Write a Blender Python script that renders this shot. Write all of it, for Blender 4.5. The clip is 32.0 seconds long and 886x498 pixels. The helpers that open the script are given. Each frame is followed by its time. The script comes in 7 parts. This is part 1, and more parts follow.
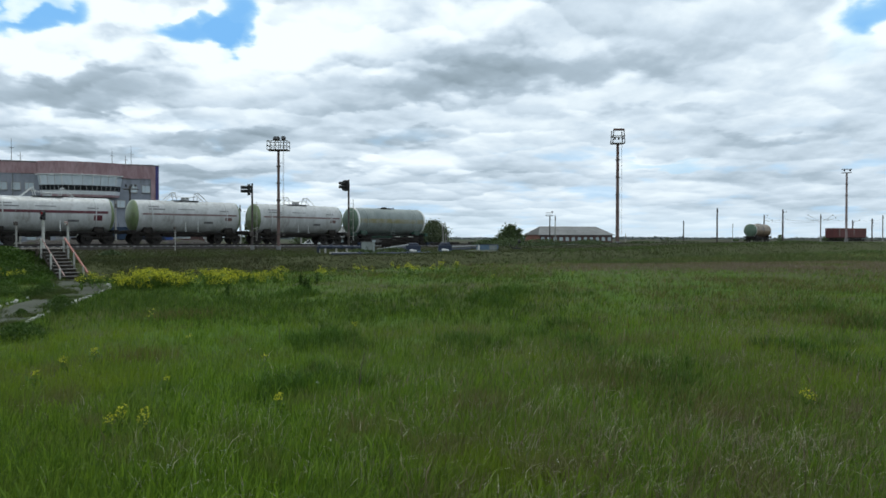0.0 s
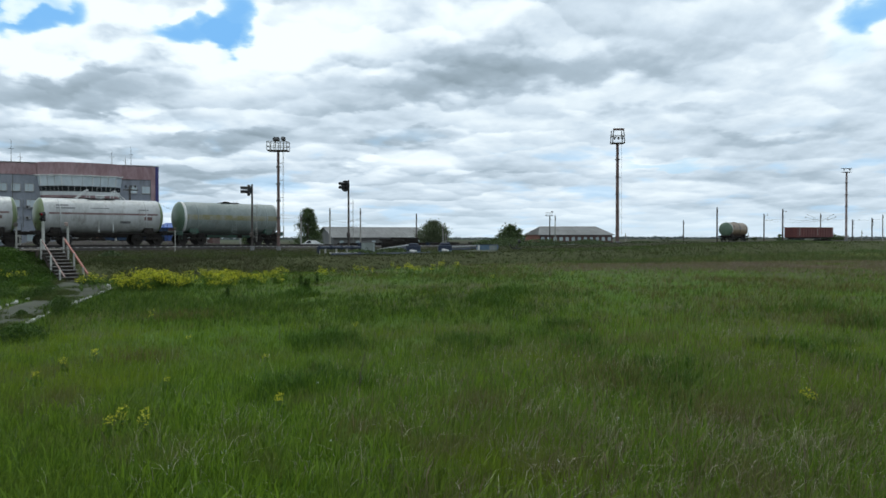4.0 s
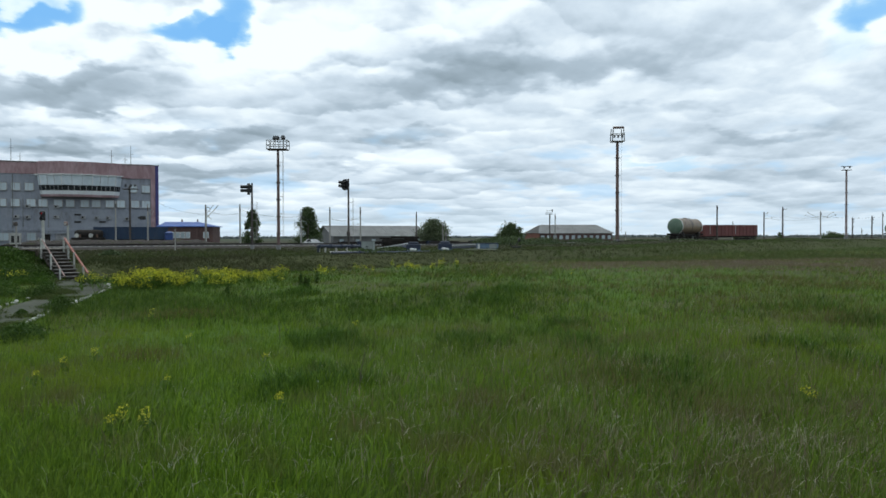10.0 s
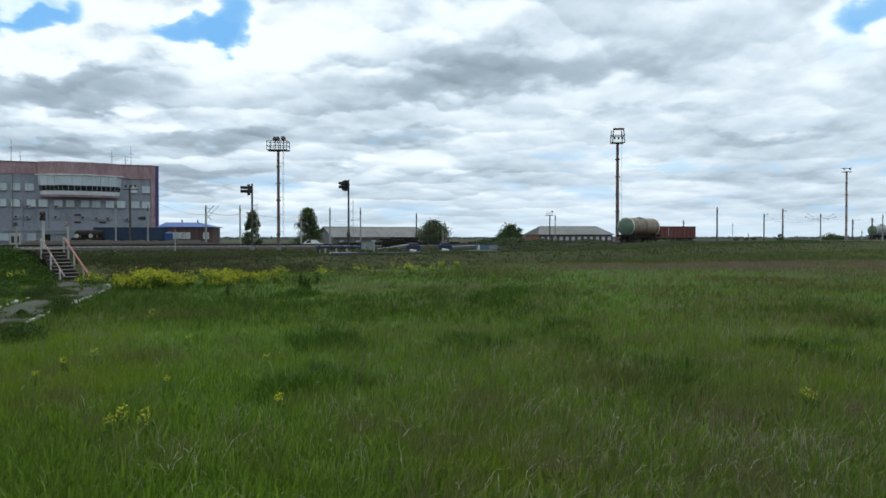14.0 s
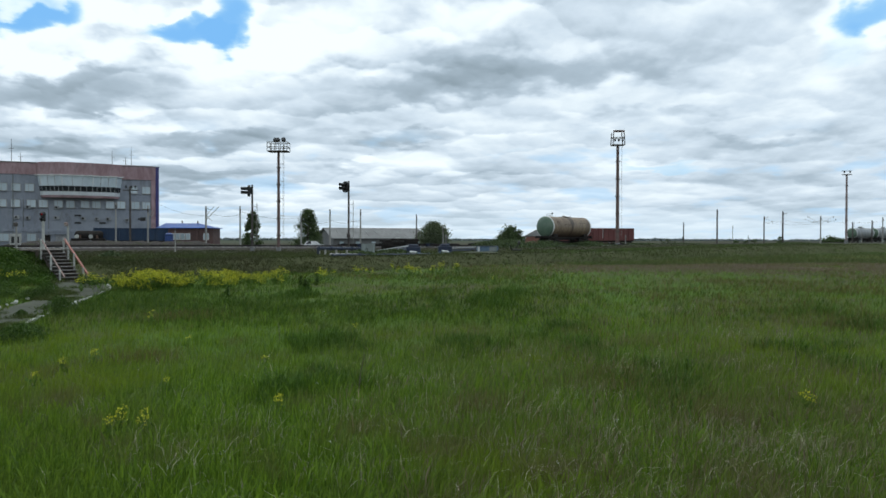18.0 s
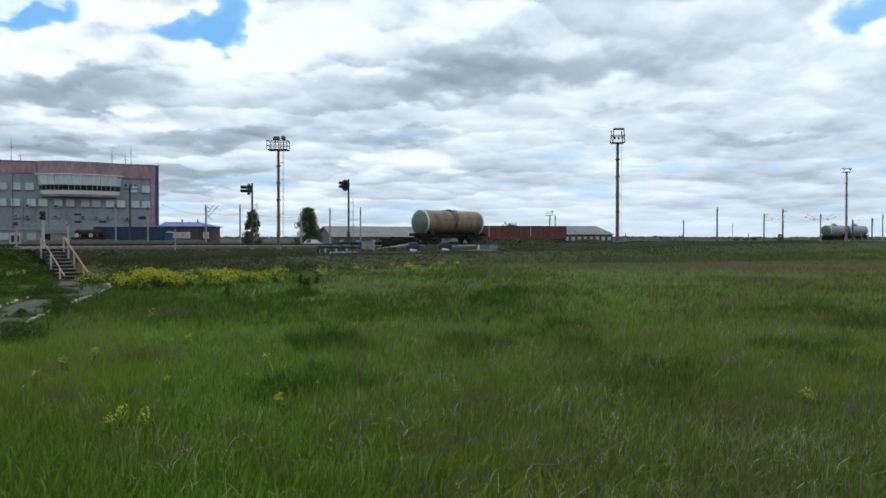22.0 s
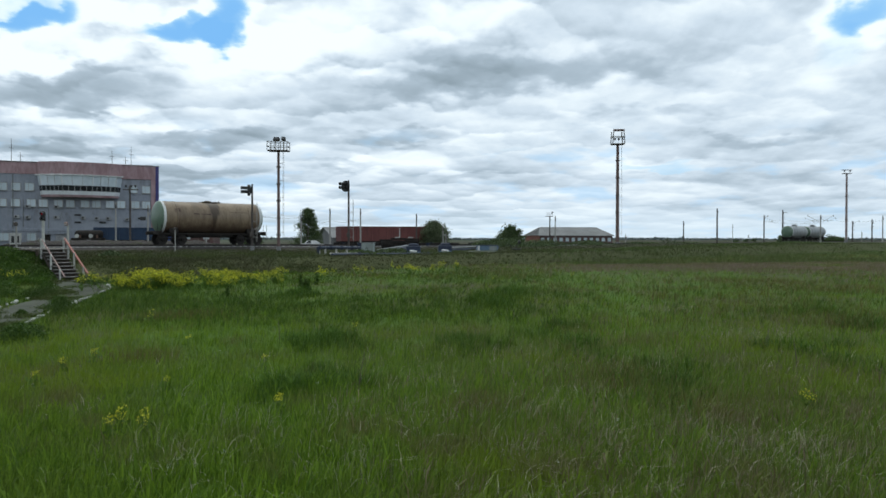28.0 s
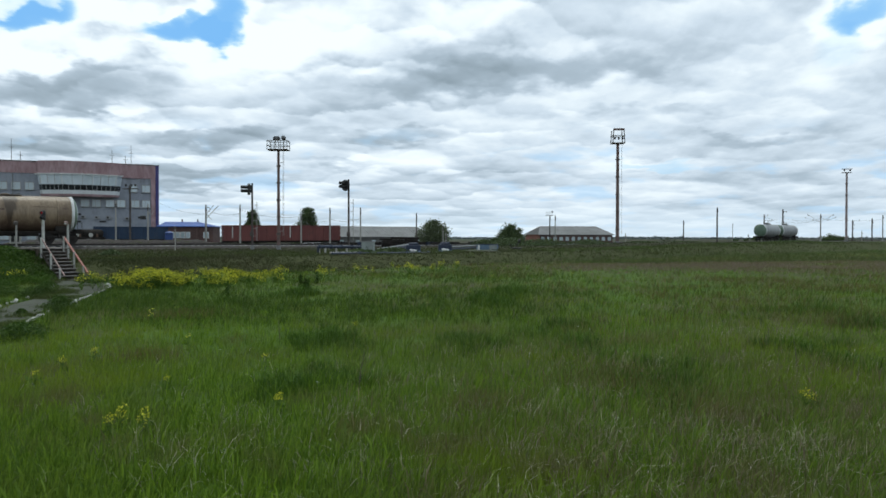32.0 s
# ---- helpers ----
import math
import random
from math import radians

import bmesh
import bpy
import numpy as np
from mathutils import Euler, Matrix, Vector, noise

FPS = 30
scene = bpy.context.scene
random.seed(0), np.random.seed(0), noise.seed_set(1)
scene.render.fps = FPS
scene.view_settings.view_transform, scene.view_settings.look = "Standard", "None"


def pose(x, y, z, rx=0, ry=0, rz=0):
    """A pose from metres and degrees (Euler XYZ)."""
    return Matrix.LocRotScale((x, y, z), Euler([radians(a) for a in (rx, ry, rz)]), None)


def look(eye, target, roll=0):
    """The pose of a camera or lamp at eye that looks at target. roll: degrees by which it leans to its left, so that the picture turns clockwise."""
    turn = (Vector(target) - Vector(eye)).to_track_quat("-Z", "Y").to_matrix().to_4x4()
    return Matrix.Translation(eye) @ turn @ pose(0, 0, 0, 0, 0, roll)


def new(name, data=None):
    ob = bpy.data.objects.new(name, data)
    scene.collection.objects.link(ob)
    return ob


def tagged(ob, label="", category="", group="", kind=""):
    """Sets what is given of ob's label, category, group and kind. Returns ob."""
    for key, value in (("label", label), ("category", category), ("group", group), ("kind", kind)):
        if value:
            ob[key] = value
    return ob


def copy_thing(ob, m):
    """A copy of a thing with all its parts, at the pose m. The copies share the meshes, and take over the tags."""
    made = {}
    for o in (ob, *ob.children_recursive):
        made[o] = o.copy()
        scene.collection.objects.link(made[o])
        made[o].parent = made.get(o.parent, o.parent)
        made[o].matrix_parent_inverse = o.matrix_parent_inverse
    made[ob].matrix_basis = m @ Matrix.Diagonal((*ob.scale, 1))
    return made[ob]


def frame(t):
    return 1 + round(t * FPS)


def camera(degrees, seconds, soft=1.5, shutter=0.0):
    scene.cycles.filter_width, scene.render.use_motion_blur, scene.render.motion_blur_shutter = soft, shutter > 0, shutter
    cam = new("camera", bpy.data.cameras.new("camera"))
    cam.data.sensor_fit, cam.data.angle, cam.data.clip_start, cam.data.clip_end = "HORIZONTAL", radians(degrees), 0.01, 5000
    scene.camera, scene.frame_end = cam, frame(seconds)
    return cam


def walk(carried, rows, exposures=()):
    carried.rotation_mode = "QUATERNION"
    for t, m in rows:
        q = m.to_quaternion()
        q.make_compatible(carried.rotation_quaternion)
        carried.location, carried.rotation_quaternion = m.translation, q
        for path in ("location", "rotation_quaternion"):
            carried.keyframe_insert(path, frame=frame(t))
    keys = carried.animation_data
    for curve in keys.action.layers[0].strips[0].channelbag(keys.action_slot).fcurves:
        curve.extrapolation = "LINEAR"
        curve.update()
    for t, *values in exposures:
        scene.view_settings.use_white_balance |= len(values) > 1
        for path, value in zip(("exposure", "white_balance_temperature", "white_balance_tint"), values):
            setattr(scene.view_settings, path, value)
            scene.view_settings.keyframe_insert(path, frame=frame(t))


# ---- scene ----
# ---- camera: hand-held, nearly still, over a meadow beside a marshalling yard ----
EYE = 1.65
cam = camera(60.0, 32.0, soft=1.6)
TILTS = [
    (0.0, -0.771, 0.057),
    (0.5, -0.753, 0.051),
    (1.0, -0.715, 0.061),
    (1.5, -0.672, 0.005),
    (2.0, -0.695, -0.088),
    (2.5, -0.712, -0.073),
    (3.0, -0.748, -0.056),
    (3.5, -0.758, -0.085),
    (5.5, -0.724, 0.067),
    (6.0, -0.713, 0.098),
    (6.5, -0.750, -0.123),
    (7.0, -0.736, 0.005),
    (7.5, -0.736, 0.005),
    (8.0, -0.758, -0.085),
    (8.5, -0.793, -0.028),
    (9.0, -0.823, -0.084),
    (9.5, -0.835, -0.149),
    (10.0, -0.864, -0.165),
    (10.5, -0.889, -0.088),
    (11.0, -0.900, -0.149),
    (11.5, -0.889, -0.088),
    (12.0, -0.865, 0.009),
    (12.5, -0.853, 0.070),
    (13.0, -0.801, 0.007),
    (13.5, -0.801, 0.007),
    (14.0, -0.785, -0.051),
    (14.5, -0.776, -0.070),
    (16.5, -0.724, 0.067),
    (17.0, -0.680, 0.042),
    (17.5, -0.667, 0.108),
    (18.0, -0.667, 0.108),
    (18.5, -0.672, 0.005),
    (19.0, -0.728, -0.032),
    (19.5, -0.758, -0.085),
    (20.0, -0.801, 0.007),
    (20.5, -0.801, 0.007),
    (21.0, -0.776, -0.070),
    (21.5, -0.736, 0.005),
    (22.0, -0.801, 0.007),
    (22.5, -0.801, 0.007),
    (23.0, -0.823, -0.084),
    (23.5, -0.789, 0.068),
    (24.0, -0.789, 0.068),
    (24.5, -0.778, 0.097),
    (25.0, -0.770, 0.088),
    (25.5, -0.713, 0.098),
    (27.5, -0.713, 0.098),
    (28.0, -0.724, 0.067),
    (28.5, -0.736, 0.005),
    (29.0, -0.791, 0.001),
    (29.5, -0.769, 0.091),
    (30.0, -0.791, 0.001),
    (30.5, -0.801, 0.007),
    (31.0, -0.801, 0.007),
    (31.5, -0.825, 0.084),
    (32.0, -0.789, 0.068),
]
walk(cam, [(t, pose(0, 0, EYE, 90 + tilt, 0, 0) @ pose(0, 0, 0, 0, 0, roll)) for t, tilt, roll in TILTS],
     exposures=[(0.0, 0.0, 6220, 1.0), (32.0, 0.0, 6220, 1.0)])

# ---- world, sun and exposure ----
SUN_EL, SUN_AZ = 68.0, -25.0
world = bpy.data.worlds.new("sky_world")
scene.world = world
world.use_nodes = True
wt = world.node_tree
wt.nodes.clear()
w_out = wt.nodes.new("ShaderNodeOutputWorld")
w_bg = wt.nodes.new("ShaderNodeBackground")
w_sky = wt.nodes.new("ShaderNodeTexSky")
w_sky.sky_type, w_sky.sun_disc = "NISHITA", False
w_sky.sun_elevation, w_sky.sun_rotation = radians(SUN_EL), radians(SUN_AZ)
w_scale = wt.nodes.new("ShaderNodeVectorMath")
w_scale.operation = "SCALE"
w_scale.inputs["Scale"].default_value = 0.10
w_noise = wt.nodes.new("ShaderNodeTexNoise")
w_noise.inputs["Scale"].default_value, w_noise.inputs["Detail"].default_value = 3.0, 5.0
w_ramp = wt.nodes.new("ShaderNodeValToRGB")
w_ramp.color_ramp.elements[0].position, w_ramp.color_ramp.elements[1].position = 0.3, 0.52
w_mix = wt.nodes.new("ShaderNodeMix")
w_mix.data_type = "RGBA"
w_mix.inputs["B"].default_value = (0.80, 0.83, 0.88, 1)
wt.links.new(w_sky.outputs["Color"], w_scale.inputs[0])
wt.links.new(w_noise.outputs["Fac"], w_ramp.inputs["Fac"])
wt.links.new(w_ramp.outputs["Color"], w_mix.inputs["Factor"])
wt.links.new(w_scale.outputs["Vector"], w_mix.inputs["A"])
wt.links.new(w_mix.outputs["Result"], w_bg.inputs["Color"])
w_bg.inputs["Strength"].default_value = 1.0
wt.links.new(w_bg.outputs["Background"], w_out.inputs["Surface"])

sun_data = bpy.data.lights.new("sun", "SUN")
sun_data.energy, sun_data.angle, sun_data.color = 1.15, radians(20), (1.0, 0.96, 0.9)
sun = new("sun", sun_data)
sun.matrix_world = look((0, 0, 50), (50 * math.cos(radians(SUN_EL)) * math.sin(radians(SUN_AZ)) * -1,
                                     50 * math.cos(radians(SUN_EL)) * math.cos(radians(SUN_AZ)) * -1,
                                     50 - 50 * math.sin(radians(SUN_EL))))


# ---- materials ----
class Nodes:
    """A short way to wire node trees."""

    def __init__(self, name):
        self.mat = bpy.data.materials.new(name)
        self.mat.use_nodes = True
        self.nt = self.mat.node_tree
        self.nt.nodes.clear()
        self.out = self.nt.nodes.new("ShaderNodeOutputMaterial")

    def add(self, kind, ins=None, **attrs):
        n = self.nt.nodes.new(kind)
        for k, v in attrs.items():
            setattr(n, k, v)
        for k, v in (ins or {}).items():
            self.put(n.inputs[k], v)
        return n

    def put(self, socket, v):
        if isinstance(v, bpy.types.NodeSocket):
            self.nt.links.new(v, socket)
        elif isinstance(v, bpy.types.Node):
            self.nt.links.new(v.outputs[0], socket)
        else:
            socket.default_value = v

    def math(self, op, a, b=0.0, c=None):
        n = self.add("ShaderNodeMath", operation=op)
        self.put(n.inputs[0], a), self.put(n.inputs[1], b)
        if c is not None:
            self.put(n.inputs[2], c)
        return n.outputs[0]

    def mix(self, fac, a, b):
        n = self.add("ShaderNodeMix", data_type="RGBA")
        self.put(n.inputs["Factor"], fac)
        for key, v in (("A", a), ("B", b)):
            self.put(n.inputs[key], (*v, 1) if isinstance(v, tuple) and len(v) == 3 else v)
        return n.outputs["Result"]

    def ramp(self, v, lo, hi):
        n = self.add("ShaderNodeMapRange", {"Value": v, "From Min": lo, "From Max": hi}, interpolation_type="SMOOTHSTEP")
        return n.outputs[0]

    def noise(self, vec, scale, detail=4.0, rough=0.55):
        n = self.add("ShaderNodeTexNoise", {"Scale": scale, "Detail": detail, "Roughness": rough})
        if vec is not None:
            self.put(n.inputs["Vector"], vec)
        return n.outputs["Fac"]

    def surface(self, color, rough=0.7, metal=0.0, bump=None, bump_strength=0.3, dist=0.02, spec=0.4):
        b = self.add("ShaderNodeBsdfPrincipled", {"Base Color": color, "Roughness": rough, "Metallic": metal, "Specular IOR Level": spec})
        if bump is not None:
            bn = self.add("ShaderNodeBump", {"Height": bump, "Strength": bump_strength, "Distance": dist})
            self.put(b.inputs["Normal"], bn)
        self.nt.links.new(b.outputs[0], self.out.inputs["Surface"])
        return self.mat


def plain(name, a, b, scale=1.5, rough=0.7, metal=0.0, fine=18.0, bump=0.25, vary=0.0, spec=0.4, streak=0.0, dirt=None):
    """Two tones mixed by a coarse and a fine noise in object space, with fine relief; streak pulls the grain down the z axis."""
    n = Nodes(name)
    co = n.add("ShaderNodeTexCoord").outputs["Object"]
    if streak:
        co2 = n.add("ShaderNodeMapping", {"Vector": co, "Scale": (1, 1, streak)}).outputs[0]
    else:
        co2 = co
    big, small = n.noise(co2, scale), n.noise(co2, fine, 3.0)
    f = n.ramp(n.math("ADD", n.math("MULTIPLY", big, 0.65), n.math("MULTIPLY", small, 0.35)), 0.36, 0.64)
    col = n.mix(f, a, b)
    if dirt:
        d = n.ramp(n.noise(co2, scale * 2.3, 6.0, 0.65), 0.52, 0.72)
        col = n.mix(n.math("MULTIPLY", d, 0.8), col, dirt)
    if vary:
        r = n.add("ShaderNodeObjectInfo").outputs["Random"]
        hsv = n.add("ShaderNodeHueSaturation", {"Color": col, "Value": n.math("MULTIPLY_ADD", r, vary, 1 - vary / 2)})
        col = hsv.outputs[0]
    return n.surface(col, rough, metal, small, bump, spec=spec)


M = {}
M["white_paint"] = plain("white_paint", (0.62, 0.63, 0.62), (0.72, 0.73, 0.72), 0.8, 0.5, streak=0.35, dirt=(0.42, 0.40, 0.37))
M["tank_white"] = plain("tank_white", (0.40, 0.405, 0.40), (0.54, 0.55, 0.55), 0.7, 0.38, fine=5.0, streak=0.22, dirt=(0.24, 0.225, 0.205), bump=0.06)
M["tank_grey"] = plain("tank_grey", (0.20, 0.232, 0.222), (0.285, 0.318, 0.305), 0.7, 0.42, fine=6.0, streak=0.3, dirt=(0.18, 0.18, 0.165), bump=0.08)
M["tank_dull"] = plain("tank_dull", (0.22, 0.23, 0.235), (0.33, 0.34, 0.345), 0.7, 0.45, fine=6.0, streak=0.3, dirt=(0.16, 0.16, 0.155), bump=0.08)
M["band_ochre"] = plain("band_ochre", (0.22, 0.195, 0.075), (0.30, 0.31, 0.28), 1.1, 0.5, bump=0.05)
M["stripe_red"] = plain("stripe_red", (0.15, 0.085, 0.08), (0.24, 0.175, 0.165), 1.6, 0.55, bump=0.05)
M["stripe_bold"] = plain("stripe_bold", (0.07, 0.013, 0.022), (0.115, 0.024, 0.034), 1.2, 0.5, bump=0.05)
M["end_green"] = plain("end_green", (0.09, 0.142, 0.098), (0.128, 0.182, 0.128), 0.8, 0.32, dirt=(0.17, 0.20, 0.15), bump=0.08)
M["end_pale"] = plain("end_pale", (0.13, 0.175, 0.08), (0.20, 0.245, 0.125), 0.8, 0.3, dirt=(0.12, 0.13, 0.10), bump=0.08)
# dark tone for the shaded gaps and the stringers of the steps
M["under_step_dark"] = plain("under_step_dark", (0.035, 0.03, 0.025), (0.07, 0.055, 0.045), 1.2, 0.8)
M["letter_grey"] = plain("letter_grey", (0.11, 0.11, 0.115), (0.25, 0.25, 0.25), 3.0, 0.6, bump=0.05)
M["letter_rust"] = plain("letter_rust", (0.07, 0.04, 0.03), (0.17, 0.12, 0.085), 2.4, 0.6, bump=0.05)
M["oil"] = plain("oil", (0.10, 0.075, 0.05), (0.16, 0.12, 0.08), 2.0, 0.35, bump=0.1)
M["steel_dark"] = plain("steel_dark", (0.014, 0.0125, 0.0115), (0.034, 0.029, 0.025), 2.0, 0.8, spec=0.2)
M["frame_green"] = plain("frame_green", (0.03, 0.09, 0.06), (0.05, 0.06, 0.05), 2.0, 0.6)
M["rail_steel"] = plain("rail_steel", (0.022, 0.018, 0.017), (0.042, 0.034, 0.03), 1.0, 0.6, 0.2)
M["sleeper"] = plain("sleeper", (0.30, 0.29, 0.28), (0.42, 0.41, 0.39), 1.5, 0.85, vary=0.35, dirt=(0.20, 0.19, 0.17))
M["unit_grey"] = plain("unit_grey", (0.27, 0.275, 0.28), (0.36, 0.365, 0.37), 2.0, 0.5, vary=0.3, dirt=(0.2, 0.2, 0.2))
# bluish-white sky reflection of the sloping panes, given as base colour
M["sky_pale_glass"] = plain("sky_pale_glass", (0.52, 0.59, 0.63), (0.66, 0.73, 0.77), 0.25, 0.12, fine=1.2, bump=0.02, spec=0.8, streak=0.5)
M["booth_blue"] = plain("booth_blue", (0.025, 0.055, 0.19), (0.04, 0.08, 0.25), 0.8, 0.5)
M["rail_faded"] = plain("rail_faded", (0.20, 0.13, 0.115), (0.29, 0.21, 0.19), 3.0, 0.75, dirt=(0.17, 0.15, 0.13))
M["wheel_rim"] = plain("wheel_rim", (0.014, 0.0125, 0.0115), (0.032, 0.027, 0.024), 3.0, 0.7, 0.1)
M["gondola_red"] = plain("gondola_red", (0.115, 0.034, 0.032), (0.165, 0.052, 0.046), 0.7, 0.6, streak=0.4, dirt=(0.09, 0.038, 0.034), bump=0.1)
M["gondola_blue"] = plain("gondola_blue", (0.014, 0.032, 0.07), (0.022, 0.046, 0.095), 0.7, 0.6, streak=0.3, dirt=(0.05, 0.06, 0.08))
M["concrete"] = plain("concrete", (0.33, 0.32, 0.30), (0.42, 0.41, 0.39), 1.5, 0.85, vary=0.25, dirt=(0.22, 0.21, 0.19))
M["whitewash"] = plain("whitewash", (0.36, 0.36, 0.335), (0.50, 0.50, 0.47), 4.0, 0.8, vary=0.3, dirt=(0.33, 0.33, 0.28))
M["mast_rust"] = plain("mast_rust", (0.13, 0.085, 0.075), (0.19, 0.13, 0.115), 1.5, 0.7, 0.2)
M["mast_pink"] = plain("mast_pink", (0.24, 0.18, 0.175), (0.33, 0.26, 0.25), 1.5, 0.7)
M["pole_grey"] = plain("pole_grey", (0.28, 0.27, 0.25), (0.38, 0.37, 0.34), 1.5, 0.8, streak=0.3)
M["pole_dark"] = plain("pole_dark", (0.06, 0.05, 0.045), (0.10, 0.085, 0.075), 1.5, 0.75)
M["black_paint"] = plain("black_paint", (0.018, 0.018, 0.018), (0.03, 0.03, 0.03), 2.0, 0.5)
M["facade"] = plain("facade", (0.22, 0.24, 0.28), (0.30, 0.32, 0.36), 0.18, 0.75, fine=2.2, streak=0.5, dirt=(0.15, 0.145, 0.15), bump=0.08)
M["facade_pink"] = plain("facade_pink", (0.28, 0.175, 0.185), (0.42, 0.29, 0.30), 0.6, 0.75, fine=2.5, streak=0.4, dirt=(0.24, 0.19, 0.20), bump=0.08)
M["facade_blue"] = plain("facade_blue", (0.045, 0.042, 0.15), (0.07, 0.065, 0.20), 0.4, 0.6, bump=0.08)
M["cladding"] = plain("cladding", (0.55, 0.57, 0.58), (0.66, 0.68, 0.69), 0.5, 0.5, bump=0.05)
M["roof_blue"] = plain("roof_blue", (0.045, 0.10, 0.33), (0.06, 0.13, 0.40), 0.6, 0.45, bump=0.05)
M["slate_grey"] = plain("slate_grey", (0.17, 0.172, 0.17), (0.22, 0.222, 0.22), 0.5, 0.85, fine=4.0, streak=0.4, dirt=(0.14, 0.14, 0.135))
M["shed_wall"] = plain("shed_wall", (0.12, 0.12, 0.118), (0.16, 0.16, 0.155), 0.4, 0.85, streak=0.4)
M["brick_red"] = plain("brick_red", (0.20, 0.085, 0.06), (0.27, 0.12, 0.085), 0.9, 0.85, fine=9.0)
M["brick_dark"] = plain("brick_dark", (0.095, 0.06, 0.055), (0.14, 0.085, 0.075), 0.9, 0.85, fine=9.0)
M["wood_dark"] = plain("wood_dark", (0.07, 0.055, 0.045), (0.13, 0.105, 0.085), 2.0, 0.85, vary=0.3)
M["wood_pale"] = plain("wood_pale", (0.17, 0.15, 0.125), (0.24, 0.215, 0.185), 2.0, 0.85, vary=0.3)
M["rail_red"] = plain("rail_red", (0.24, 0.075, 0.058), (0.31, 0.115, 0.09), 3.0, 0.6, dirt=(0.25, 0.17, 0.15))
M["pipe_blue"] = plain("pipe_blue", (0.022, 0.03, 0.05), (0.04, 0.052, 0.085), 1.0, 0.6)
M["blue_paint"] = plain("blue_paint", (0.013, 0.021, 0.045), (0.024, 0.036, 0.068), 2.0, 0.6)
M["blue_pale"] = plain("blue_pale", (0.09, 0.15, 0.22), (0.14, 0.20, 0.27), 2.0, 0.6)
M["rust"] = plain("rust", (0.10, 0.06, 0.045), (0.16, 0.10, 0.07), 2.0, 0.85)
M["bark"] = plain("bark", (0.09, 0.075, 0.06), (0.15, 0.13, 0.11), 2.0, 0.9, streak=0.3)
M["yellow_petal"] = plain("yellow_petal", (0.56, 0.54, 0.02), (0.68, 0.66, 0.05), 9.0, 0.6)
M["path_dirt"] = plain("path_dirt", (0.036, 0.042, 0.024), (0.068, 0.072, 0.050), 1.6, 0.95, fine=9.0, dirt=(0.034, 0.052, 0.018))


def glass_mat():
    n = Nodes("sky_tone_glass")
    co = n.add("ShaderNodeObjectInfo").outputs["Random"]
    # the sky mirrored in the panes is put into these pale base tones
    return n.surface(n.mix(co, (0.38, 0.45, 0.48), (0.58, 0.66, 0.70)), 0.10, 0.0, spec=0.8)


M["glass"] = glass_mat()


def beige_tank_mat():
    """Old beige paint with crude oil run down from the hatch, brown streaks, and darker red-brown towards the belly."""
    n = Nodes("tank_beige")
    co = n.add("ShaderNodeTexCoord").outputs["Object"]
    drip = n.add("ShaderNodeMapping", {"Vector": co, "Scale": (1, 1, 0.22)}).outputs[0]
    big, small = n.noise(drip, 0.8), n.noise(drip, 7.0, 4.0)
    col = n.mix(n.ramp(n.math("ADD", n.math("MULTIPLY", big, 0.6), n.math("MULTIPLY", small, 0.4)), 0.36, 0.64), (0.165, 0.118, 0.078), (0.27, 0.205, 0.135))
    col = n.mix(n.math("MULTIPLY", n.ramp(n.noise(drip, 2.2, 6.0, 0.65), 0.52, 0.74), 0.5), col, (0.095, 0.058, 0.038))
    xyz = n.add("ShaderNodeSeparateXYZ", {"Vector": co})
    away = n.math("ABSOLUTE", n.math("ADD", xyz.outputs[0], n.math("MULTIPLY", n.math("SUBTRACT", n.noise(drip, 3.0, 5.0), 0.5), 0.9)))
    lower = n.ramp(xyz.outputs[2], -0.9, 1.45)
    reach = n.math("MULTIPLY_ADD", lower, 0.42, 0.14)
    spill = n.ramp(n.math("SUBTRACT", away, reach), 0.16, -0.12)
    col = n.mix(n.math("MULTIPLY", spill, 0.85), col, (0.055, 0.038, 0.026))
    # darker red-brown towards the belly, with a ragged upper edge
    low = n.math("MULTIPLY_ADD", n.math("SUBTRACT", n.noise(co, 1.4, 5.0, 0.6), 0.5), 1.3, xyz.outputs[2])
    col = n.mix(n.math("MULTIPLY", n.ramp(low, -0.35, -1.15), 0.62), col, (0.062, 0.032, 0.026))
    return n.surface(col, 0.42, 0.0, small, 0.08)


M["tank_beige"] = beige_tank_mat()


def lamp_mat(name, color, strength):
    n = Nodes(name)
    e = n.add("ShaderNodeEmission", {"Color": (*color, 1), "Strength": strength})
    n.nt.links.new(e.outputs[0], n.out.inputs["Surface"])
    return n.mat


M["lamp_red"] = lamp_mat("lamp_red", (1.0, 0.03, 0.06), 0.16)


# ---- mesh helpers ----
def link_mesh(name, bm, material, smooth=False):
    me = bpy.data.meshes.new(name)
    bm.to_mesh(me)
    bm.free()
    if smooth:
        me.polygons.foreach_set("use_smooth", [True] * len(me.polygons))
    for m in (material if isinstance(material, (list, tuple)) else [material]):
        me.materials.append(m)
    return me


def part(name, bm, material, parent=None, label="", smooth=False, m=None):
    ob = new(name, link_mesh(name, bm, material, smooth))
    if parent is not None:
        ob.parent = parent
    if m is not None:
        ob.matrix_basis = m
    if label:
        ob["label"] = label
    return ob


def share(name, mesh, parent, m):
    ob = new(name, mesh)
    ob.parent = parent
    ob.matrix_basis = m
    return ob


def thing(name, m, label, category, group="", kind=""):
    ob = new(name)
    ob.empty_display_size = 0.3
    ob.matrix_basis = m
    return tagged(ob, label, category, group, kind)


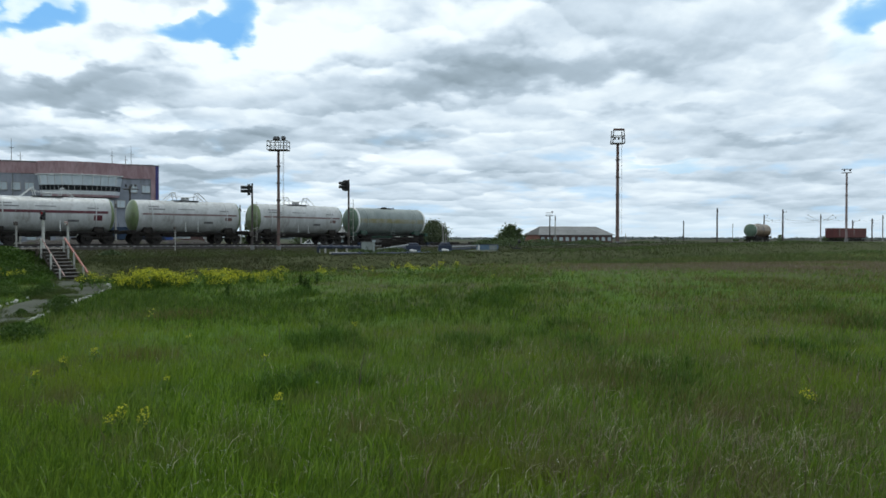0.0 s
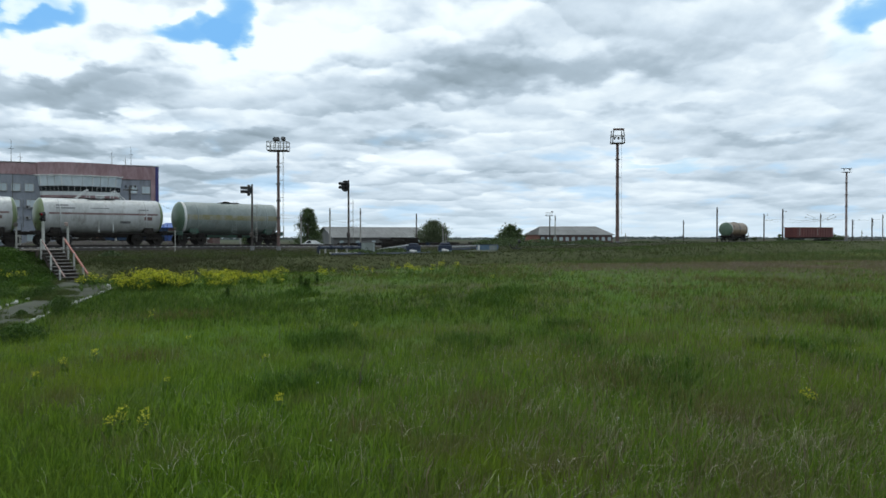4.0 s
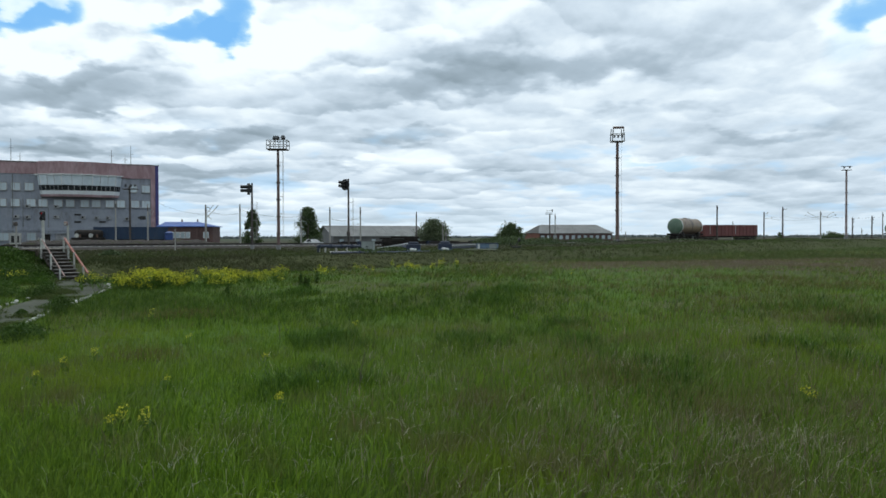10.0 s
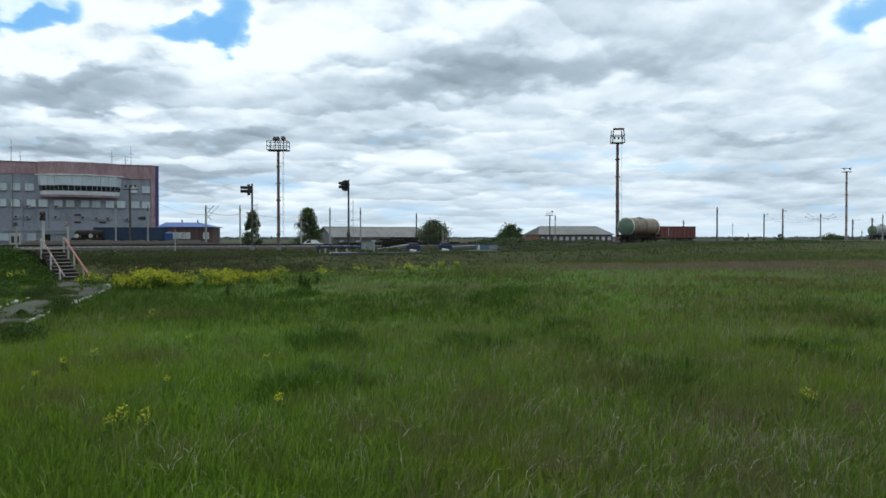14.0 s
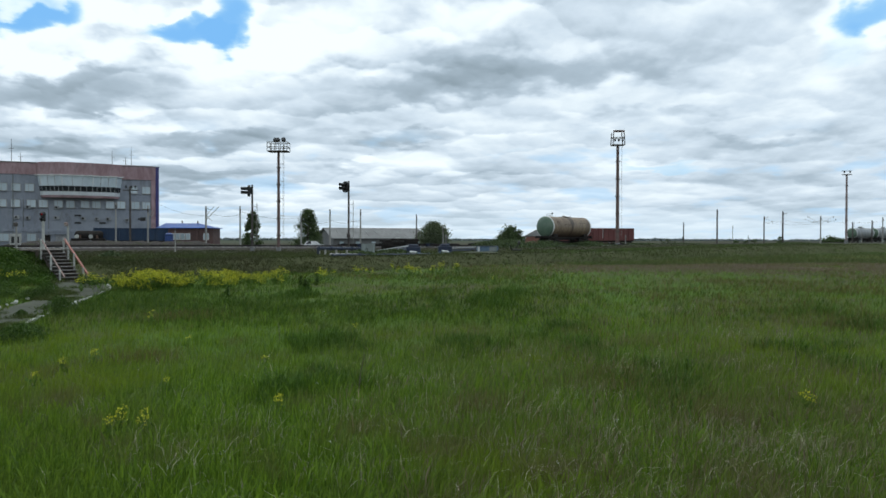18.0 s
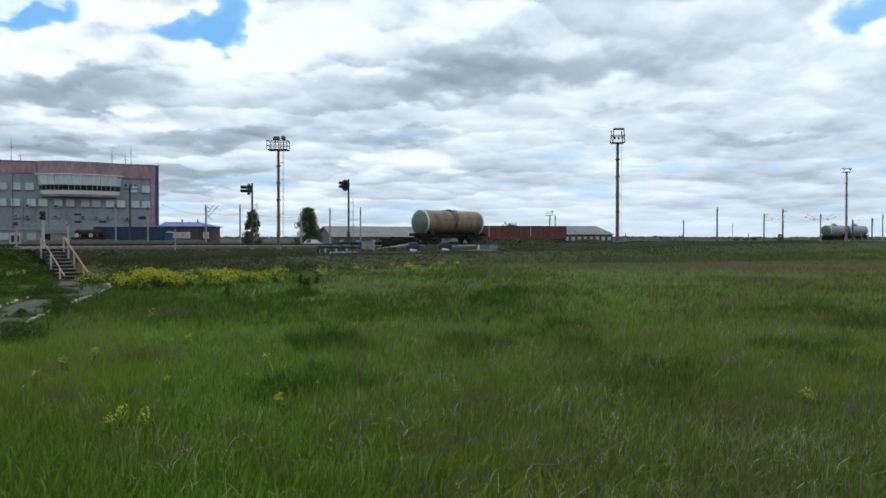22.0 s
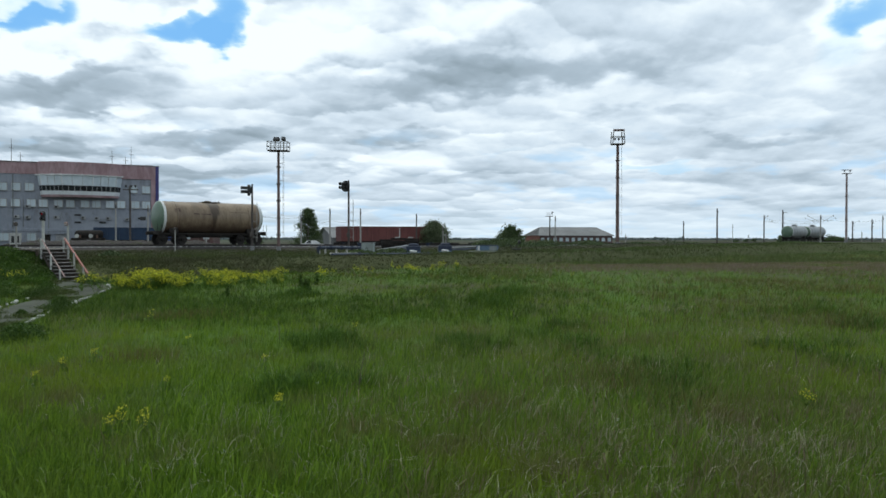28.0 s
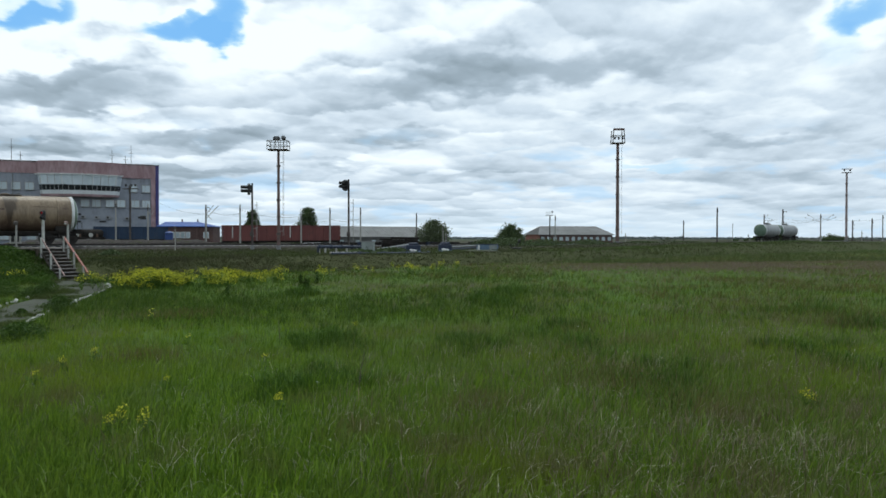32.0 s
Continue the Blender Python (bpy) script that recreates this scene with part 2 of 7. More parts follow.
def box(bm, c, size, rz=0.0, bevel=0.0, taper=1.0):
    r = bmesh.ops.create_cube(bm, size=1.0)
    vs = r["verts"]
    for v in vs:
        k = taper if v.co.z > 0 else 1.0
        v.co = Vector((v.co.x * size[0] * k, v.co.y * size[1] * k, v.co.z * size[2]))
    if bevel:
        es = list({e for v in vs for e in v.link_edges})
        r2 = bmesh.ops.bevel(bm, geom=es, offset=bevel, segments=1, affect="EDGES")
        vs = list({v for f in r2["faces"] for v in f.verts} | {v for v in vs if v.is_valid})
    bmesh.ops.transform(bm, matrix=Matrix.Translation(c) @ Matrix.Rotation(rz, 4, "Z"), verts=vs)
    return vs


def rod(bm, p0, p1, r0, r1=None, seg=8, caps=True):
    p0, p1 = Vector(p0), Vector(p1)
    r1 = r0 if r1 is None else r1
    d = p1 - p0
    r = bmesh.ops.create_cone(bm, cap_ends=caps, segments=seg, radius1=r0, radius2=max(r1, 1e-4), depth=d.length)
    bmesh.ops.transform(bm, matrix=Matrix.Translation((p0 + p1) / 2) @ d.to_track_quat("Z", "Y").to_matrix().to_4x4(), verts=r["verts"])
    return r["verts"]


def beam(bm, p0, p1, w, h):
    """A square bar from p0 to p1."""
    p0, p1 = Vector(p0), Vector(p1)
    d = p1 - p0
    r = bmesh.ops.create_cube(bm, size=1.0)
    for v in r["verts"]:
        v.co = Vector((v.co.x * w, v.co.y * h, v.co.z * d.length))
    bmesh.ops.transform(bm, matrix=Matrix.Translation((p0 + p1) / 2) @ d.to_track_quat("Z", "Y").to_matrix().to_4x4(), verts=r["verts"])


def lathe(bm, prof, seg=32, axis="X"):
    """Revolve (along, radius) pairs round the axis."""
    rings = []
    for a, r in prof:
        if r < 1e-5:
            co = (a, 0, 0) if axis == "X" else (0, 0, a)
            rings.append([bm.verts.new(co)])
            continue
        ring = []
        for i in range(seg):
            w = 2 * math.pi * i / seg
            c, s = r * math.cos(w), r * math.sin(w)
            ring.append(bm.verts.new((a, c, s) if axis == "X" else (c, s, a)))
        rings.append(ring)
    for p, q in zip(rings, rings[1:]):
        if len(p) == 1 and len(q) == 1:
            continue
        for i in range(seg):
            j = (i + 1) % seg
            if len(p) == 1:
                bm.faces.new((p[0], q[j], q[i]))
            elif len(q) == 1:
                bm.faces.new((p[i], p[j], q[0]))
            else:
                bm.faces.new((p[i], p[j], q[j], q[i]))
    bmesh.ops.recalc_face_normals(bm, faces=bm.faces[:])


def B():
    return bmesh.new()


# ---- lie of the land ----
def smooth(v, lo, hi):
    t = min(1.0, max(0.0, (v - lo) / (hi - lo)))
    return t * t * (3 - 2 * t)


FOOT, FDIR = (-14.0, 29.3), (0.69, 0.724)


def beyond(x, y):
    """Metres behind the foot of the bank, across it."""
    return -(x - FOOT[0]) * FDIR[1] + (y - FOOT[1]) * FDIR[0]


# the hump line: heading by the way along it
def heading_a(s):
    s = max(-120.0, min(150.0, s))
    return 0.85992 + 0.00193723 * s - (3.0704e-5 * s * s if s > 0 else 0.0)


def heading_b(s):
    s = max(-90.0, min(150.0, s))
    return 0.44806 + 0.00194 * s


def make_line(start, heading, lo, hi, step=0.5):
    pts = {0: (start[0], start[1])}
    x, y = start
    for i in range(int(hi / step)):
        a = heading((i + 0.5) * step)
        x, y = x + math.cos(a) * step, y + math.sin(a) * step
        pts[i + 1] = (x, y)
    x, y = start
    for i in range(int(-lo / step)):
        a = heading(-(i + 0.5) * step)
        x, y = x - math.cos(a) * step, y - math.sin(a) * step
        pts[-i - 1] = (x, y)
    return pts


LINE_A = make_line((32.864, 130.791), heading_a, -280, 260)
LINE_B = make_line((-0.935, 137.274), heading_b, -100, 148)


def on_line(line, heading, s, step=0.5):
    i = math.floor(s / step)
    f = s / step - i
    (x0, y0), (x1, y1) = line[i], line[i + 1]
    return x0 + (x1 - x0) * f, y0 + (y1 - y0) * f, heading(s)


RAIL_A = 1.03


def rail_a(s):
    return RAIL_A + 0.3 * smooth(s, 70, 150) + 0.11 * smooth(-s, 50, 84)


def rail_b(s):
    return 0.02 + 0.00524 * s


def land(x, y):
    q = beyond(x, y)
    top = 0.64 + 0.42 * smooth(x, 8, 45)
    h = top * smooth(q, 0.0, 5.2)
    # the mound beside the steps
    h += 0.42 * math.exp(-(((x + 17.6) / 1.4) ** 2 + ((y - 30.6) / 2.2) ** 2))
    # the yard falls away behind the hump line towards its lower end
    if y > 80:
        h -= 0.95 * smooth(y - 0.62 * x, 105, 135) * (1 - smooth(x, 30, 110))
    h += 0.05 * noise.noise((x * 0.25, y * 0.25, 0)) + 0.12 * noise.noise((x * 0.06, y * 0.06, 3)) * (1 - smooth(q, -2, 4))
    return h


# ---- sky backdrop with drifting clouds ----
def sky_mat():
    n = Nodes("cloudy_sky")
    co = n.add("ShaderNodeTexCoord").outputs["Object"]
    xyz = n.add("ShaderNodeSeparateXYZ", {"Vector": co})
    x, y, z = xyz.outputs
    yy = n.math("MAXIMUM", y, 400.0)
    u, v = n.math("DIVIDE", x, yy), n.math("DIVIDE", z, yy)
    # clouds lie in a sheet overhead, so they shrink and flatten towards the horizon
    e = n.math("ADD", n.math("MAXIMUM", v, 0.0), 0.17)

    def sheet(rise):
        """The plane of the clouds; rise looks a little higher up."""
        er = n.math("MULTIPLY", e, rise)
        return n.add("ShaderNodeCombineXYZ", {"X": n.math("DIVIDE", u, n.math("MULTIPLY", n.math("SQRT", er), 0.66)), "Y": n.math("DIVIDE", 0.75, er), "Z": 0.0}).outputs[0]

    def bent(vec, amount, scale):
        off = n.add("ShaderNodeTexNoise", {"Vector": vec, "Scale": scale, "Detail": 3.0}).outputs["Color"]
        off = n.add("ShaderNodeVectorMath", {0: off, 1: (amount, amount, 0.0)}, operation="MULTIPLY").outputs[0]
        return n.add("ShaderNodeVectorMath", {0: vec, 1: off}, operation="ADD").outputs[0]

    here = sheet(1.0)
    swirl = n.add("ShaderNodeSeparateXYZ", {"Vector": n.add("ShaderNodeTexNoise", {"Vector": here, "Scale": 3.4, "Detail": 5.0, "Roughness": 0.5}).outputs["Color"]}).outputs
    cells = n.add("ShaderNodeTexVoronoi", {"Vector": bent(here, 0.12, 5.0), "Scale": 7.0, "Smoothness": 0.7, "Detail": 2.5, "Roughness": 0.5, "Lacunarity": 2.2},
                  feature="SMOOTH_F1", voronoi_dimensions="2D", normalize=True).outputs["Distance"]
    # rims of the clouds billow
    uw = n.math("MULTIPLY_ADD", n.math("MULTIPLY", n.math("SUBTRACT", swirl[0], 0.5), e), 0.30, u)
    vw = n.math("MULTIPLY_ADD", n.math("MULTIPLY", n.math("SUBTRACT", swirl[1], 0.5), e), 0.22, v)
    vw = n.math("MULTIPLY_ADD", n.math("MULTIPLY", n.math("SUBTRACT", cells, 0.3), e), 0.11, vw)

    def blob(cu, cv, ru, rv, lean, edge, rim):
        """A soft oval of the sky, 1 in its middle."""
        du, dv = n.math("SUBTRACT", uw, cu), n.math("SUBTRACT", vw, cv)
        dv = n.math("SUBTRACT", dv, n.math("MULTIPLY", du, lean))
        p, q = n.math("DIVIDE", du, ru), n.math("DIVIDE", dv, rv)
        return n.ramp(n.math("ADD", n.math("MULTIPLY", p, p), n.math("MULTIPLY", q, q)), rim, edge)

    def total(ovals, edge, rim=1.7):
        t = 0.0
        for o in ovals:
            t = n.math("MULTIPLY_ADD", blob(*o[:-1], edge, rim), o[-1], t)
        return t

    def relief(scale, rise, detail):
        """Heaps seen from the side: lit tops above shaded undersides."""
        low = n.noise(bent(here, 0.10, scale * 1.6), scale, detail, 0.5)
        return n.math("SUBTRACT", low, n.noise(bent(sheet(rise), 0.10, scale * 1.6), scale, detail, 0.5)), low

    def mounds(scale, soft, wave):
        """Separate clouds side by side: how far below its middle a point of each lies, and a shade of its own."""
        vec = bent(bent(here, wave, scale * 1.3), wave * 0.35, scale * 4.5)
        vo = n.add("ShaderNodeTexVoronoi", {"Vector": vec, "Scale": scale, "Smoothness": soft, "Randomness": 0.9}, feature="SMOOTH_F1", voronoi_dimensions="2D")
        off = n.add("ShaderNodeVectorMath", {0: vec, 1: vo.outputs["Position"]}, operation="SUBTRACT").outputs[0]
        down = n.add("ShaderNodeSeparateXYZ", {"Vector": off}).outputs[1]
        tone = n.add("ShaderNodeSeparateXYZ", {"Vector": vo.outputs["Color"]}).outputs[0]
        return n.math("MULTIPLY", down, scale), tone

    large, large_tone = mounds(2.1, 0.35, 0.30)
    small, small_tone = mounds(6.0, 0.35, 0.12)
    heaps, mass = relief(2.3, 1.13, 2.5)
    puffs, _ = relief(5.5, 1.06, 3.0)
    tufts, _ = relief(13.0, 1.02, 4.0)
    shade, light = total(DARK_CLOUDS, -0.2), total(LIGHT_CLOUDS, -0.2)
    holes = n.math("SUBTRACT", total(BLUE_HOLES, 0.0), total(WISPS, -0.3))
    d = n.math("MULTIPLY_ADD", n.math("SUBTRACT", mass, 0.5), 0.35, 0.35)
    # broader, softer shade under the high clouds
    d = n.math("MULTIPLY_ADD", n.math("SUBTRACT", n.noise(here, 0.9, 2.0), 0.45), 0.5, d)
    calm = n.math("MULTIPLY_ADD", n.ramp(u, 0.0, 0.3), -0.55, 1.0)
    d = n.math("MULTIPLY_ADD", n.math("MULTIPLY", large, calm), 0.26, d)
    d = n.math("MULTIPLY_ADD", n.math("MULTIPLY", small, calm), 0.22, d)
    d = n.math("MULTIPLY_ADD", n.math("SUBTRACT", large_tone, 0.5), 0.12, d)
    d = n.math("MULTIPLY_ADD", n.math("SUBTRACT", small_tone, 0.5), 0.08, d)
    d = n.math("MULTIPLY_ADD", heaps, -0.5, d)
    d = n.math("MULTIPLY_ADD", puffs, -0.32, d)
    d = n.math("MULTIPLY_ADD", tufts, -0.14, d)
    d = n.math("MULTIPLY_ADD", n.math("SUBTRACT", cells, 0.3), 0.10, d)
    d = n.math("SUBTRACT", n.math("ADD", d, shade), light)
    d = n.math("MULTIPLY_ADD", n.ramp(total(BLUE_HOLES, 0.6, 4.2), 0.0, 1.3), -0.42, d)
    cloud = n.add("ShaderNodeValToRGB", {"Fac": d})
    ramp = cloud.color_ramp
    ramp.elements[0].position, ramp.elements[0].color = 0.0, (1.02, 1.04, 1.07, 1)
    ramp.elements[1].position, ramp.elements[1].color = 1.0, (0.30, 0.355, 0.42, 1)
    for at, c in ((0.16, (0.90, 0.935, 1.01, 1)), (0.36, (0.70, 0.76, 0.87, 1)), (0.62, (0.46, 0.525, 0.62, 1))):
        ramp.elements.new(at).color = c
    # the veil thins to pale blue low down
    thin = n.ramp(n.math("MULTIPLY_ADD", n.math("SUBTRACT", mass, 0.5), 0.9, n.math("SUBTRACT", n.noise(here, 4.0, 3.0), 0.5)), -0.05, -0.24)
    col = n.mix(n.math("MULTIPLY", n.math("MULTIPLY", thin, n.ramp(v, 0.17, 0.10)), 0.5), cloud.outputs[0], (0.48, 0.71, 1.0))
    blue = n.mix(n.ramp(holes, 0.25, 1.35), (0.56, 0.79, 1.0), (0.24, 0.51, 0.93))
    col = n.mix(n.ramp(holes, 0.10, 0.85), col, blue)
    col = n.mix(n.math("MULTIPLY", n.ramp(v, 0.06, 0.0), 0.55), col, (0.75, 0.84, 0.96))
    glow = n.add("ShaderNodeEmission", {"Color": col, "Strength": 1.0})
    n.nt.links.new(glow.outputs[0], n.out.inputs["Surface"])
    return n.mat


def ovals(text):
    return [tuple(float(w) for w in line.split()) for line in text.strip().splitlines()]


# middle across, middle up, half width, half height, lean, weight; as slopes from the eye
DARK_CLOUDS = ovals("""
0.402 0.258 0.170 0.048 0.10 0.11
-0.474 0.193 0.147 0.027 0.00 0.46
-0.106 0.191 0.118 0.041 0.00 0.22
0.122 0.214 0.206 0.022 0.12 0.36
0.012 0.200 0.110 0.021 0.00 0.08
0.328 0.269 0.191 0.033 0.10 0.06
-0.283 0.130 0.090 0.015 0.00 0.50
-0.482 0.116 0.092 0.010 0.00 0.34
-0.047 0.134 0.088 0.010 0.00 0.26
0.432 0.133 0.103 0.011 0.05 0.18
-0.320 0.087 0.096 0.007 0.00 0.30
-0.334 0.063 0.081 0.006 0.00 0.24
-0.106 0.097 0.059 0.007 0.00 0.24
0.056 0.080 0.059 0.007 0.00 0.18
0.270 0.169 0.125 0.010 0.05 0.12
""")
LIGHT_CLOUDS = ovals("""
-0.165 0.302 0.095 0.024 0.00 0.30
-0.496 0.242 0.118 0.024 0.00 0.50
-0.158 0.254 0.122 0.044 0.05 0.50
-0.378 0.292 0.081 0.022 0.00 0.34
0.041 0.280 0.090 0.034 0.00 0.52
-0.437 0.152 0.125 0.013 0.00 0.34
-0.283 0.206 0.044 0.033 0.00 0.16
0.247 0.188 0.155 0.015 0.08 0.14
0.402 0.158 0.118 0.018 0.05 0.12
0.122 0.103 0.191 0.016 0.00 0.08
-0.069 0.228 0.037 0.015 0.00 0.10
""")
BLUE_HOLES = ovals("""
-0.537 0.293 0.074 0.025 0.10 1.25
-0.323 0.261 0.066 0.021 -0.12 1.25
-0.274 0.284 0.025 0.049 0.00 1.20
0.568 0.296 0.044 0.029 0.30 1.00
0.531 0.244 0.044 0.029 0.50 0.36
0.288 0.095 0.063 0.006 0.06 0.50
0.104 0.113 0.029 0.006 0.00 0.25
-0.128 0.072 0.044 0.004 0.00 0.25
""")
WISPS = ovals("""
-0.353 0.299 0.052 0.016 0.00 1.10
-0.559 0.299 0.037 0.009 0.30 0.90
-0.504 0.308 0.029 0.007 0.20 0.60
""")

bm = B()
RINGS, RADIUS = 96, 3500.0
cols = []
for i in range(RINGS):
    a = 2 * math.pi * i / RINGS
    cols.append([bm.verts.new((RADIUS * math.sin(a), RADIUS * math.cos(a), h)) for h in (-60.0, 2050.0)])
for i in range(RINGS):
    j = (i + 1) % RINGS
    bm.faces.new((cols[i][0], cols[j][0], cols[j][1], cols[i][1]))
backdrop = part("backdrop", bm, sky_mat(), None)
tagged(backdrop, "broken grey and white clouds with gaps of blue sky", "sky", kind="structure")


# ---- ground ----
def ground_mat():
    n = Nodes("meadow_ground")
    co = n.add("ShaderNodeNewGeometry").outputs["Position"]
    a, b, c = n.noise(co, 0.35, 5.0), n.noise(co, 0.07, 4.0), n.noise(co, 6.0, 5.0, 0.7)
    green = n.mix(c, (0.045, 0.085, 0.015), (0.105, 0.175, 0.032))
    dry = n.mix(c, (0.045, 0.048, 0.022), (0.10, 0.095, 0.045))
    col = n.mix(n.ramp(n.math("ADD", n.math("MULTIPLY", a, 0.5), n.math("MULTIPLY", b, 0.5)), 0.42, 0.58), green, dry)
    # trodden, oily yard ground behind the bank
    xyz = n.add("ShaderNodeSeparateXYZ", {"Vector": co})
    q = n.math("ADD", n.math("MULTIPLY", xyz.outputs[0], -FDIR[1]), n.math("MULTIPLY", xyz.outputs[1], FDIR[0]))
    q = n.math("SUBTRACT", q, FOOT[1] * FDIR[0] - FOOT[0] * FDIR[1])
    bank = n.mix(c, (0.036, 0.044, 0.016), (0.078, 0.084, 0.034))
    col = n.mix(n.ramp(n.math("ADD", q, n.math("MULTIPLY", n.math("SUBTRACT", a, 0.5), 8.0)), -3.0, 2.0), col, bank)
    yard = n.mix(c, (0.032, 0.034, 0.02), (0.08, 0.078, 0.05))
    col = n.mix(n.ramp(n.math("ADD", q, n.math("MULTIPLY", a, 14.0)), 12.0, 30.0), col, yard)
    fields = n.mix(n.noise(co, 0.012, 3.0), (0.05, 0.065, 0.042), (0.085, 0.09, 0.06))
    col = n.mix(n.ramp(q, 300.0, 480.0), col, fields)
    return n.surface(col, 0.95, 0.0, c, 0.6, 0.08, spec=0.1)


def spread(near, far, step, grow):
    v, s = [near], step
    while v[-1] < far:
        v.append(v[-1] + s)
        s *= grow
    return v


xs = spread(0, 3300, 0.8, 1.035)
xs = sorted([-v for v in xs[1:]] + xs)
ys = sorted([-v for v in spread(1, 3300, 1.0, 1.25)] + spread(0, 60, 0.8, 1.003) + spread(61, 3300, 0.9, 1.03))
verts = [(x, y, land(x, y) if abs(x) < 600 and y < 900 else 0.86) for y in ys for x in xs]
nx = len(xs)
faces = [(j * nx + i, j * nx + i + 1, (j + 1) * nx + i + 1, (j + 1) * nx + i) for j in range(len(ys) - 1) for i in range(nx - 1)]
me = bpy.data.meshes.new("ground")
me.from_pydata(verts, [], faces)
me.polygons.foreach_set("use_smooth", [True] * len(me.polygons))
me.materials.append(ground_mat())
ground = tagged(new("ground", me), "uneven grassy meadow rising to a low railway bank", "ground", kind="structure")


# ---- railway tracks ----
def gravel_mat():
    n = Nodes("ballast")
    co = n.add("ShaderNodeNewGeometry").outputs["Position"]
    v = n.add("ShaderNodeTexVoronoi", {"Vector": co, "Scale": 14.0})
    c = n.noise(co, 0.8, 5.0)
    col = n.mix(v.outputs["Color"], (0.036, 0.032, 0.030), (0.10, 0.09, 0.084))
    col = n.mix(n.ramp(c, 0.5, 0.7), col, (0.06, 0.065, 0.035))
    return n.surface(col, 0.95, 0.0, v.outputs["Distance"], 0.8, 0.05, spec=0.1)


M["gravel"] = gravel_mat()


def sweep(bm, line, heading, s0, s1, step, prof, zf):
    """Carry an open cross-section (across, up) along a line."""
    prev = None
    s = s0
    while s <= s1 + 1e-6:
        x, y, a = on_line(line, heading, s)
        nrm = (-math.sin(a), math.cos(a))
        row = [bm.verts.new((x + nrm[0] * o, y + nrm[1] * o, zf(s) + h)) for o, h in prof]
        if prev:
            for i in range(len(row) - 1):
                bm.faces.new((prev[i], prev[i + 1], row[i + 1], row[i]))
        prev = row
        s += step


RAIL_PROF = [(-0.07, -0.17), (-0.07, -0.15), (-0.012, -0.13), (-0.012, -0.04), (-0.037, -0.03), (-0.037, 0.0), (0.037, 0.0), (0.037, -0.03),
             (0.012, -0.04), (0.012, -0.13), (0.07, -0.15), (0.07, -0.17)]


def track(line, heading, s0, s1, zf, label, single, gap=0.6):
    t = thing("railway_track", pose(0, 0, 0), label, "railway track", kind="structure")
    bm = B()
    sweep(bm, line, heading, s0, s1, 2.0, [(-2.7, -0.66), (-1.55, -0.25), (1.55, -0.25), (2.7, -0.66)], zf)
    part("ballast_bed", bm, M["gravel"], t, "grey-brown ballast with weeds")
    for off in (-0.795, 0.795):
        bm = B()
        sweep(bm, line, heading, s0, s1, 2.0, [(o + off, h) for o, h in RAIL_PROF], zf)
        part("rail", bm, M["rail_steel"], t, "rusty steel rail")
    proto = B()
    box(proto, (0, 0, 0), (0.24, 2.7, 0.2), bevel=0.02)
    pm = link_mesh("sleeper", proto, M["sleeper"])
    rest = B()
    s, k = s0, 0
    while s < s1:
        x, y, a = on_line(line, heading, s)
        m = Matrix.Translation((x, y, zf(s) - 0.27)) @ Matrix.Rotation(a + random.uniform(-0.02, 0.02), 4, "Z")
        if single[0] <= s <= single[1]:
            share("sleeper", pm, t, m)
        else:
            vs = box(rest, (0, 0, 0), (0.24, 2.7, 0.2))
            bmesh.ops.transform(rest, matrix=m, verts=vs)
        s += gap
        k += 1
    if len(rest.verts):
        part("far_sleepers", rest, M["sleeper"], t)["kind"] = "stuff"
    else:
        rest.free()
    return t


track(LINE_A, heading_a, -135, 170, rail_a, "curved railway track of steel rails on concrete sleepers", (-128, 40))
track(LINE_B, heading_b, -75, 147, rail_b, "railway track branching off behind the hump line", (-70, 60), 0.65)


# ---- wagons ----
def wheelset(parent, x, z=0.475):
    bm = B()
    rod(bm, (0, -0.95, 0), (0, 0.95, 0), 0.08, seg=8)
    for sy in (-1, 1):
        rod(bm, (0, sy * 0.73, 0), (0, sy * 0.86, 0), 0.475, seg=20)
        rod(bm, (0, sy * 0.70, 0), (0, sy * 0.735, 0), 0.50, seg=20)
    ob = part("wheelset", bm, M["wheel_rim"], parent, m=pose(x, 0, z - 0.475))
    return ob


def bogie(parent, x, axles=(-0.925, 0.925), mat="steel_dark"):
    b = B()
    half = max(axles) + 0.35
    for sy in (-1, 1):
        box(b, (0, sy * 1.02, 0.36 - 0.475 + 0.2), (half * 2, 0.14, 0.16), bevel=0.02)
        box(b, (0, sy * 1.02, 0.42), (half * 1.1, 0.16, 0.14), bevel=0.02)
        for ax in axles:
            box(b, (ax, sy * 1.04, 0.0), (0.34, 0.2, 0.32), bevel=0.03)
        for k in range(len(axles) - 1):
            mid = (axles[k] + axles[k + 1]) / 2
            for o in (-0.18, 0, 0.18):
                rod(b, (mid + o, sy * 1.04, -0.02), (mid + o, sy * 1.04, 0.36), 0.075, seg=8)
    box(b, (0, 0, 0.35), (0.5, 2.1, 0.25), bevel=0.03)
    ob = part("bogie", b, M[mat], parent, m=pose(x, 0, 0.475))
    for ax in axles:
        wheelset(ob, ax)
    return ob


def couplers(w, half):
    for sx in (-1, 1):
        b = B()
        box(b, (sx * (half - 0.35), 0, 1.04), (0.75, 0.22, 0.26), bevel=0.03)
        box(b, (sx * (half - 0.06), 0.06, 1.04), (0.2, 0.36, 0.34), bevel=0.05)
        part("coupler", b, M["steel_dark"], w)


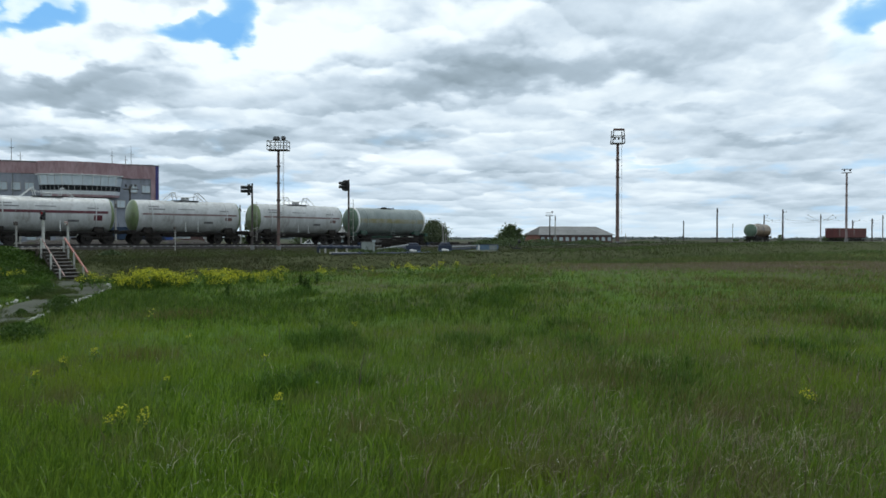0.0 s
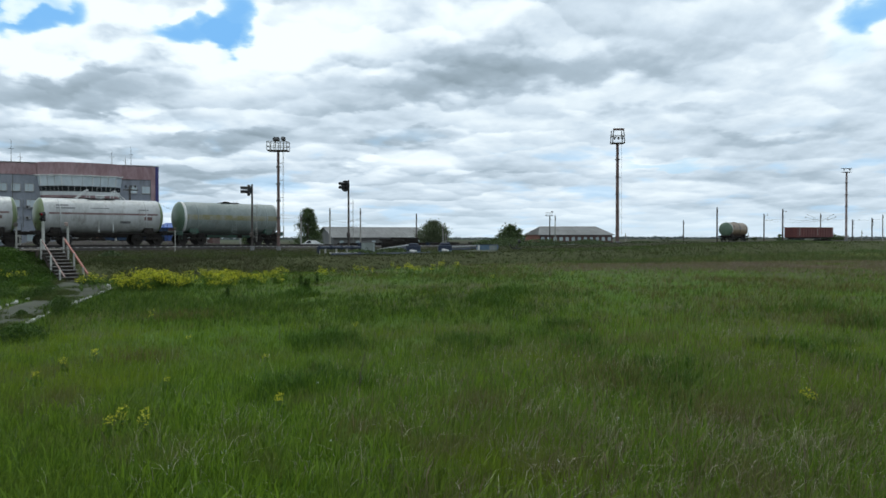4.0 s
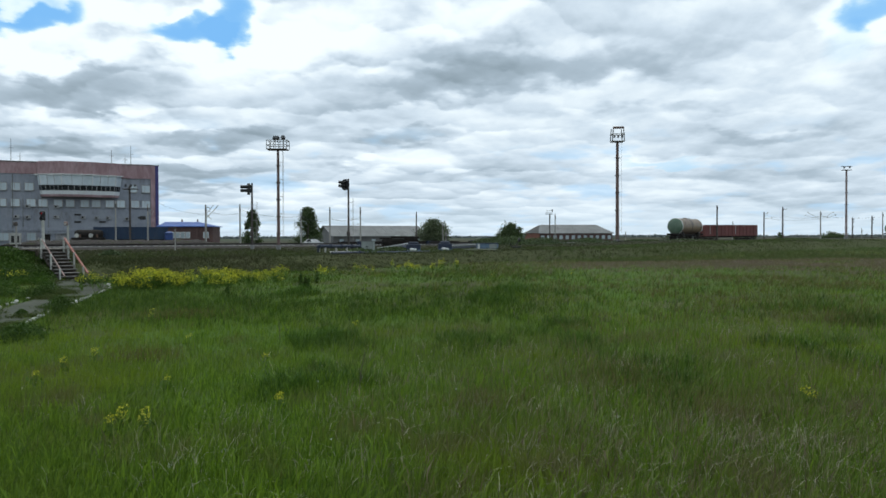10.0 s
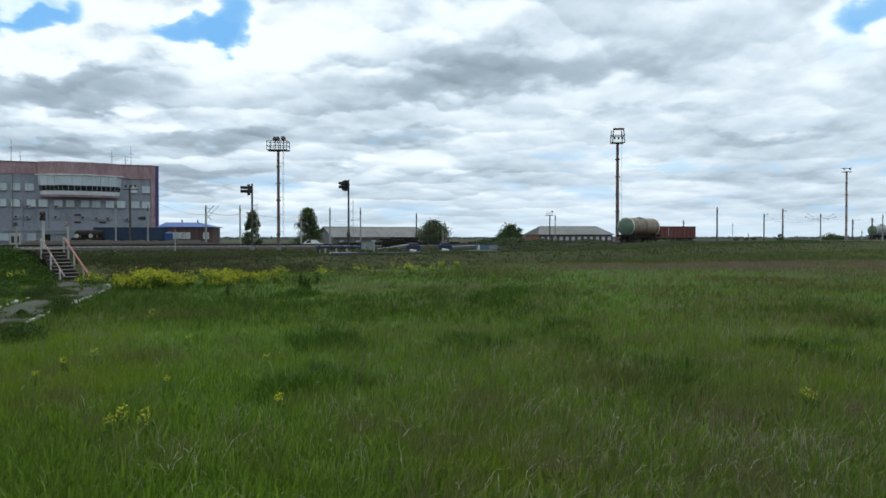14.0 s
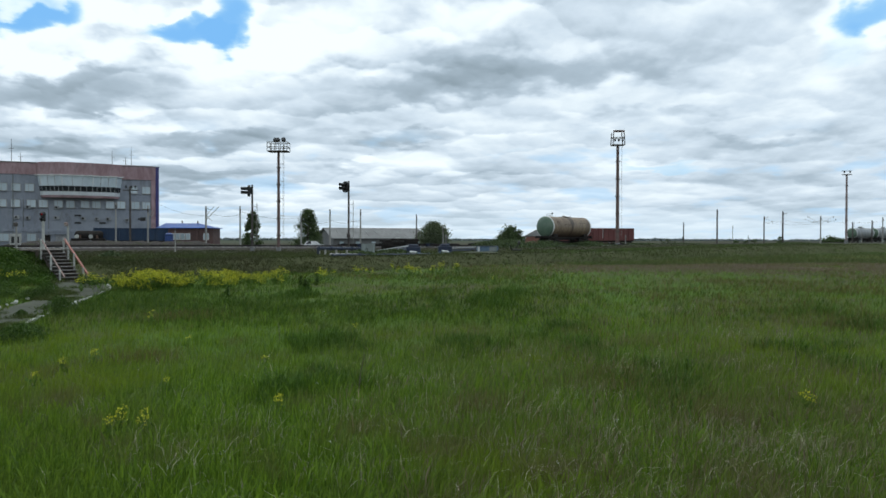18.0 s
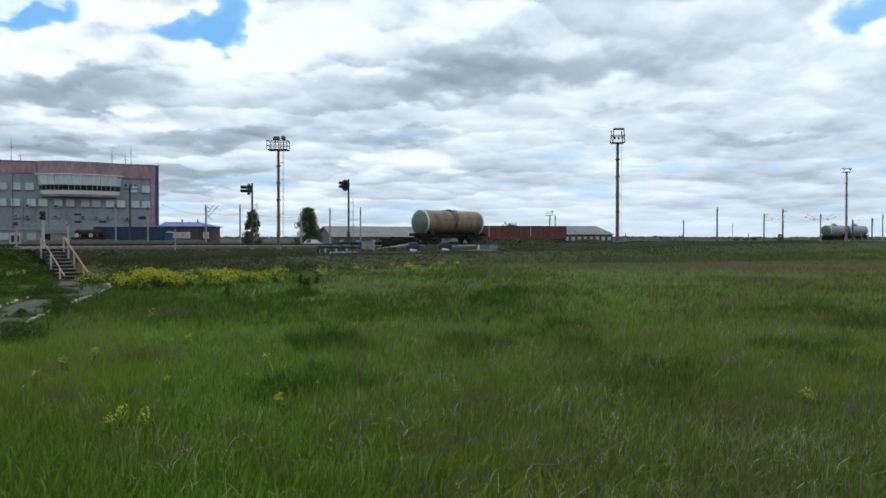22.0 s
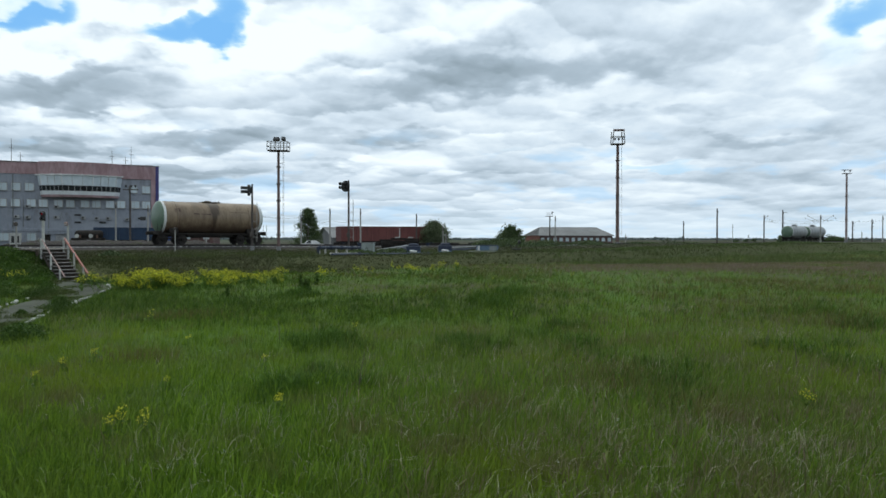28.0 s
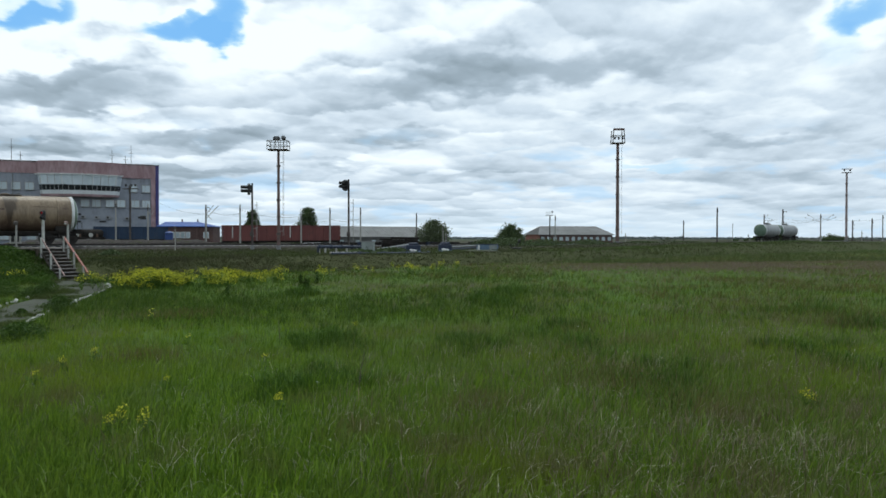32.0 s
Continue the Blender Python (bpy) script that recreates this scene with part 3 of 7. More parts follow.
def dome(x0, x1, r, bulge, n=8):
    """Profile of a tank with domed ends."""
    prof = [(x0 - bulge * math.sin(math.pi / 2 * (1 - i / n)), r * math.sin(math.pi / 2 * i / n)) for i in range(n)]
    prof += [(x0, r), (x1, r)]
    prof += [(x1 + bulge * math.sin(math.pi / 2 * i / n), r * math.cos(math.pi / 2 * i / n)) for i in range(1, n + 1)]
    return prof


def tank_wagon(kind, label, group="", bold=False):
    """A four-axle tank wagon; its near end points along -x. kind: gas, grey, beige or pale."""
    w = thing("tank_wagon", pose(0, 0, 0), label, "tank wagon", group)
    R, zc, half = 1.5, 2.58, 4.85
    shell = {"gas": "tank_white", "grey": "tank_dull", "beige": "tank_beige", "pale": "tank_grey"}[kind]
    endm = {"gas": "end_pale", "grey": "end_green", "beige": "end_green", "pale": "end_green"}[kind]
    bm = B()
    lathe(bm, [(-half, R), (-half + 0.02, R), (half - 0.02, R), (half, R)], 48)
    tank = part("tank", bm, M[shell], w, smooth=True, m=pose(0, 0, zc))
    for sx in (-1, 1):
        bm = B()
        n = 8
        lathe(bm, [(sx * (half + 0.55 * math.sin(math.pi / 2 * i / n)), R * math.cos(math.pi / 2 * i / n)) for i in range(n + 1)], 40)
        part("end_dome", bm, M[endm if (kind != "gas" or sx < 0) else "end_pale"], tank, "domed tank end painted green", smooth=True)
        if kind in ("beige", "pale", "grey"):
            bm = B()
            lathe(bm, [(sx * (half - 0.16), R + 0.004), (sx * (half - 0.16), R + 0.022), (sx * (half + 0.07), R + 0.022), (sx * (half + 0.07), R - 0.01)], 40)
            part("end_band", bm, M["white_paint"], tank, "white painted ring", smooth=True)
    # circumferential seams
    for k in (-0.5, 0.5) if kind != "beige" else (-0.34, 0.30):
        bm = B()
        lathe(bm, [(k * half * 1.1 - 0.025, R + 0.002), (k * half * 1.1, R + 0.012), (k * half * 1.1 + 0.025, R + 0.002)], 40)
        part("weld_seam", bm, M[shell], tank, smooth=True)
    # straps that hold the tank down
    for k in (-3.6, 3.6):
        bm = B()
        lathe(bm, [(k - 0.05, R + 0.001), (k - 0.05, R + 0.016), (k + 0.05, R + 0.016), (k + 0.05, R + 0.001)], 40)
        part("strap", bm, M[shell], tank, smooth=True)

    def skin(name, x0, x1, a0, a1, mat, lab="", lift=0.006, seg=8):
        """A painted strip on both flanks, between two angles above the horizontal."""
        for side in (-1, 1):
            b = B()
            rows = []
            for i in range(seg + 1):
                a = radians(a0 + (a1 - a0) * i / seg)
                rows.append([b.verts.new((x, side * (R + lift) * math.cos(a), (R + lift) * math.sin(a))) for x in (x0, x1)])
            for p, q in zip(rows, rows[1:]):
                b.faces.new((p[0], p[1], q[1], q[0]) if side < 0 else (p[0], q[0], q[1], p[1]))
            part(name, b, M[mat], tank, lab, smooth=True)

    if kind == "gas":
        skin("stripe", -4.5, 4.6, 3, 12 if bold else 9, "stripe_bold" if bold else "stripe_red", "dark red warning stripe" if bold else "faded red warning stripe")
        skin("lettering_bar", -3.9, -2.9, 32, 38, "letter_grey", "", 0.008, 2)
        skin("lettering_bar", -3.9, -2.4, 22, 27, "letter_grey", "", 0.008, 2)
        skin("lettering_bar", -1.2, 0.4, 24, 27, "letter_grey", "", 0.008, 2)
        skin("lettering_bar", 2.9, 3.8, 19, 24, "letter_grey", "", 0.008, 2)
        skin("warning_mark", 3.4, 4.1, -20 if bold else -14, -2, "stripe_bold" if bold else "stripe_red", "", 0.009, 3)
        skin("lettering_bar", 1.3, 2.2, -26, -18, "letter_grey", "", 0.008, 2)
        for px in (-0.5, 0.7):
            b = B()
            rod(b, (px, -1.40, -0.55), (px, -1.46, -1.5), 0.03, seg=6)
            part("pipe", b, M["white_paint"], tank)
    if kind == "beige":
        for x0, x1, a0, a1 in ((-3.9, -3.3, 18, 32), (-2.1, -1.5, 10, 15), (-1.35, -0.4, 9, 14), (1.6, 3.6, 20, 22), (4.0, 4.4, 14, 20), (-3.6, -3.45, -30, -6)):
            skin("lettering_bar", x0, x1, a0, a1, "letter_rust", "", 0.007, 3)
    if kind == "pale":
        skin("stripe", -4.7, 4.8, -8, 10, "band_ochre", "faded ochre band")
    # hatch and dome fittings
    bm = B()
    if kind == "gas":
        rod(bm, (0, 0, R - 0.15), (0, 0, R + 0.30), 0.40, 0.36, 20)
        rod(bm, (0, 0, R + 0.30), (0, 0, R + 0.38), 0.44, 0.3, 20)
        part("hatch", bm, M["tank_white"], tank, "valve dome")
        for sx in (-1, 1):
            b = B()
            for o in (-0.45, 0.45):
                rod(b, (sx * 0.95, o, R - 0.1), (sx * 1.15, o, R + 0.78), 0.035, seg=6)
                rod(b, (sx * 1.15, o, R + 0.78), (sx * 2.1, o, R - 0.06), 0.035, seg=6)
                rod(b, (sx * 0.5, o, R + 0.36), (sx * 1.15, o, R + 0.5), 0.03, seg=6)
            rod(b, (sx * 1.15, -0.45, R + 0.78), (sx * 1.15, 0.45, R + 0.78), 0.035, seg=6)
            part("guard_rail", b, M["white_paint"], tank, "tubular guard rails")
        b = B()
        box(b, (0, 0, R + 0.02), (2.4, 1.1, 0.05))
        part("walkway", b, M["steel_dark"], tank)
    else:
        rod(bm, (-0.15, 0, R - 0.15), (-0.15, 0, R + 0.12), 0.36, 0.34, 18)
        rod(bm, (-0.15, 0, R + 0.12), (-0.15, 0, R + 0.17), 0.30, 0.2, 18)
        if kind == "grey":
            rod(bm, (-0.15, 0, R - 0.15), (-0.15, 0, R + 0.38), 0.62, 0.58, 18)
            rod(bm, (-0.15, 0, R + 0.38), (-0.15, 0, R + 0.46), 0.5, 0.3, 18)
        part("hatch", bm, M[{"beige": "oil", "grey": "tank_dull", "pale": "steel_dark"}[kind]], tank, "round filling hatch")
        if kind == "grey":
            for sx in (-1, 1):
                b = B()
                for o in (-0.45, 0.45):
                    rod(b, (sx * 1.1, o, R - 0.1), (sx * 1.1, o, R + 0.6), 0.03, seg=6)
                rod(b, (sx * 1.1, -0.45, R + 0.6), (sx * 1.1, 0.45, R + 0.6), 0.03, seg=6)
                part("guard_rail", b, M["white_paint"], tank, "tubular guard rail")
        b = B()
        box(b, (0.1, 0, R + 0.03), (1.9, 0.9, 0.05))
        for o in (-0.4, 0.4):
            rod(b, (0.85, o, R), (0.85, o, R + 0.17), 0.03, seg=6)
        part("walkway", b, M["oil" if kind == "beige" else "steel_dark"], tank)
        b = B()
        for o in (-0.22, 0.22):
            rod(b, (o, -1.50, -1.55), (o, -1.56, -0.1), 0.025, seg=6)
        for k in range(5):
            rod(b, (-0.22, -1.52, -1.45 + k * 0.3), (0.22, -1.52, -1.45 + k * 0.3), 0.02, seg=6)
        if kind == "beige":
            b.free()
        else:
            part("ladder", b, M["tank_grey"], tank)
    # underframe
    fm = "frame_green" if kind == "pale" else "steel_dark"
    bm = B()
    box(bm, (0, 0, 1.04), (10.8, 0.5, 0.32), bevel=0.02)
    for sx in (-1, 1):
        box(bm, (sx * 5.25, 0, 1.08), (0.4, 2.8, 0.35), bevel=0.03)
        box(bm, (sx * 3.9, 0, 1.12), (0.5, 2.5, 0.3), bevel=0.02)
    box(bm, (0, 0, 0.84), (4.6, 0.9, 0.34), bevel=0.04)
    underframe = part("underframe", bm, M[fm], w)
    for sy in (-1, 1):
        b = B()
        box(b, (0, sy * 1.12, 1.0), (10.4, 0.10, 0.14), bevel=0.01)
        part("side_sill", b, M["steel_dark"], underframe)
    for sx in (-1, 1):
        b = B()
        box(b, (sx * 3.9, 0, 1.32), (0.9, 2.5, 0.42), bevel=0.03, taper=0.9)
        part("saddle", b, M[fm], underframe)
    b = B()
    rod(b, (-1.6, 0.5, 0.82), (-0.6, 0.5, 0.82), 0.2, seg=12)
    part("brake_reservoir", b, M["steel_dark"], underframe)
    b = B()
    rod(b, (0.9, -0.4, 0.8), (1.3, -0.4, 0.8), 0.17, seg=12)
    rod(b, (-2.8, -0.4, 0.72), (2.8, -0.4, 0.72), 0.025, seg=6)
    part("brake_rigging", b, M["steel_dark"], underframe)
    for sx in (-1, 1):
        b = B()
        for o in (-0.18, 0.18):
            rod(b, (sx * 5.32 + o, -1.38, 0.45), (sx * 5.32 + o, -1.38, 1.9), 0.018, seg=6)
        for k in range(3):
            rod(b, (sx * 5.32 - 0.18, -1.38, 0.55 + k * 0.35), (sx * 5.32 + 0.18, -1.38, 0.55 + k * 0.35), 0.018, seg=6)
        part("step_rail", b, M[fm], underframe)
    for sx in (-1, 1):
        bogie(w, sx * 3.9, mat="steel_dark")
    couplers(w, 6.01)
    return w


def gondola_wagon(L, H, mat, label, group, axles, base=1.35, posts=12, moving=True):
    """An open box wagon with outside posts."""
    w = thing("gondola_wagon", pose(0, 0, 0), label, "gondola wagon", group)
    Wd = 3.1
    for sy in (-1, 1):
        b = B()
        box(b, (0, sy * (Wd / 2 - 0.05), base + H / 2), (L, 0.08, H), bevel=0.01)
        side = part("side_wall", b, M[mat], w)
        pb = B()
        box(pb, (0, 0, 0), (0.16, 0.09, H - 0.1), bevel=0.02)
        pm = link_mesh("side_post", pb, M[mat])
        for k in range(posts + 1):
            share("side_post", pm, side, pose((k / posts - 0.5) * (L - 0.2), sy * (Wd / 2 + 0.03), base + H / 2))
        b = B()
        box(b, (0, sy * (Wd / 2), base + H - 0.06), (L + 0.06, 0.2, 0.12), bevel=0.02)
        part("top_rail", b, M[mat], side)
        if mat == "gondola_red":
            for k in (-0.43, 0.055):
                b = B()
                box(b, (k * L, sy * (Wd / 2 + 0.082), base + H * 0.55), (0.17, 0.012, H * 0.72))
                part("white_mark", b, M["whitewash"], side, "white painted vertical mark")
    for sx in (-1, 1):
        b = B()
        box(b, (sx * (L / 2 - 0.04), 0, base + H / 2), (0.08, Wd - 0.2, H), bevel=0.01)
        end = part("end_wall", b, M[mat], w)
        for k in range(3):
            b = B()
            box(b, (sx * (L / 2 + 0.04), 0, base + H * (0.25 + 0.27 * k)), (0.08, Wd - 0.1, 0.16), bevel=0.02)
            part("end_rib", b, M[mat], end)
    b = B()
    box(b, (0, 0, base + 0.03), (L - 0.1, Wd - 0.2, 0.06))
    part("floor", b, M["rust"], w)
    b = B()
    box(b, (0, 0, base - 0.18), (L + 0.3, 0.6, 0.34), bevel=0.02)
    for sy in (-1, 1):
        box(b, (0, sy * 1.4, base - 0.1), (L, 0.12, 0.2), bevel=0.02)
    for k in range(7):
        box(b, ((k / 6 - 0.5) * (L - 0.6), 0, base - 0.12), (0.2, 2.8, 0.2))
    part("underframe", b, M["steel_dark"], w)
    for sx in (-1, 1):
        bogie(w, sx * (L / 2 - 1.5 - (0.9 if len(axles) > 2 else 0)), axles)
    couplers(w, L / 2 + 0.75)
    return w


gas_label = "dirty white gas tank wagon with a faded red stripe"
train = "outgoing cut of tank wagons"
gas_wagon = tank_wagon("gas", gas_label, train)
gas_wagons = [gas_wagon]
gas_wagons.append(copy_thing(gas_wagon, pose(0, 0, 0)))
gas_wagons.append(tank_wagon("gas", "grimy white gas tank wagon with a bold dark red stripe", train, True))
pale_wagon = tank_wagon("pale", "pale grey tank wagon with an ochre band and green ends", train)
beige_wagon = tank_wagon("beige", "oil-stained beige tank wagon with green ends ringed in white")
grey_wagon = tank_wagon("grey", "grey tank wagon with green ends ringed in white", "pair of grey tank wagons")
grey_wagons = [grey_wagon, copy_thing(grey_wagon, pose(0, 0, 0))]
red_gondola = gondola_wagon(18.8, 2.47, "gondola_red", "long brown-red open gondola wagon on eight axles", "", (-2.4, -0.8, 0.8, 2.4), 1.40, 14)

M["glass_dark"] = plain("glass_dark", (0.012, 0.014, 0.018), (0.03, 0.035, 0.04), 0.8, 0.1, bump=0.0, spec=0.7)


# ---- office building with a glazed control room ----
def office_building():
    # local frame: x runs along the front from its far corner towards the near end, y points out of the front
    w = thing("office_building", pose(-53.9, 145.5, -0.2, 0, 0, 180 + 23.6), "four-storey grey office block with a pink parapet and glazed control room", "building")
    LEN, DEEP, TOP = 46.0, 14.0, 15.5
    b = B()
    box(b, (LEN / 2, -DEEP / 2, TOP / 2), (LEN, DEEP, TOP))
    wall = part("wall", b, M["facade"], w, "smooth grey rendered wall")
    b = B()
    box(b, (LEN / 2, -DEEP / 2 + 0.02, TOP - 1.05), (LEN - 1.6, DEEP + 0.16, 2.1), bevel=0.02)
    part("parapet", b, M["facade_pink"], w, "pink painted parapet band")
    b = B()
    box(b, (5.3, 0.03, TOP - 1.15), (8.6, 0.3, 2.7), bevel=0.02)
    part("parapet", b, M["facade_pink"], w, "pink painted parapet band")
    b = B()
    box(b, (LEN / 2, -DEEP / 2, TOP + 0.06), (LEN + 0.3, DEEP + 0.5, 0.14), bevel=0.03)
    part("coping", b, M["slate_grey"], w)
    b = B()
    box(b, (0.25, 0.02, TOP / 2), (0.58, 0.5, TOP - 0.05), bevel=0.03)
    part("corner_pilaster", b, M["facade_blue"], w, "violet-blue corner strip")
    b = B()
    box(b, (0.95, 0.02, TOP / 2), (0.8, 0.36, TOP - 0.08), bevel=0.03)
    part("corner_pilaster", b, M["facade_pink"], w, "pink corner strip")
    b = B()
    box(b, (LEN / 2, 0.05, 3.45), (LEN - 2.8, 0.2, 0.5), bevel=0.02)
    part("string_course", b, M["facade"], w)
    # windows
    fb = B()
    for c, s in (((0, 0, 0.83), (1.62, 0.14, 0.09)), ((0, 0, -0.83), (1.62, 0.14, 0.09)), ((0.78, 0, 0), (0.07, 0.14, 1.6)), ((-0.78, 0, 0), (0.09, 0.14, 1.6)), ((0.2, 0, 0), (0.06, 0.12, 1.6))):
        box(fb, c, s)
    fm = link_mesh("window_frame", fb, M["pole_grey"])
    pb = B()
    box(pb, (0, 0, 0), (1.5, 0.05, 1.6))
    pm = link_mesh("pane", pb, M["glass"])
    sb = B()
    box(sb, (0, 0, 0), (1.75, 0.3, 0.07), bevel=0.01)
    sm = link_mesh("sill", sb, M["slate_grey"])

    def window(u, z, k=1.0):
        win = new("window")
        win.parent = w
        win.matrix_basis = pose(u, 0.05, z)
        for nm, mesh, o in (("window_frame", fm, (0, 0.03, 0)), ("pane", pm, (0, 0.0, 0)), ("sill", sm, (0, 0.1, -0.74))):
            share(nm, mesh, win, Matrix.Translation(o) @ Matrix.Diagonal((k * 0.9, 1, 0.8, 1)))

    for u in (25.81, 23.71, 21.59, 4.47, 2.19, 37.50, 40.50, 43.50,):
        window(u, 11.1)
    for u in (25.90, 23.80, 21.32, 19.44, 16.98, 15.05, 12.63, 10.74, 8.45, 6.52, 4.08, 2.19, 38.00, 41.00, 44.00,):
        window(u, 8.25)
    for u in (25.55, 23.62, 21.32, 38.00, 41.00, 44.00,):
        window(u, 2.2)
    # air conditioners on the front
    ab = B()
    box(ab, (0, 0, 0), (0.85, 0.36, 0.6), bevel=0.03)
    am = link_mesh("air_conditioner", ab, M["unit_grey"])
    gb = B()
    rod(gb, (0.1, 0, 0), (0.1, 0.03, 0), 0.17, seg=14)
    gm = link_mesh("fan_grille", gb, M["steel_dark"])
    for u, z in ((23.62, 5.78), (21.85, 5.70), (17.35, 5.75), (12.91, 5.70), (10.65, 5.62), (8.74, 5.64), (5.45, 5.46), (21.85, 7.61), (17.26, 7.59)):
        ac = share("air_conditioner", am, w, pose(u, 0.24, z))
        share("fan_grille", gm, ac, pose(0, 0.18, 0))
    vb = B()
    box(vb, (0, 0, 0), (1.1, 0.12, 0.32), bevel=0.02)
    vm = link_mesh("vent_grille", vb, M["black_paint"])
    for u, z in ((13.84, 6.20), (13.84, 4.86), (9.70, 4.90), (3.09, 5.70)):
        share("vent_grille", vm, w, pose(u, 0.06, z))
    # downpipes
    for u in (27.0, 24.2):
        b = B()
        rod(b, (u, 0.1, 0.2), (u, 0.1, TOP - 2.2), 0.07, seg=8)
        part("downpipe", b, M["slate_grey"], w)
    # bowed control room; plan points along the front and how far they stand out, at its top and its foot
    plan = [(6.2, 0.0), (7.2, 1.5), (11.2, 2.7), (16.4, 3.0), (20.0, 1.3), (20.5, 0.0)]
    mid = 13.3

    def ring(z, grow, out):
        return [(mid + (u - mid) * grow, max(0.0, o * out), z) for u, o in plan]

    def bay(name, z0, g0, o0, z1, g1, o1, mat, lab=""):
        b = B()
        lo = [b.verts.new(p) for p in ring(z0, g0, o0)]
        hi = [b.verts.new(p) for p in ring(z1, g1, o1)]
        for i in range(len(lo) - 1):
            b.faces.new((lo[i], lo[i + 1], hi[i + 1], hi[i]))
        b.faces.new(hi)
        b.faces.new(lo[::-1])
        bmesh.ops.recalc_face_normals(b, faces=b.faces[:])
        return part(name, b, M[mat], w, lab)

    bay("bay_floor", 9.35, 0.90, 0.82, 9.75, 0.91, 0.86, "facade_pink", "pink underside of the control room")
    bay("bay_apron", 9.75, 0.915, 0.87, 10.45, 0.925, 0.89, "cladding", "white cladding under the control room windows")
    bay("bay_glazing", 10.45, 0.92, 0.885, 11.4, 0.94, 0.93, "black_paint", "dark strip of control room windows")
    # its paleness is sky reflection put into the colour
    bay("bay_cladding", 11.4, 0.945, 0.935, 13.3, 0.985, 1.0, "sky_pale_glass", "pale sloping glass above the control room windows")
    bay("bay_parapet", 13.3, 1.0, 1.03, 15.6, 1.0, 1.03, "facade_pink", "weathered pink parapet of the control room")
    bay("bay_gutter", 13.22, 1.01, 1.06, 13.38, 1.01, 1.06, "white_paint", "white gutter")
    # panes and mullions of the control room
    lo, hi = ring(10.48, 0.922, 0.893), ring(11.37, 0.940, 0.934)
    for i in range(len(plan) - 1):
        count = 5 if 0 < i < 4 else 3
        a0, a1, c0, c1 = (Vector(p) for p in (lo[i], lo[i + 1], hi[i], hi[i + 1]))
        for k in range(count + 1):
            f = k / count
            b = B()
            beam(b, a0.lerp(a1, f) + Vector((0, 0.03, 0)), c0.lerp(c1, f) + Vector((0, 0.03, 0)), 0.07, 0.08)
            part("mullion", b, M["unit_grey"], w)
        for k in range(count):
            f0, f1 = (k + 0.1) / count, (k + 0.9) / count
            b = B()
            q = [a0.lerp(a1, f0), a0.lerp(a1, f1), c0.lerp(c1, f1), c0.lerp(c1, f0)]
            nrm = (q[1] - q[0]).cross(q[3] - q[0]).normalized()
            if nrm.y < 0:
                nrm = -nrm
            r = bmesh.ops.extrude_face_region(b, geom=[b.faces.new([b.verts.new(p + nrm * 0.02) for p in q])])
            bmesh.ops.translate(b, vec=nrm * 0.03, verts=[v for v in r["geom"] if isinstance(v, bmesh.types.BMVert)])
            bmesh.ops.recalc_face_normals(b, faces=b.faces[:])
            part("control_pane", b, M["glass_dark"], w)
    # joints between the white panels
    lo, hi = ring(11.45, 0.95, 0.945), ring(13.2, 0.983, 1.0)
    for i in range(1, len(plan) - 1):
        b = B()
        beam(b, Vector(lo[i]) + Vector((0, 0.02, 0)), Vector(hi[i]) + Vector((0, 0.02, 0)), 0.12, 0.1)
        part("panel_joint", b, M["white_paint"], w)
    for i in range(1, len(plan) - 2):
        for k in (1, 2):
            b = B()
            p, q = Vector(lo[i]).lerp(Vector(lo[i + 1]), k / 3), Vector(hi[i]).lerp(Vector(hi[i + 1]), k / 3)
            beam(b, p + Vector((0, 0.015, 0)), q + Vector((0, 0.015, 0)), 0.06, 0.06)
            part("panel_joint", b, M["unit_grey"], w)
    # torn edge of the gutter
    torn = random.Random(8)
    lip = ring(13.3, 1.015, 1.07)
    for i in range(len(plan) - 1):
        for k in range(5):
            f = torn.random()
            p = Vector(lip[i]).lerp(Vector(lip[i + 1]), f)
            b = B()
            box(b, p + Vector((0, 0, torn.uniform(-0.16, 0.1))), (torn.uniform(0.3, 0.9), 0.05, torn.uniform(0.06, 0.2)), bevel=0.01)
            part("gutter_scrap", b, M["white_paint"], w)
    # service pipes and cable ducts across the front
    for u, z0, z1 in ((22.6, 4.0, 9.0), (18.6, 0.4, 7.4), (9.2, 0.4, 3.6), (29.6, 1.0, 13.0)):
        b = B()
        rod(b, (u, 0.07, z0), (u, 0.07, z1), 0.05, seg=6)
        part("cable_duct", b, M["slate_grey"], w)
    # ground-floor doors and stores
    for u, wd, mat in ((27.8, 1.0, "steel_dark"), (18.9, 1.2, "steel_dark"), (16.4, 2.2, "unit_grey"), (13.4, 1.0, "brick_dark"), (31.0, 1.1, "brick_dark")):
        b = B()
        box(b, (u, 0.06, 1.55), (wd, 0.12, 2.1), bevel=0.02)
        d_ = part("door", b, M[mat], w)
        b = B()
        box(b, (u, 0.2, 2.72), (wd + 0.3, 0.5, 0.08), bevel=0.01)
        part("door_hood", b, M["slate_grey"], d_)
    # aerials on the roof
    for u, h in ((24.50, 4.16), (23.09, 1.83), (8.07, 2.82), (5.74, 1.77), (4.76, 3.72)):
        b = B()
        rod(b, (u, -1.0, TOP), (u, -1.0, TOP + h), 0.06, 0.03, 6)
        rod(b, (u - 0.4, -1.0, TOP + h * 0.6), (u + 0.4, -1.0, TOP + h * 0.6), 0.03, seg=6)
        part("aerial", b, M["pole_dark"], w)


office_building()


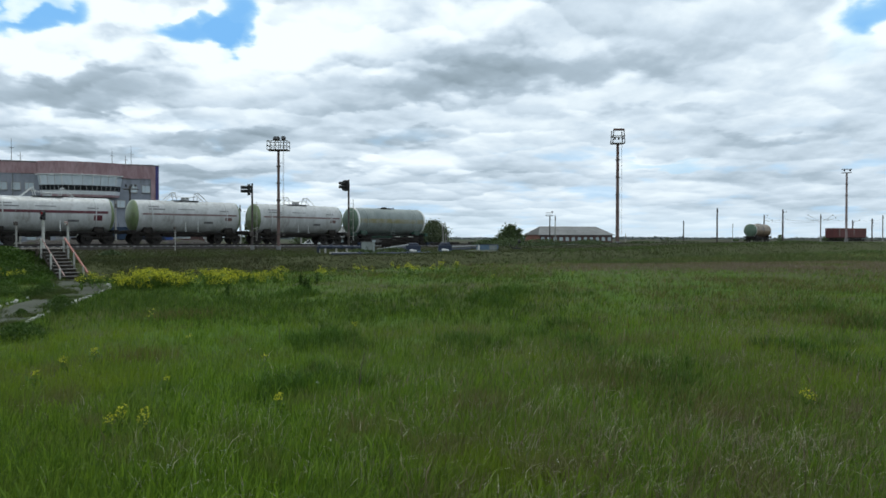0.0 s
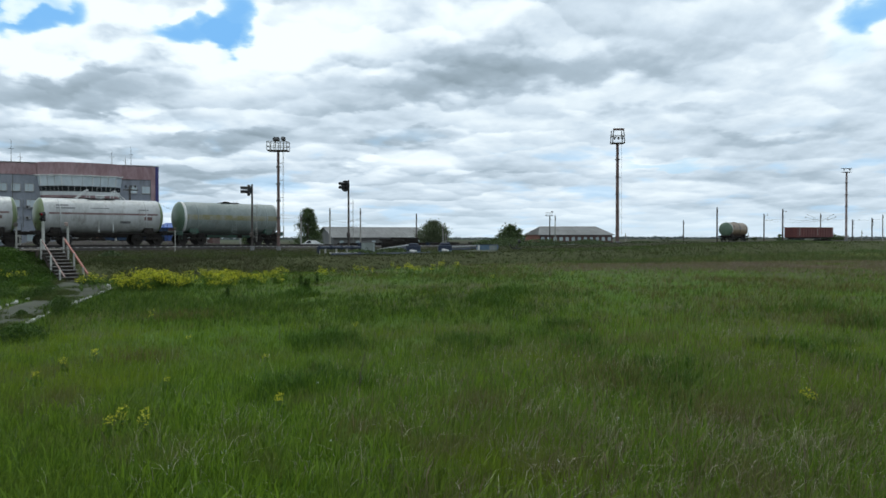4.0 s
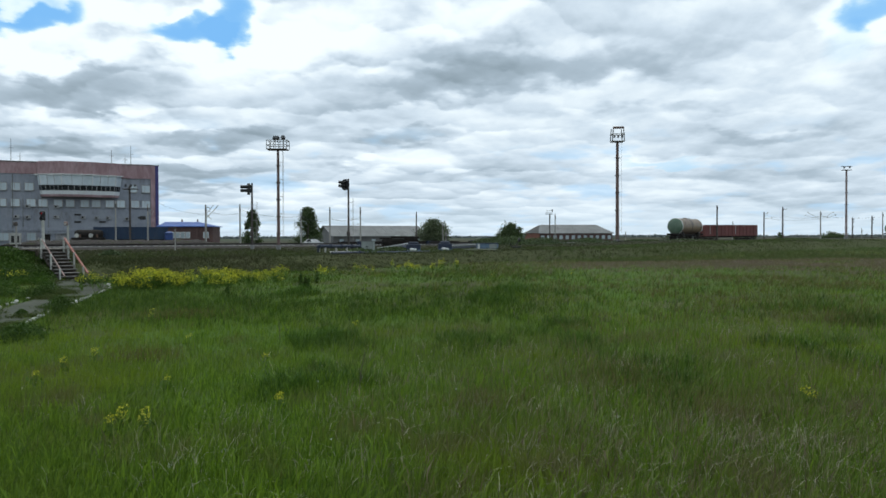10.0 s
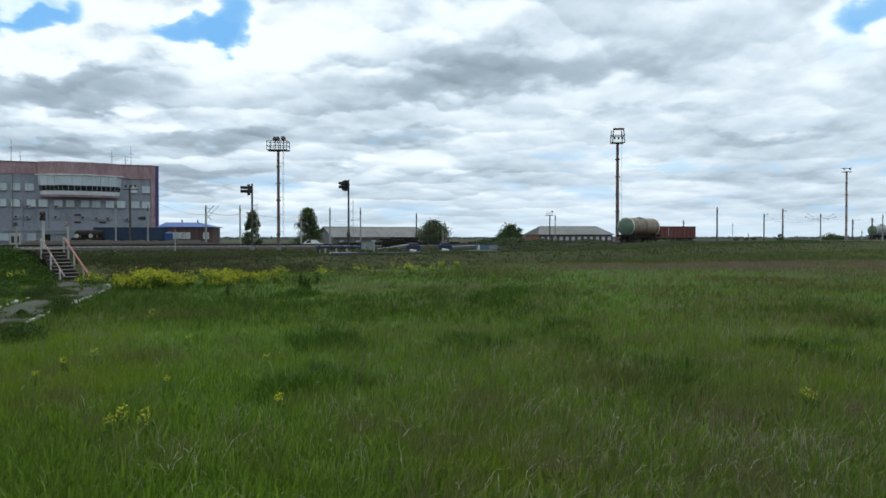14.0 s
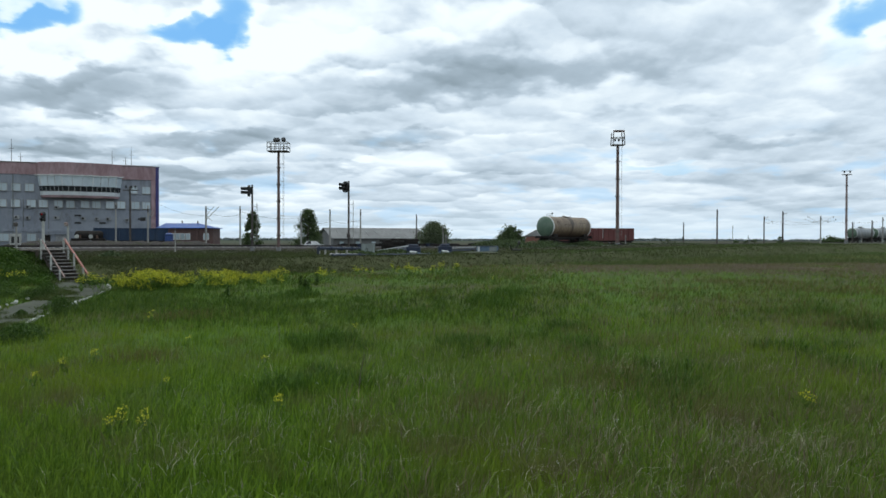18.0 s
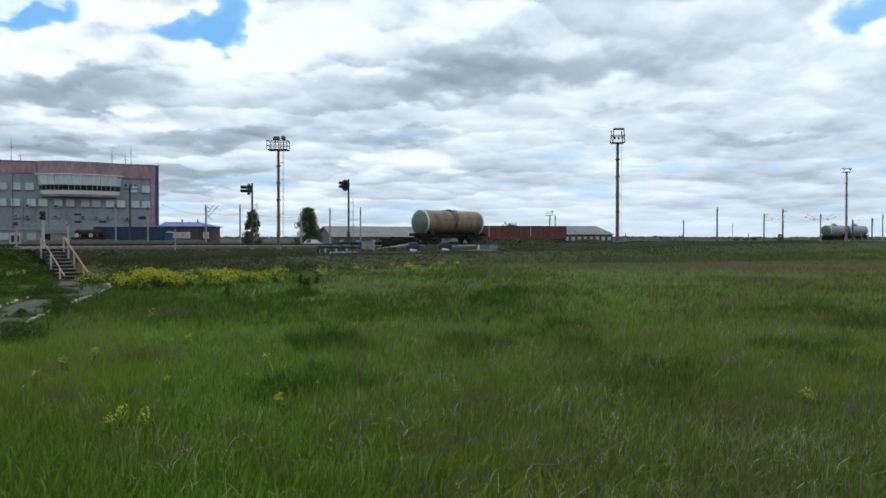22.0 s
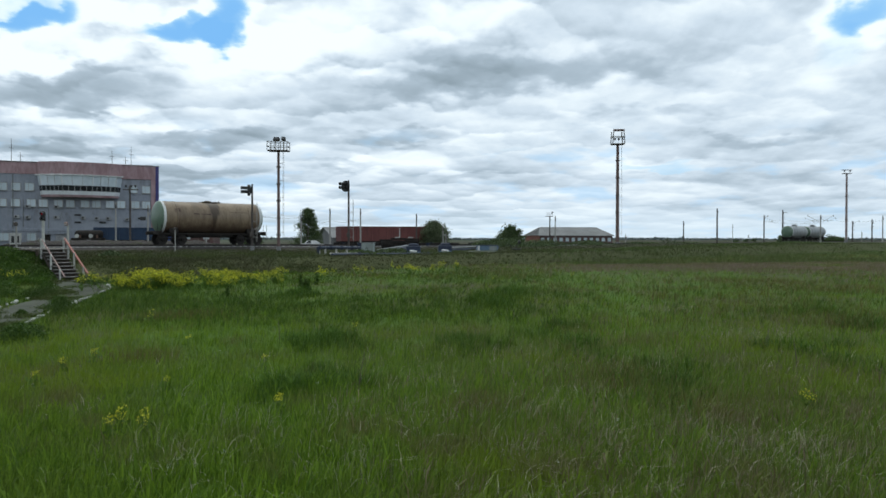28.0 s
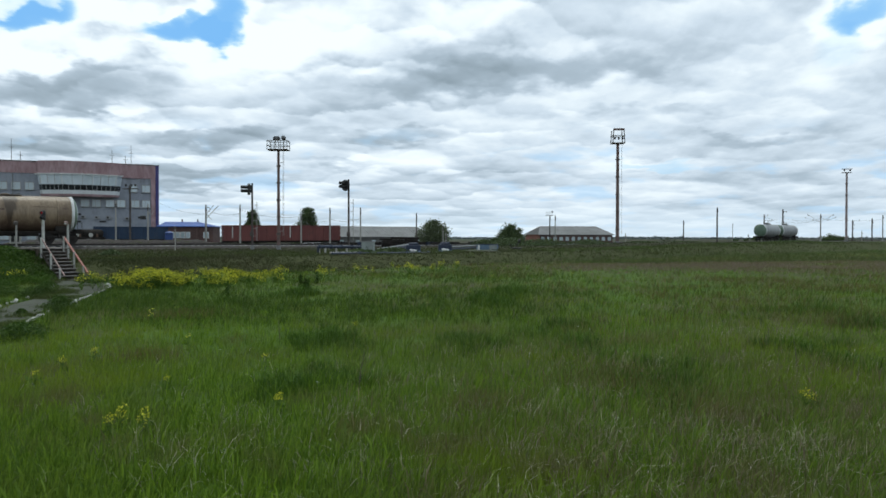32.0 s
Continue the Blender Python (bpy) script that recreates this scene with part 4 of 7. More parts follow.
# ---- low brick house with a blue metal roof ----
def brick_house():
    w = thing("brick_house", pose(-51.01, 138, -0.1, 0, 0, 6), "low brown brick house with a bright blue metal roof", "house")
    L, D = 9.4, 7.0
    b = B()
    box(b, (L / 2, D / 2, 1.95), (L, D, 3.9))
    part("wall", b, M["brick_dark"], w, "brown brick wall")
    b = B()
    z0, z1 = 3.9, 4.75
    pts = [(-0.4, -0.5, z0), (L + 0.4, -0.5, z0), (L + 0.4, D + 0.5, z0), (-0.4, D + 0.5, z0), (0.3, D / 2, z1), (L - 3.2, D / 2, z1)]
    low = [b.verts.new(p) for p in pts]
    under = [b.verts.new((p[0], p[1], z0 - 0.12)) for p in pts[:4]]
    for f in ((0, 1, 5, 4), (1, 2, 5), (2, 3, 4, 5), (3, 0, 4)):
        b.faces.new([low[i] for i in f])
    for i in range(4):
        j = (i + 1) % 4
        b.faces.new((low[i], under[i], under[j], low[j]))
    b.faces.new(under[::-1])
    bmesh.ops.recalc_face_normals(b, faces=b.faces[:])
    roof = part("roof", b, M["roof_blue"], w, "blue sheet-metal roof")
    for k in range(14):
        f = (k + 0.5) / 14
        b = B()
        x = -0.3 + f * (L - 0.5)
        xt = min(x, L - 3.2)
        beam(b, (x, -0.48, z0 + 0.02), (max(0.3, xt), D / 2 - 0.1, z1), 0.05, 0.05)
        part("roof_seam", b, M["roof_blue"], roof)
    for k, (x, wd) in enumerate(((2.3, 0.8), (3.2, 0.8), (4.1, 0.8), (5.0, 0.8), (8.2, 1.0))):
        win = new("window")
        win.parent = w
        win.matrix_basis = pose(x, -0.02, 2.3)
        b = B()
        box(b, (0, -0.02, 0), (wd, 0.08, 1.15))
        part("window_frame", b, M["white_paint"], win)
        b = B()
        box(b, (0, -0.06, 0), (wd - 0.2, 0.04, 0.95))
        part("pane", b, M["glass"], win)
    for x in (6.6, 9.1):
        b = B()
        box(b, (x, -0.08, 1.9), (0.5, 0.2, 3.8), bevel=0.02)
        part("pilaster", b, M["brick_dark"], w)
    for x in (3.2, 6.0):
        b = B()
        rod(b, (x, D / 2, z1 - 0.3), (x, D / 2, z1 + 0.5), 0.12, seg=8)
        part("vent_pipe", b, M["brick_dark"], w)


brick_house()


# ---- long gabled sheds ----
def long_shed(name, origin, turn, L, D, eave, ridge, wall, roof_mat, label, bays, gable_mat, hip=0.0):
    w = thing(name, pose(*origin, 0, 0, turn), label, "shed")
    b = B()
    v = [b.verts.new(p) for p in ((0, 0, 0), (L, 0, 0), (L, D, 0), (0, D, 0), (0, 0, eave), (L, 0, eave), (L, D, eave), (0, D, eave))]
    for f in ((0, 1, 5, 4), (1, 2, 6, 5), (2, 3, 7, 6), (3, 0, 4, 7), (4, 5, 6, 7)):
        b.faces.new([v[i] for i in f])
    part("wall", b, M[wall], w)
    for x in (0.0, L):
        b = B()
        s = -0.03 if x == 0 else 0.03
        v = [b.verts.new(p) for p in ((x + s, 0, 0), (x + s, D, 0), (x + s, D, eave), (x + s, D / 2, eave if hip else ridge - 0.1), (x + s, 0, eave))]
        b.faces.new(v)
        part("gable", b, M[gable_mat], w)
    for side in (0, 1):
        b = B()
        e = -0.5 if side == 0 else D + 0.5
        q = [(-0.5, e, eave - 0.12), (L + 0.5, e, eave - 0.12), (L + 0.5 - hip, D / 2, ridge), (-0.5 + hip, D / 2, ridge)]
        lo = [b.verts.new(p) for p in q]
        hi = [b.verts.new((p[0], p[1], p[2] + 0.12)) for p in q]
        b.faces.new(lo), b.faces.new(hi[::-1])
        for i in range(4):
            j = (i + 1) % 4
            b.faces.new((lo[i], lo[j], hi[j], hi[i]))
        bmesh.ops.recalc_face_normals(b, faces=b.faces[:])
        roof = part("roof", b, M[roof_mat], w, "grey corrugated roof")
        # sheet joints
        if side == 0:
            for k in range(int(L / 2.2)):
                x = -0.3 + k * 2.2
                b = B()
                beam(b, (x, e, eave + 0.02), (min(max(x, hip), L - hip), D / 2, ridge + 0.13), 0.05, 0.04)
                part("sheet_joint", b, M[roof_mat], roof)
    if hip:
        for q in ([(L + 0.5, -0.5, eave), (L + 0.5, D + 0.5, eave), (L + 0.5 - hip, D / 2, ridge + 0.1)],
                  [(-0.5, -0.5, eave), (-0.5, D + 0.5, eave), (-0.5 + hip, D / 2, ridge + 0.1)]):
            b = B()
            b.faces.new([b.verts.new(p) for p in q])
            bmesh.ops.solidify(b, geom=b.faces[:], thickness=0.1)
            part("roof", b, M[roof_mat], w)
    pb = B()
    box(pb, (0, 0, 0), (0.9, 0.08, eave * 0.42))
    pm = link_mesh("pane", pb, M["glass"])
    qb = B()
    box(qb, (0, 0, 0), (0.35, 0.16, eave - 0.1))
    qm = link_mesh("pilaster", qb, M[wall])
    for k in range(bays):
        x = (k + 0.5) / bays * L
        win = new("window")
        win.parent = w
        win.matrix_basis = pose(x, -0.02, eave * 0.52)
        share("pane", pm, win, pose(0, 0, 0))
        share("pilaster", qm, w, pose((k + 1) / bays * L - 0.2, -0.06, eave / 2))
    return w


long_shed("warehouse", (-23.57, 165, -0.6), 25, 22.0, 12.5, 2.6, 4.85, "shed_wall", "slate_grey",
          "long grey warehouse with a corrugated gable roof", 6, "slate_grey")
long_shed("brick_barn", (25.44, 202, 0.4), 12, 20.5, 12.0, 2.3, 4.5, "brick_dark", "slate_grey",
          "long red brick barn with a grey hipped roof", 12, "brick_red", 2.6)

# ---- lighting masts ----
def platform_mast(x, y, z, h, r, label, pink=False):
    w = thing("lighting_mast", pose(x, y, z), label, "lighting mast", "lighting masts")
    mat = M["mast_pink" if pink else "mast_rust"]
    b = B()
    rod(b, (0, 0, 0), (0, 0, h), r, r * 0.75, 10)
    part("shaft", b, mat, w)
    b = B()
    rod(b, (0, 0, 0), (0, 0, h * 0.045), r * 1.5, r * 1.4, 10)
    part("painted_foot", b, M["slate_grey"], w, "grey concrete foot of the mast")
    for k in range(5):
        b = B()
        zz = h * (0.16 + 0.17 * k)
        lathe_z = [(zz - 0.06, r * 1.02), (zz - 0.06, r * 1.3), (zz + 0.06, r * 1.3), (zz + 0.06, r * 1.0)]
        lathe(b, lathe_z, 10, "Z")
        part("collar", b, M["pole_dark"], w)
    return w


def ladder(w, h0, h1, off, mat):
    b = B()
    for o in (-0.18, 0.18):
        rod(b, (off, o, h0), (off, o, h1), 0.013, seg=5)
    k = h0
    while k < h1:
        rod(b, (off, -0.18, k), (off, 0.18, k), 0.009, seg=5)
        k += 0.4
    part("ladder", b, mat, w)
    z = h0 + 0.4
    while z < h1:
        b = B()
        rod(b, (0, 0, z), (off, 0, z), 0.02, seg=5)
        part("ladder_bracket", b, mat, w)
        z += (h1 - h0) / 5


def floodlight(w, x, y, z, turn):
    b = B()
    box(b, (0, 0, 0), (0.36, 0.28, 0.32), bevel=0.05, taper=0.8)
    f = part("floodlight", b, M["black_paint"], w, "dark floodlight housing", m=pose(x, y, z, -25, 0, turn))
    b = B()
    box(b, (0, -0.16, 0), (0.30, 0.03, 0.26))
    part("lens", b, M["glass_dark"], f)
    b = B()
    rod(b, (x, y, z - 0.35), (x, y, z), 0.03, seg=6)
    part("lamp_bracket", b, M["pole_dark"], w)


# short mast by the track
zz = land(-14.14, 66)
w = platform_mast(-14.14, 66, zz, 8.58, 0.14, "slim rusty lighting mast with a railed platform and floodlights")
ladder(w, 1.2, 8.58, 0.42, M["pole_grey"])
b = B()
box(b, (0, 0, 8.58), (1.7, 1.2, 0.07))
part("platform", b, M["pole_dark"], w)
for zr in (8.93, 9.33):
    b = B()
    for a, c in (((-0.85, -0.6), (0.85, -0.6)), ((0.85, -0.6), (0.85, 0.6)), ((0.85, 0.6), (-0.85, 0.6)), ((-0.85, 0.6), (-0.85, -0.6))):
        beam(b, (*a, zr), (*c, zr), 0.05, 0.05)
    part("guard_rail", b, M["pole_grey"], w, "pale guard rail")
for x in (-0.85, -0.5, -0.1, 0.3, 0.6, 0.85):
    for y in (-0.6, 0.6):
        b = B()
        beam(b, (x, y, 8.58), (x, y, 9.35), 0.05, 0.05)
        part("rail_post", b, M["pole_grey"], w)
for x in (-0.25, 0.0, 0.5):
    floodlight(w, x, -0.2, 9.53 + random.uniform(-0.03, 0.05), random.uniform(-50, 50))

# tall mast behind the hump line
TX, TY = 32.26, 142
zz = land(TX, TY)
w = platform_mast(TX, TY, zz, 18.9, 0.34, "tall brown lighting mast with a square lamp cage")
ladder(w, 2.0, 18.9, 0.75, M["pole_grey"])
for z in (18.9, 20.2):
    b = B()
    for a, c in (((-1.1, -0.9), (1.1, -0.9)), ((1.1, -0.9), (1.1, 0.9)), ((1.1, 0.9), (-1.1, 0.9)), ((-1.1, 0.9), (-1.1, -0.9))):
        beam(b, (*a, z), (*c, z), 0.13, 0.13)
    part("guard_rail", b, M["pole_grey"], w)
b = B()
box(b, (0, 0, 18.85), (2.2, 1.8, 0.1))
part("platform", b, M["pole_dark"], w)
for x, y in ((-1.1, -0.9), (1.1, -0.9), (1.1, 0.9), (-1.1, 0.9)):
    b = B()
    beam(b, (x, y, 18.9), (x * 0.85, y, 21.3), 0.14, 0.14)
    part("cage_post", b, M["pole_dark"], w)
b = B()
box(b, (0, -0.9, 21.35), (2.0, 0.5, 0.35), bevel=0.04)
part("lamp_bar", b, M["mast_rust"], w, "lamp housing across the top")
for x in (-0.7, 0.0, 0.7):
    floodlight(w, x, -0.7, 19.7, random.uniform(-40, 40))

# mast far along the yard
TX, TY = 99.83, 190
zz = land(TX, TY)
w = platform_mast(TX, TY, zz, 17.0, 0.29, "distant pinkish-grey lighting mast with a cross platform", True)
b = B()
box(b, (0, 0, 17.0), (2.0, 1.2, 0.14))
part("platform", b, M["pole_dark"], w)
b = B()
box(b, (0, 0, 17.9), (2.4, 0.6, 0.12))
part("lamp_bar", b, M["pole_dark"], w)
for x in (-0.7, 0.7):
    floodlight(w, x, -0.2, 17.6, 0)


# ---- signals ----
def hump_signal(x, y, h, heads, label, big=False):
    w = thing("railway_signal", pose(x, y, land(x, y)), label, "railway signal", "hump signals")
    b = B()
    rod(b, (0, 0, 0), (0, 0, h), 0.10, 0.08, 10)
    part("post", b, M["pole_dark"], w)
    b = B()
    rod(b, (0, 0, 0), (0, 0, 0.4), 0.2, 0.16, 10)
    part("foot", b, M["slate_grey"], w)
    ladder(w, 0.8, h * 0.72, 0.42, M["pole_grey"])
    b = B()
    if big:
        lathe(b, [(-0.06, 0.0), (-0.06, 0.52), (0.06, 0.52), (0.06, 0.0)], 24)
    else:
        box(b, (0, 0, 0), (0.1, 0.62, 1.0), bevel=0.16)
    head = part("backboard", b, M["black_paint"], w, "black signal board", m=pose(-0.28, -0.05, h - 0.55, 0, 0, 48 if big else 18))
    for k in range(heads):
        b = B()
        z = 0.2 - 0.34 * k
        lathe(b, [(-0.72, 0.12), (-0.72, 0.14), (-0.1, 0.15), (-0.1, 0.13)], 14)
        part("hood", b, M["black_paint"], head, m=pose(0, 0, z))
        b = B()
        box(b, (0.18, 0, z), (0.3, 0.34, 0.32), bevel=0.05)
        part("lamp_housing", b, M["black_paint"], head)
    b = B()
    for dz in (-0.2, 0.3):
        rod(b, (-0.25, 0, h - 0.55 + dz), (0, 0, h - 0.55 + dz), 0.03, seg=6)
    part("bracket", b, M["pole_dark"], w)
    b = B()
    box(b, (0.0, -0.15, 1.4), (0.3, 0.24, 0.4), bevel=0.03)
    part("relay_box", b, M["pole_dark"], w)
    return w


hump_signal(-17.15, 69, 5.95, 2, "dark railway signal with two hooded lamps")
hump_signal(-8.73, 71, 6.45, 2, "tall railway signal with a round black board", True)


def low_signal(x, y, z, h):
    w = thing("railway_signal", pose(x, y, z), "white-posted railway signal showing a red light", "railway signal")
    b = B()
    rod(b, (0, 0, 0), (0, 0, h), 0.08, 0.07, 10)
    part("post", b, M["whitewash"], w, "white painted post")
    b = B()
    box(b, (0, 0, h + 0.22), (0.26, 0.12, 0.52), bevel=0.05)
    head = part("backboard", b, M["black_paint"], w)
    b = B()
    rod(b, (0, -0.07, 0.13 + h + 0.22), (0, -0.09, 0.13 + h + 0.22), 0.06, seg=14)
    part("red_lamp", b, M["lamp_red"], head, "glowing red signal lamp")
    b = B()
    rod(b, (0, -0.07, -0.13 + h + 0.22), (0, -0.09, -0.13 + h + 0.22), 0.06, seg=14)
    part("dark_lamp", b, M["glass_dark"], head)
    for dz in (0.13, -0.13):
        b = B()
        lathe(b, [(0, 0.08), (0.16, 0.08)], 12, "Z")
        part("hood", b, M["black_paint"], head, m=pose(0, -0.06, h + 0.22 + dz, 90, 0, 0))


low_signal(-20.84, 40, land(-20.84, 40), 1.95)


# ---- poles of the yard ----
def plain_pole(px_x, y, top, mat="pole_grey", r=0.13, label="grey concrete line pole", group="line poles"):
    z = land(px_x, y) - 0.1
    w = thing("line_pole", pose(px_x, y, z), label, "pole", group)
    b = B()
    rod(b, (0, 0, 0), (0, 0, top - z), r, r * 0.7, 8)
    part("shaft", b, M[mat], w)
    for zz in (0.45, 0.3):
        b = B()
        box(b, (0.05, -r, top - z - zz * 2), (0.16, 0.16, 0.25), bevel=0.02)
        part("fitting", b, M["pole_dark"], w)
    return w


def bracket(w, pts, r=0.045):
    for p, q in zip(pts, pts[1:]):
        b = B()
        rod(b, p, q, r, seg=6)
        part("bracket_arm", b, M["pole_grey"], w)


def insulator(w, p):
    b = B()
    for k in range(3):
        rod(b, (p[0], p[1], p[2] - 0.15 + 0.13 * k), (p[0], p[1], p[2] - 0.08 + 0.13 * k), 0.13, seg=8)
    part("insulator", b, M["pole_dark"], w)


POLES = [(-49.03, 115.0, 7.26, "pole_grey", 0.14),
         (-29.08, 110.0, 6.45, "pole_grey", 0.14),
         (-21.26, 115.0, 5.40, "pole_grey", 0.13),
         (-18.41, 125.0, 6.64, "pole_grey", 0.15),
         (-13.44, 125.0, 6.64, "pole_grey", 0.15),
         (-4.50, 130.0, 5.98, "pole_dark", 0.13),
         (0.00, 110.0, 3.86, "pole_grey", 0.09),
         (0.41, 112.0, 2.49, "pole_grey", 0.09),
         (23.39, 160.0, 6.51, "pole_grey", 0.13),
         (35.68, 150.0, 2.67, "pole_grey", 0.10),
         (51.70, 165.0, 5.57, "pole_dark", 0.15),
         (60.71, 170.0, 8.56, "pole_dark", 0.20),
         (86.80, 230.0, 6.26, "pole_grey", 0.10),
         (91.46, 230.0, 3.21, "pole_dark", 0.10),
         (83.65, 200.0, 8.02, "pole_dark", 0.20),
         (112.04, 210.0, 6.79, "pole_dark", 0.20),
         (118.49, 212.0, 7.31, "pole_dark", 0.20),
         (120.31, 210.0, 8.18, "pole_grey", 0.18),
         (120.04, 220.0, 3.96, "pole_grey", 0.12),
         (-65.91, 125.0, 1.86, "pole_grey", 0.10)]
POLE_OBS = []
for x, y, top, mat, r in POLES:
    POLE_OBS.append(plain_pole(x, y, top, mat, r, "grey concrete line pole" if mat == "pole_grey" else "dark weathered wooden pole"))

# catenary pole with slanting brackets
x0 = -37.07
w = plain_pole(x0, 120, 6.88, "pole_grey", 0.18, "concrete catenary pole with two slanting brackets", "catenary poles")
zt = 6.88 - land(x0, 120)
bracket(w, [(0.1, 0, zt - 1.3), (1.25, 0, zt)])
bracket(w, [(0.1, 0, zt - 2.0), (2.0, 0, zt)])
bracket(w, [(0.0, 0, zt - 1.3), (0.9, 0, zt - 2.2)])
bracket(w, [(0.0, 0, zt - 0.2), (0.7, 0, zt - 0.5)])

# pole with a lamp platform before the office
x0 = -50.95
w = plain_pole(x0, 125, 10.23, "pole_dark", 0.2, "dark pole with a small lamp platform", "lamp poles")
zt = 9.77 - land(x0, 125)
b = B()
box(b, (0.1, 0, zt), (2.2, 0.9, 0.12))
part("platform", b, M["pole_dark"], w)
for x in (-0.6, 0.3, 0.95):
    floodlight(w, x, -0.2, zt + 0.55, random.uniform(-40, 40))
# pole with a signal arm
x0 = -45.36
w = plain_pole(x0, 118, 6.88, "pole_grey", 0.15, "grey pole with a dark signal box and brackets", "line poles")
zt = 4.89 - land(x0, 118)
b = B()
box(b, (-0.75, 0, zt), (0.8, 0.4, 0.55), bevel=0.04)
part("signal_box", b, M["black_paint"], w)
bracket(w, [(0, 0, zt), (-0.5, 0, zt)])
bracket(w, [(0, 0, zt + 0.3), (0.7, 0, zt + 1.4)])
bracket(w, [(0, 0, zt + 0.9), (0.6, 0, zt + 0.4), (0.9, 0, zt + 1.1)])

# lamp post beside the barn
x0 = 22.96
w = plain_pole(x0, 165, 6.66, "pole_dark", 0.16, "dark lamp post with a pale railed platform", "lamp poles")
zt = 6.66 - land(x0, 165)
b = B()
box(b, (-0.1, 0, zt + 0.05), (1.6, 0.9, 0.1))
part("platform", b, M["pole_dark"], w)
for zr in (0.4, 0.75):
    b = B()
    for p, q in (((-0.8, -0.4), (0.6, -0.4)), ((-0.8, -0.4), (-0.8, 0.4)), ((-0.8, 0.4), (0.6, 0.4))):
        beam(b, (*p, zt + zr), (*q, zt + zr), 0.06, 0.06)
    part("guard_rail", b, M["whitewash"], w)
floodlight(w, 0.5, 0, zt + 0.85, 20)

# catenary brackets with insulators along the distant line
x0 = 98.38
w = plain_pole(x0, 200, 8.16, "pole_grey", 0.2, "distant catenary pole with wire brackets", "catenary poles")
zt = 8.16 - land(x0, 200)
for sx in (-1, 1):
    bracket(w, [(0, 0, zt - 2.0), (sx * 3.2, 0, zt - 0.2)], 0.035)
    bracket(w, [(0, 0, zt - 1.0), (sx * 1.8, 0, zt - 1.6), (sx * 3.6, 0, zt - 1.0)], 0.03)
    for p in ((sx * 3.3, 0, zt - 0.2), (sx * 1.9, 0, zt - 1.5), (sx * 3.9, 0, zt - 0.9)):
        insulator(w, p)
x0 = 87.63
w = plain_pole(x0, 198, 9.27, "pole_dark", 0.24, "thick dark pole with insulators", "catenary poles")
zt = 9.27 - land(x0, 198)
for k in range(4):
    insulator(w, (0.25, 0, zt - 0.6 - 1.3 * k))
bracket(w, [(0, 0, zt - 0.5), (0.9, 0, zt - 0.5)])
insulator(w, (0.9, 0, zt - 0.5))


# insulators on short side arms of the distant poles
for k, arms in ((14, ((0.9, 0.25), (2.1, 1.5))), (15, ((0.35, 0.5), (0.35, 1.3), (0.35, 2.4), (1.8, 0.1))), (16, ((0.3, 0.5), (0.3, 1.2), (0.3, 2.0)))):
    x, y, top, mat, r = POLES[k]
    zt = top - land(x, y) + 0.1
    for ox, oz in arms:
        bracket(POLE_OBS[k], [(0, 0, zt - oz - 0.1), (ox, 0, zt - oz - 0.1)], 0.03)
        insulator(POLE_OBS[k], (ox, 0, zt - oz))


# sagging wires between the poles
def wire(p, q, sag, label="thin black overhead wire"):
    b = B()
    prev = None
    for i in range(13):
        f = i / 12
        c = Vector(p).lerp(Vector(q), f) - Vector((0, 0, sag * 4 * f * (1 - f)))
        if prev is not None:
            rod(b, prev, c, 0.017, seg=4, caps=False)
        prev = c
    tagged(part("overhead_wire", b, M["black_paint"]), label, "wire", "overhead wires")


for a, za, ya, c, zc, yc in ((83.65, 7.57, 200.0, 87.63, 6.64, 198.0),
                             (87.63, 6.93, 198.0, 98.38, 6.69, 200.0),
                             (83.65, 6.40, 200.0, 98.38, 6.25, 200.0),
                             (98.38, 6.99, 200.0, 117.14, 6.82, 205.0),
                             (-37.11, 6.09, 120.0, -29.08, 5.23, 110.0),
                             (-21.26, 4.80, 115.0, -18.41, 4.62, 125.0),
                             (-18.41, 4.80, 125.0, -13.44, 4.98, 125.0),
                             (-21.26, 3.87, 115.0, -13.44, 3.88, 125.0),
                             (-51.75, 8.07, 140.0, -37.11, 5.38, 120.0),
                             (-29.08, 5.72, 110.0, -21.26, 4.89, 115.0)):
    wire((a, ya, za), (c, yc, zc), 0.5)


# ---- parked blue wagon, booth and flat wagon before the office ----
blue = gondola_wagon(11.4, 2.05, "gondola_blue", "parked dark blue open wagon before the office", "", (-0.925, 0.925), 1.2, 6)
blue.matrix_basis = pose(-51.94, 128, 1.48 - 1.2, 0, 0, 20)
w = thing("booth", pose(-45.00, 126, land(-45.00, 126) - 0.1), "small round blue metal booth beside the track", "booth")
b = B()
rod(b, (0, 0, 0.7), (0, 0, 2.95), 0.64, 0.64, 20)
body = part("body", b, M["booth_blue"], w)
for z in (0.85, 1.8, 2.75):
    b = B()
    rod(b, (0, 0, z - 0.05), (0, 0, z + 0.05), 0.67, 0.67, 20)
    part("hoop", b, M["gondola_blue"], body)
b = B()
rod(b, (0, 0, 2.95), (0, 0, 3.2), 0.64, 0.3, 20)
part("roof", b, M["booth_blue"], w)
b = B()
box(b, (0, 0, 0.35), (1.5, 1.5, 0.7), bevel=0.03)
part("plinth", b, M["concrete"], w)
w = thing("flat_wagon", pose(-57.25, 124, 0.72, 0, 0, 20), "low dark wagon with two white discs, parked before the office", "flat wagon")
b = B()
box(b, (0, 0, 0.95), (4.9, 2.6, 0.3), bevel=0.03)
part("deck", b, M["steel_dark"], w)
b = B()
lathe(b, [(-2.1, 0.0), (-2.0, 0.5), (-1.6, 0.72), (1.7, 0.72), (2.1, 0.5), (2.2, 0.0)], 20)
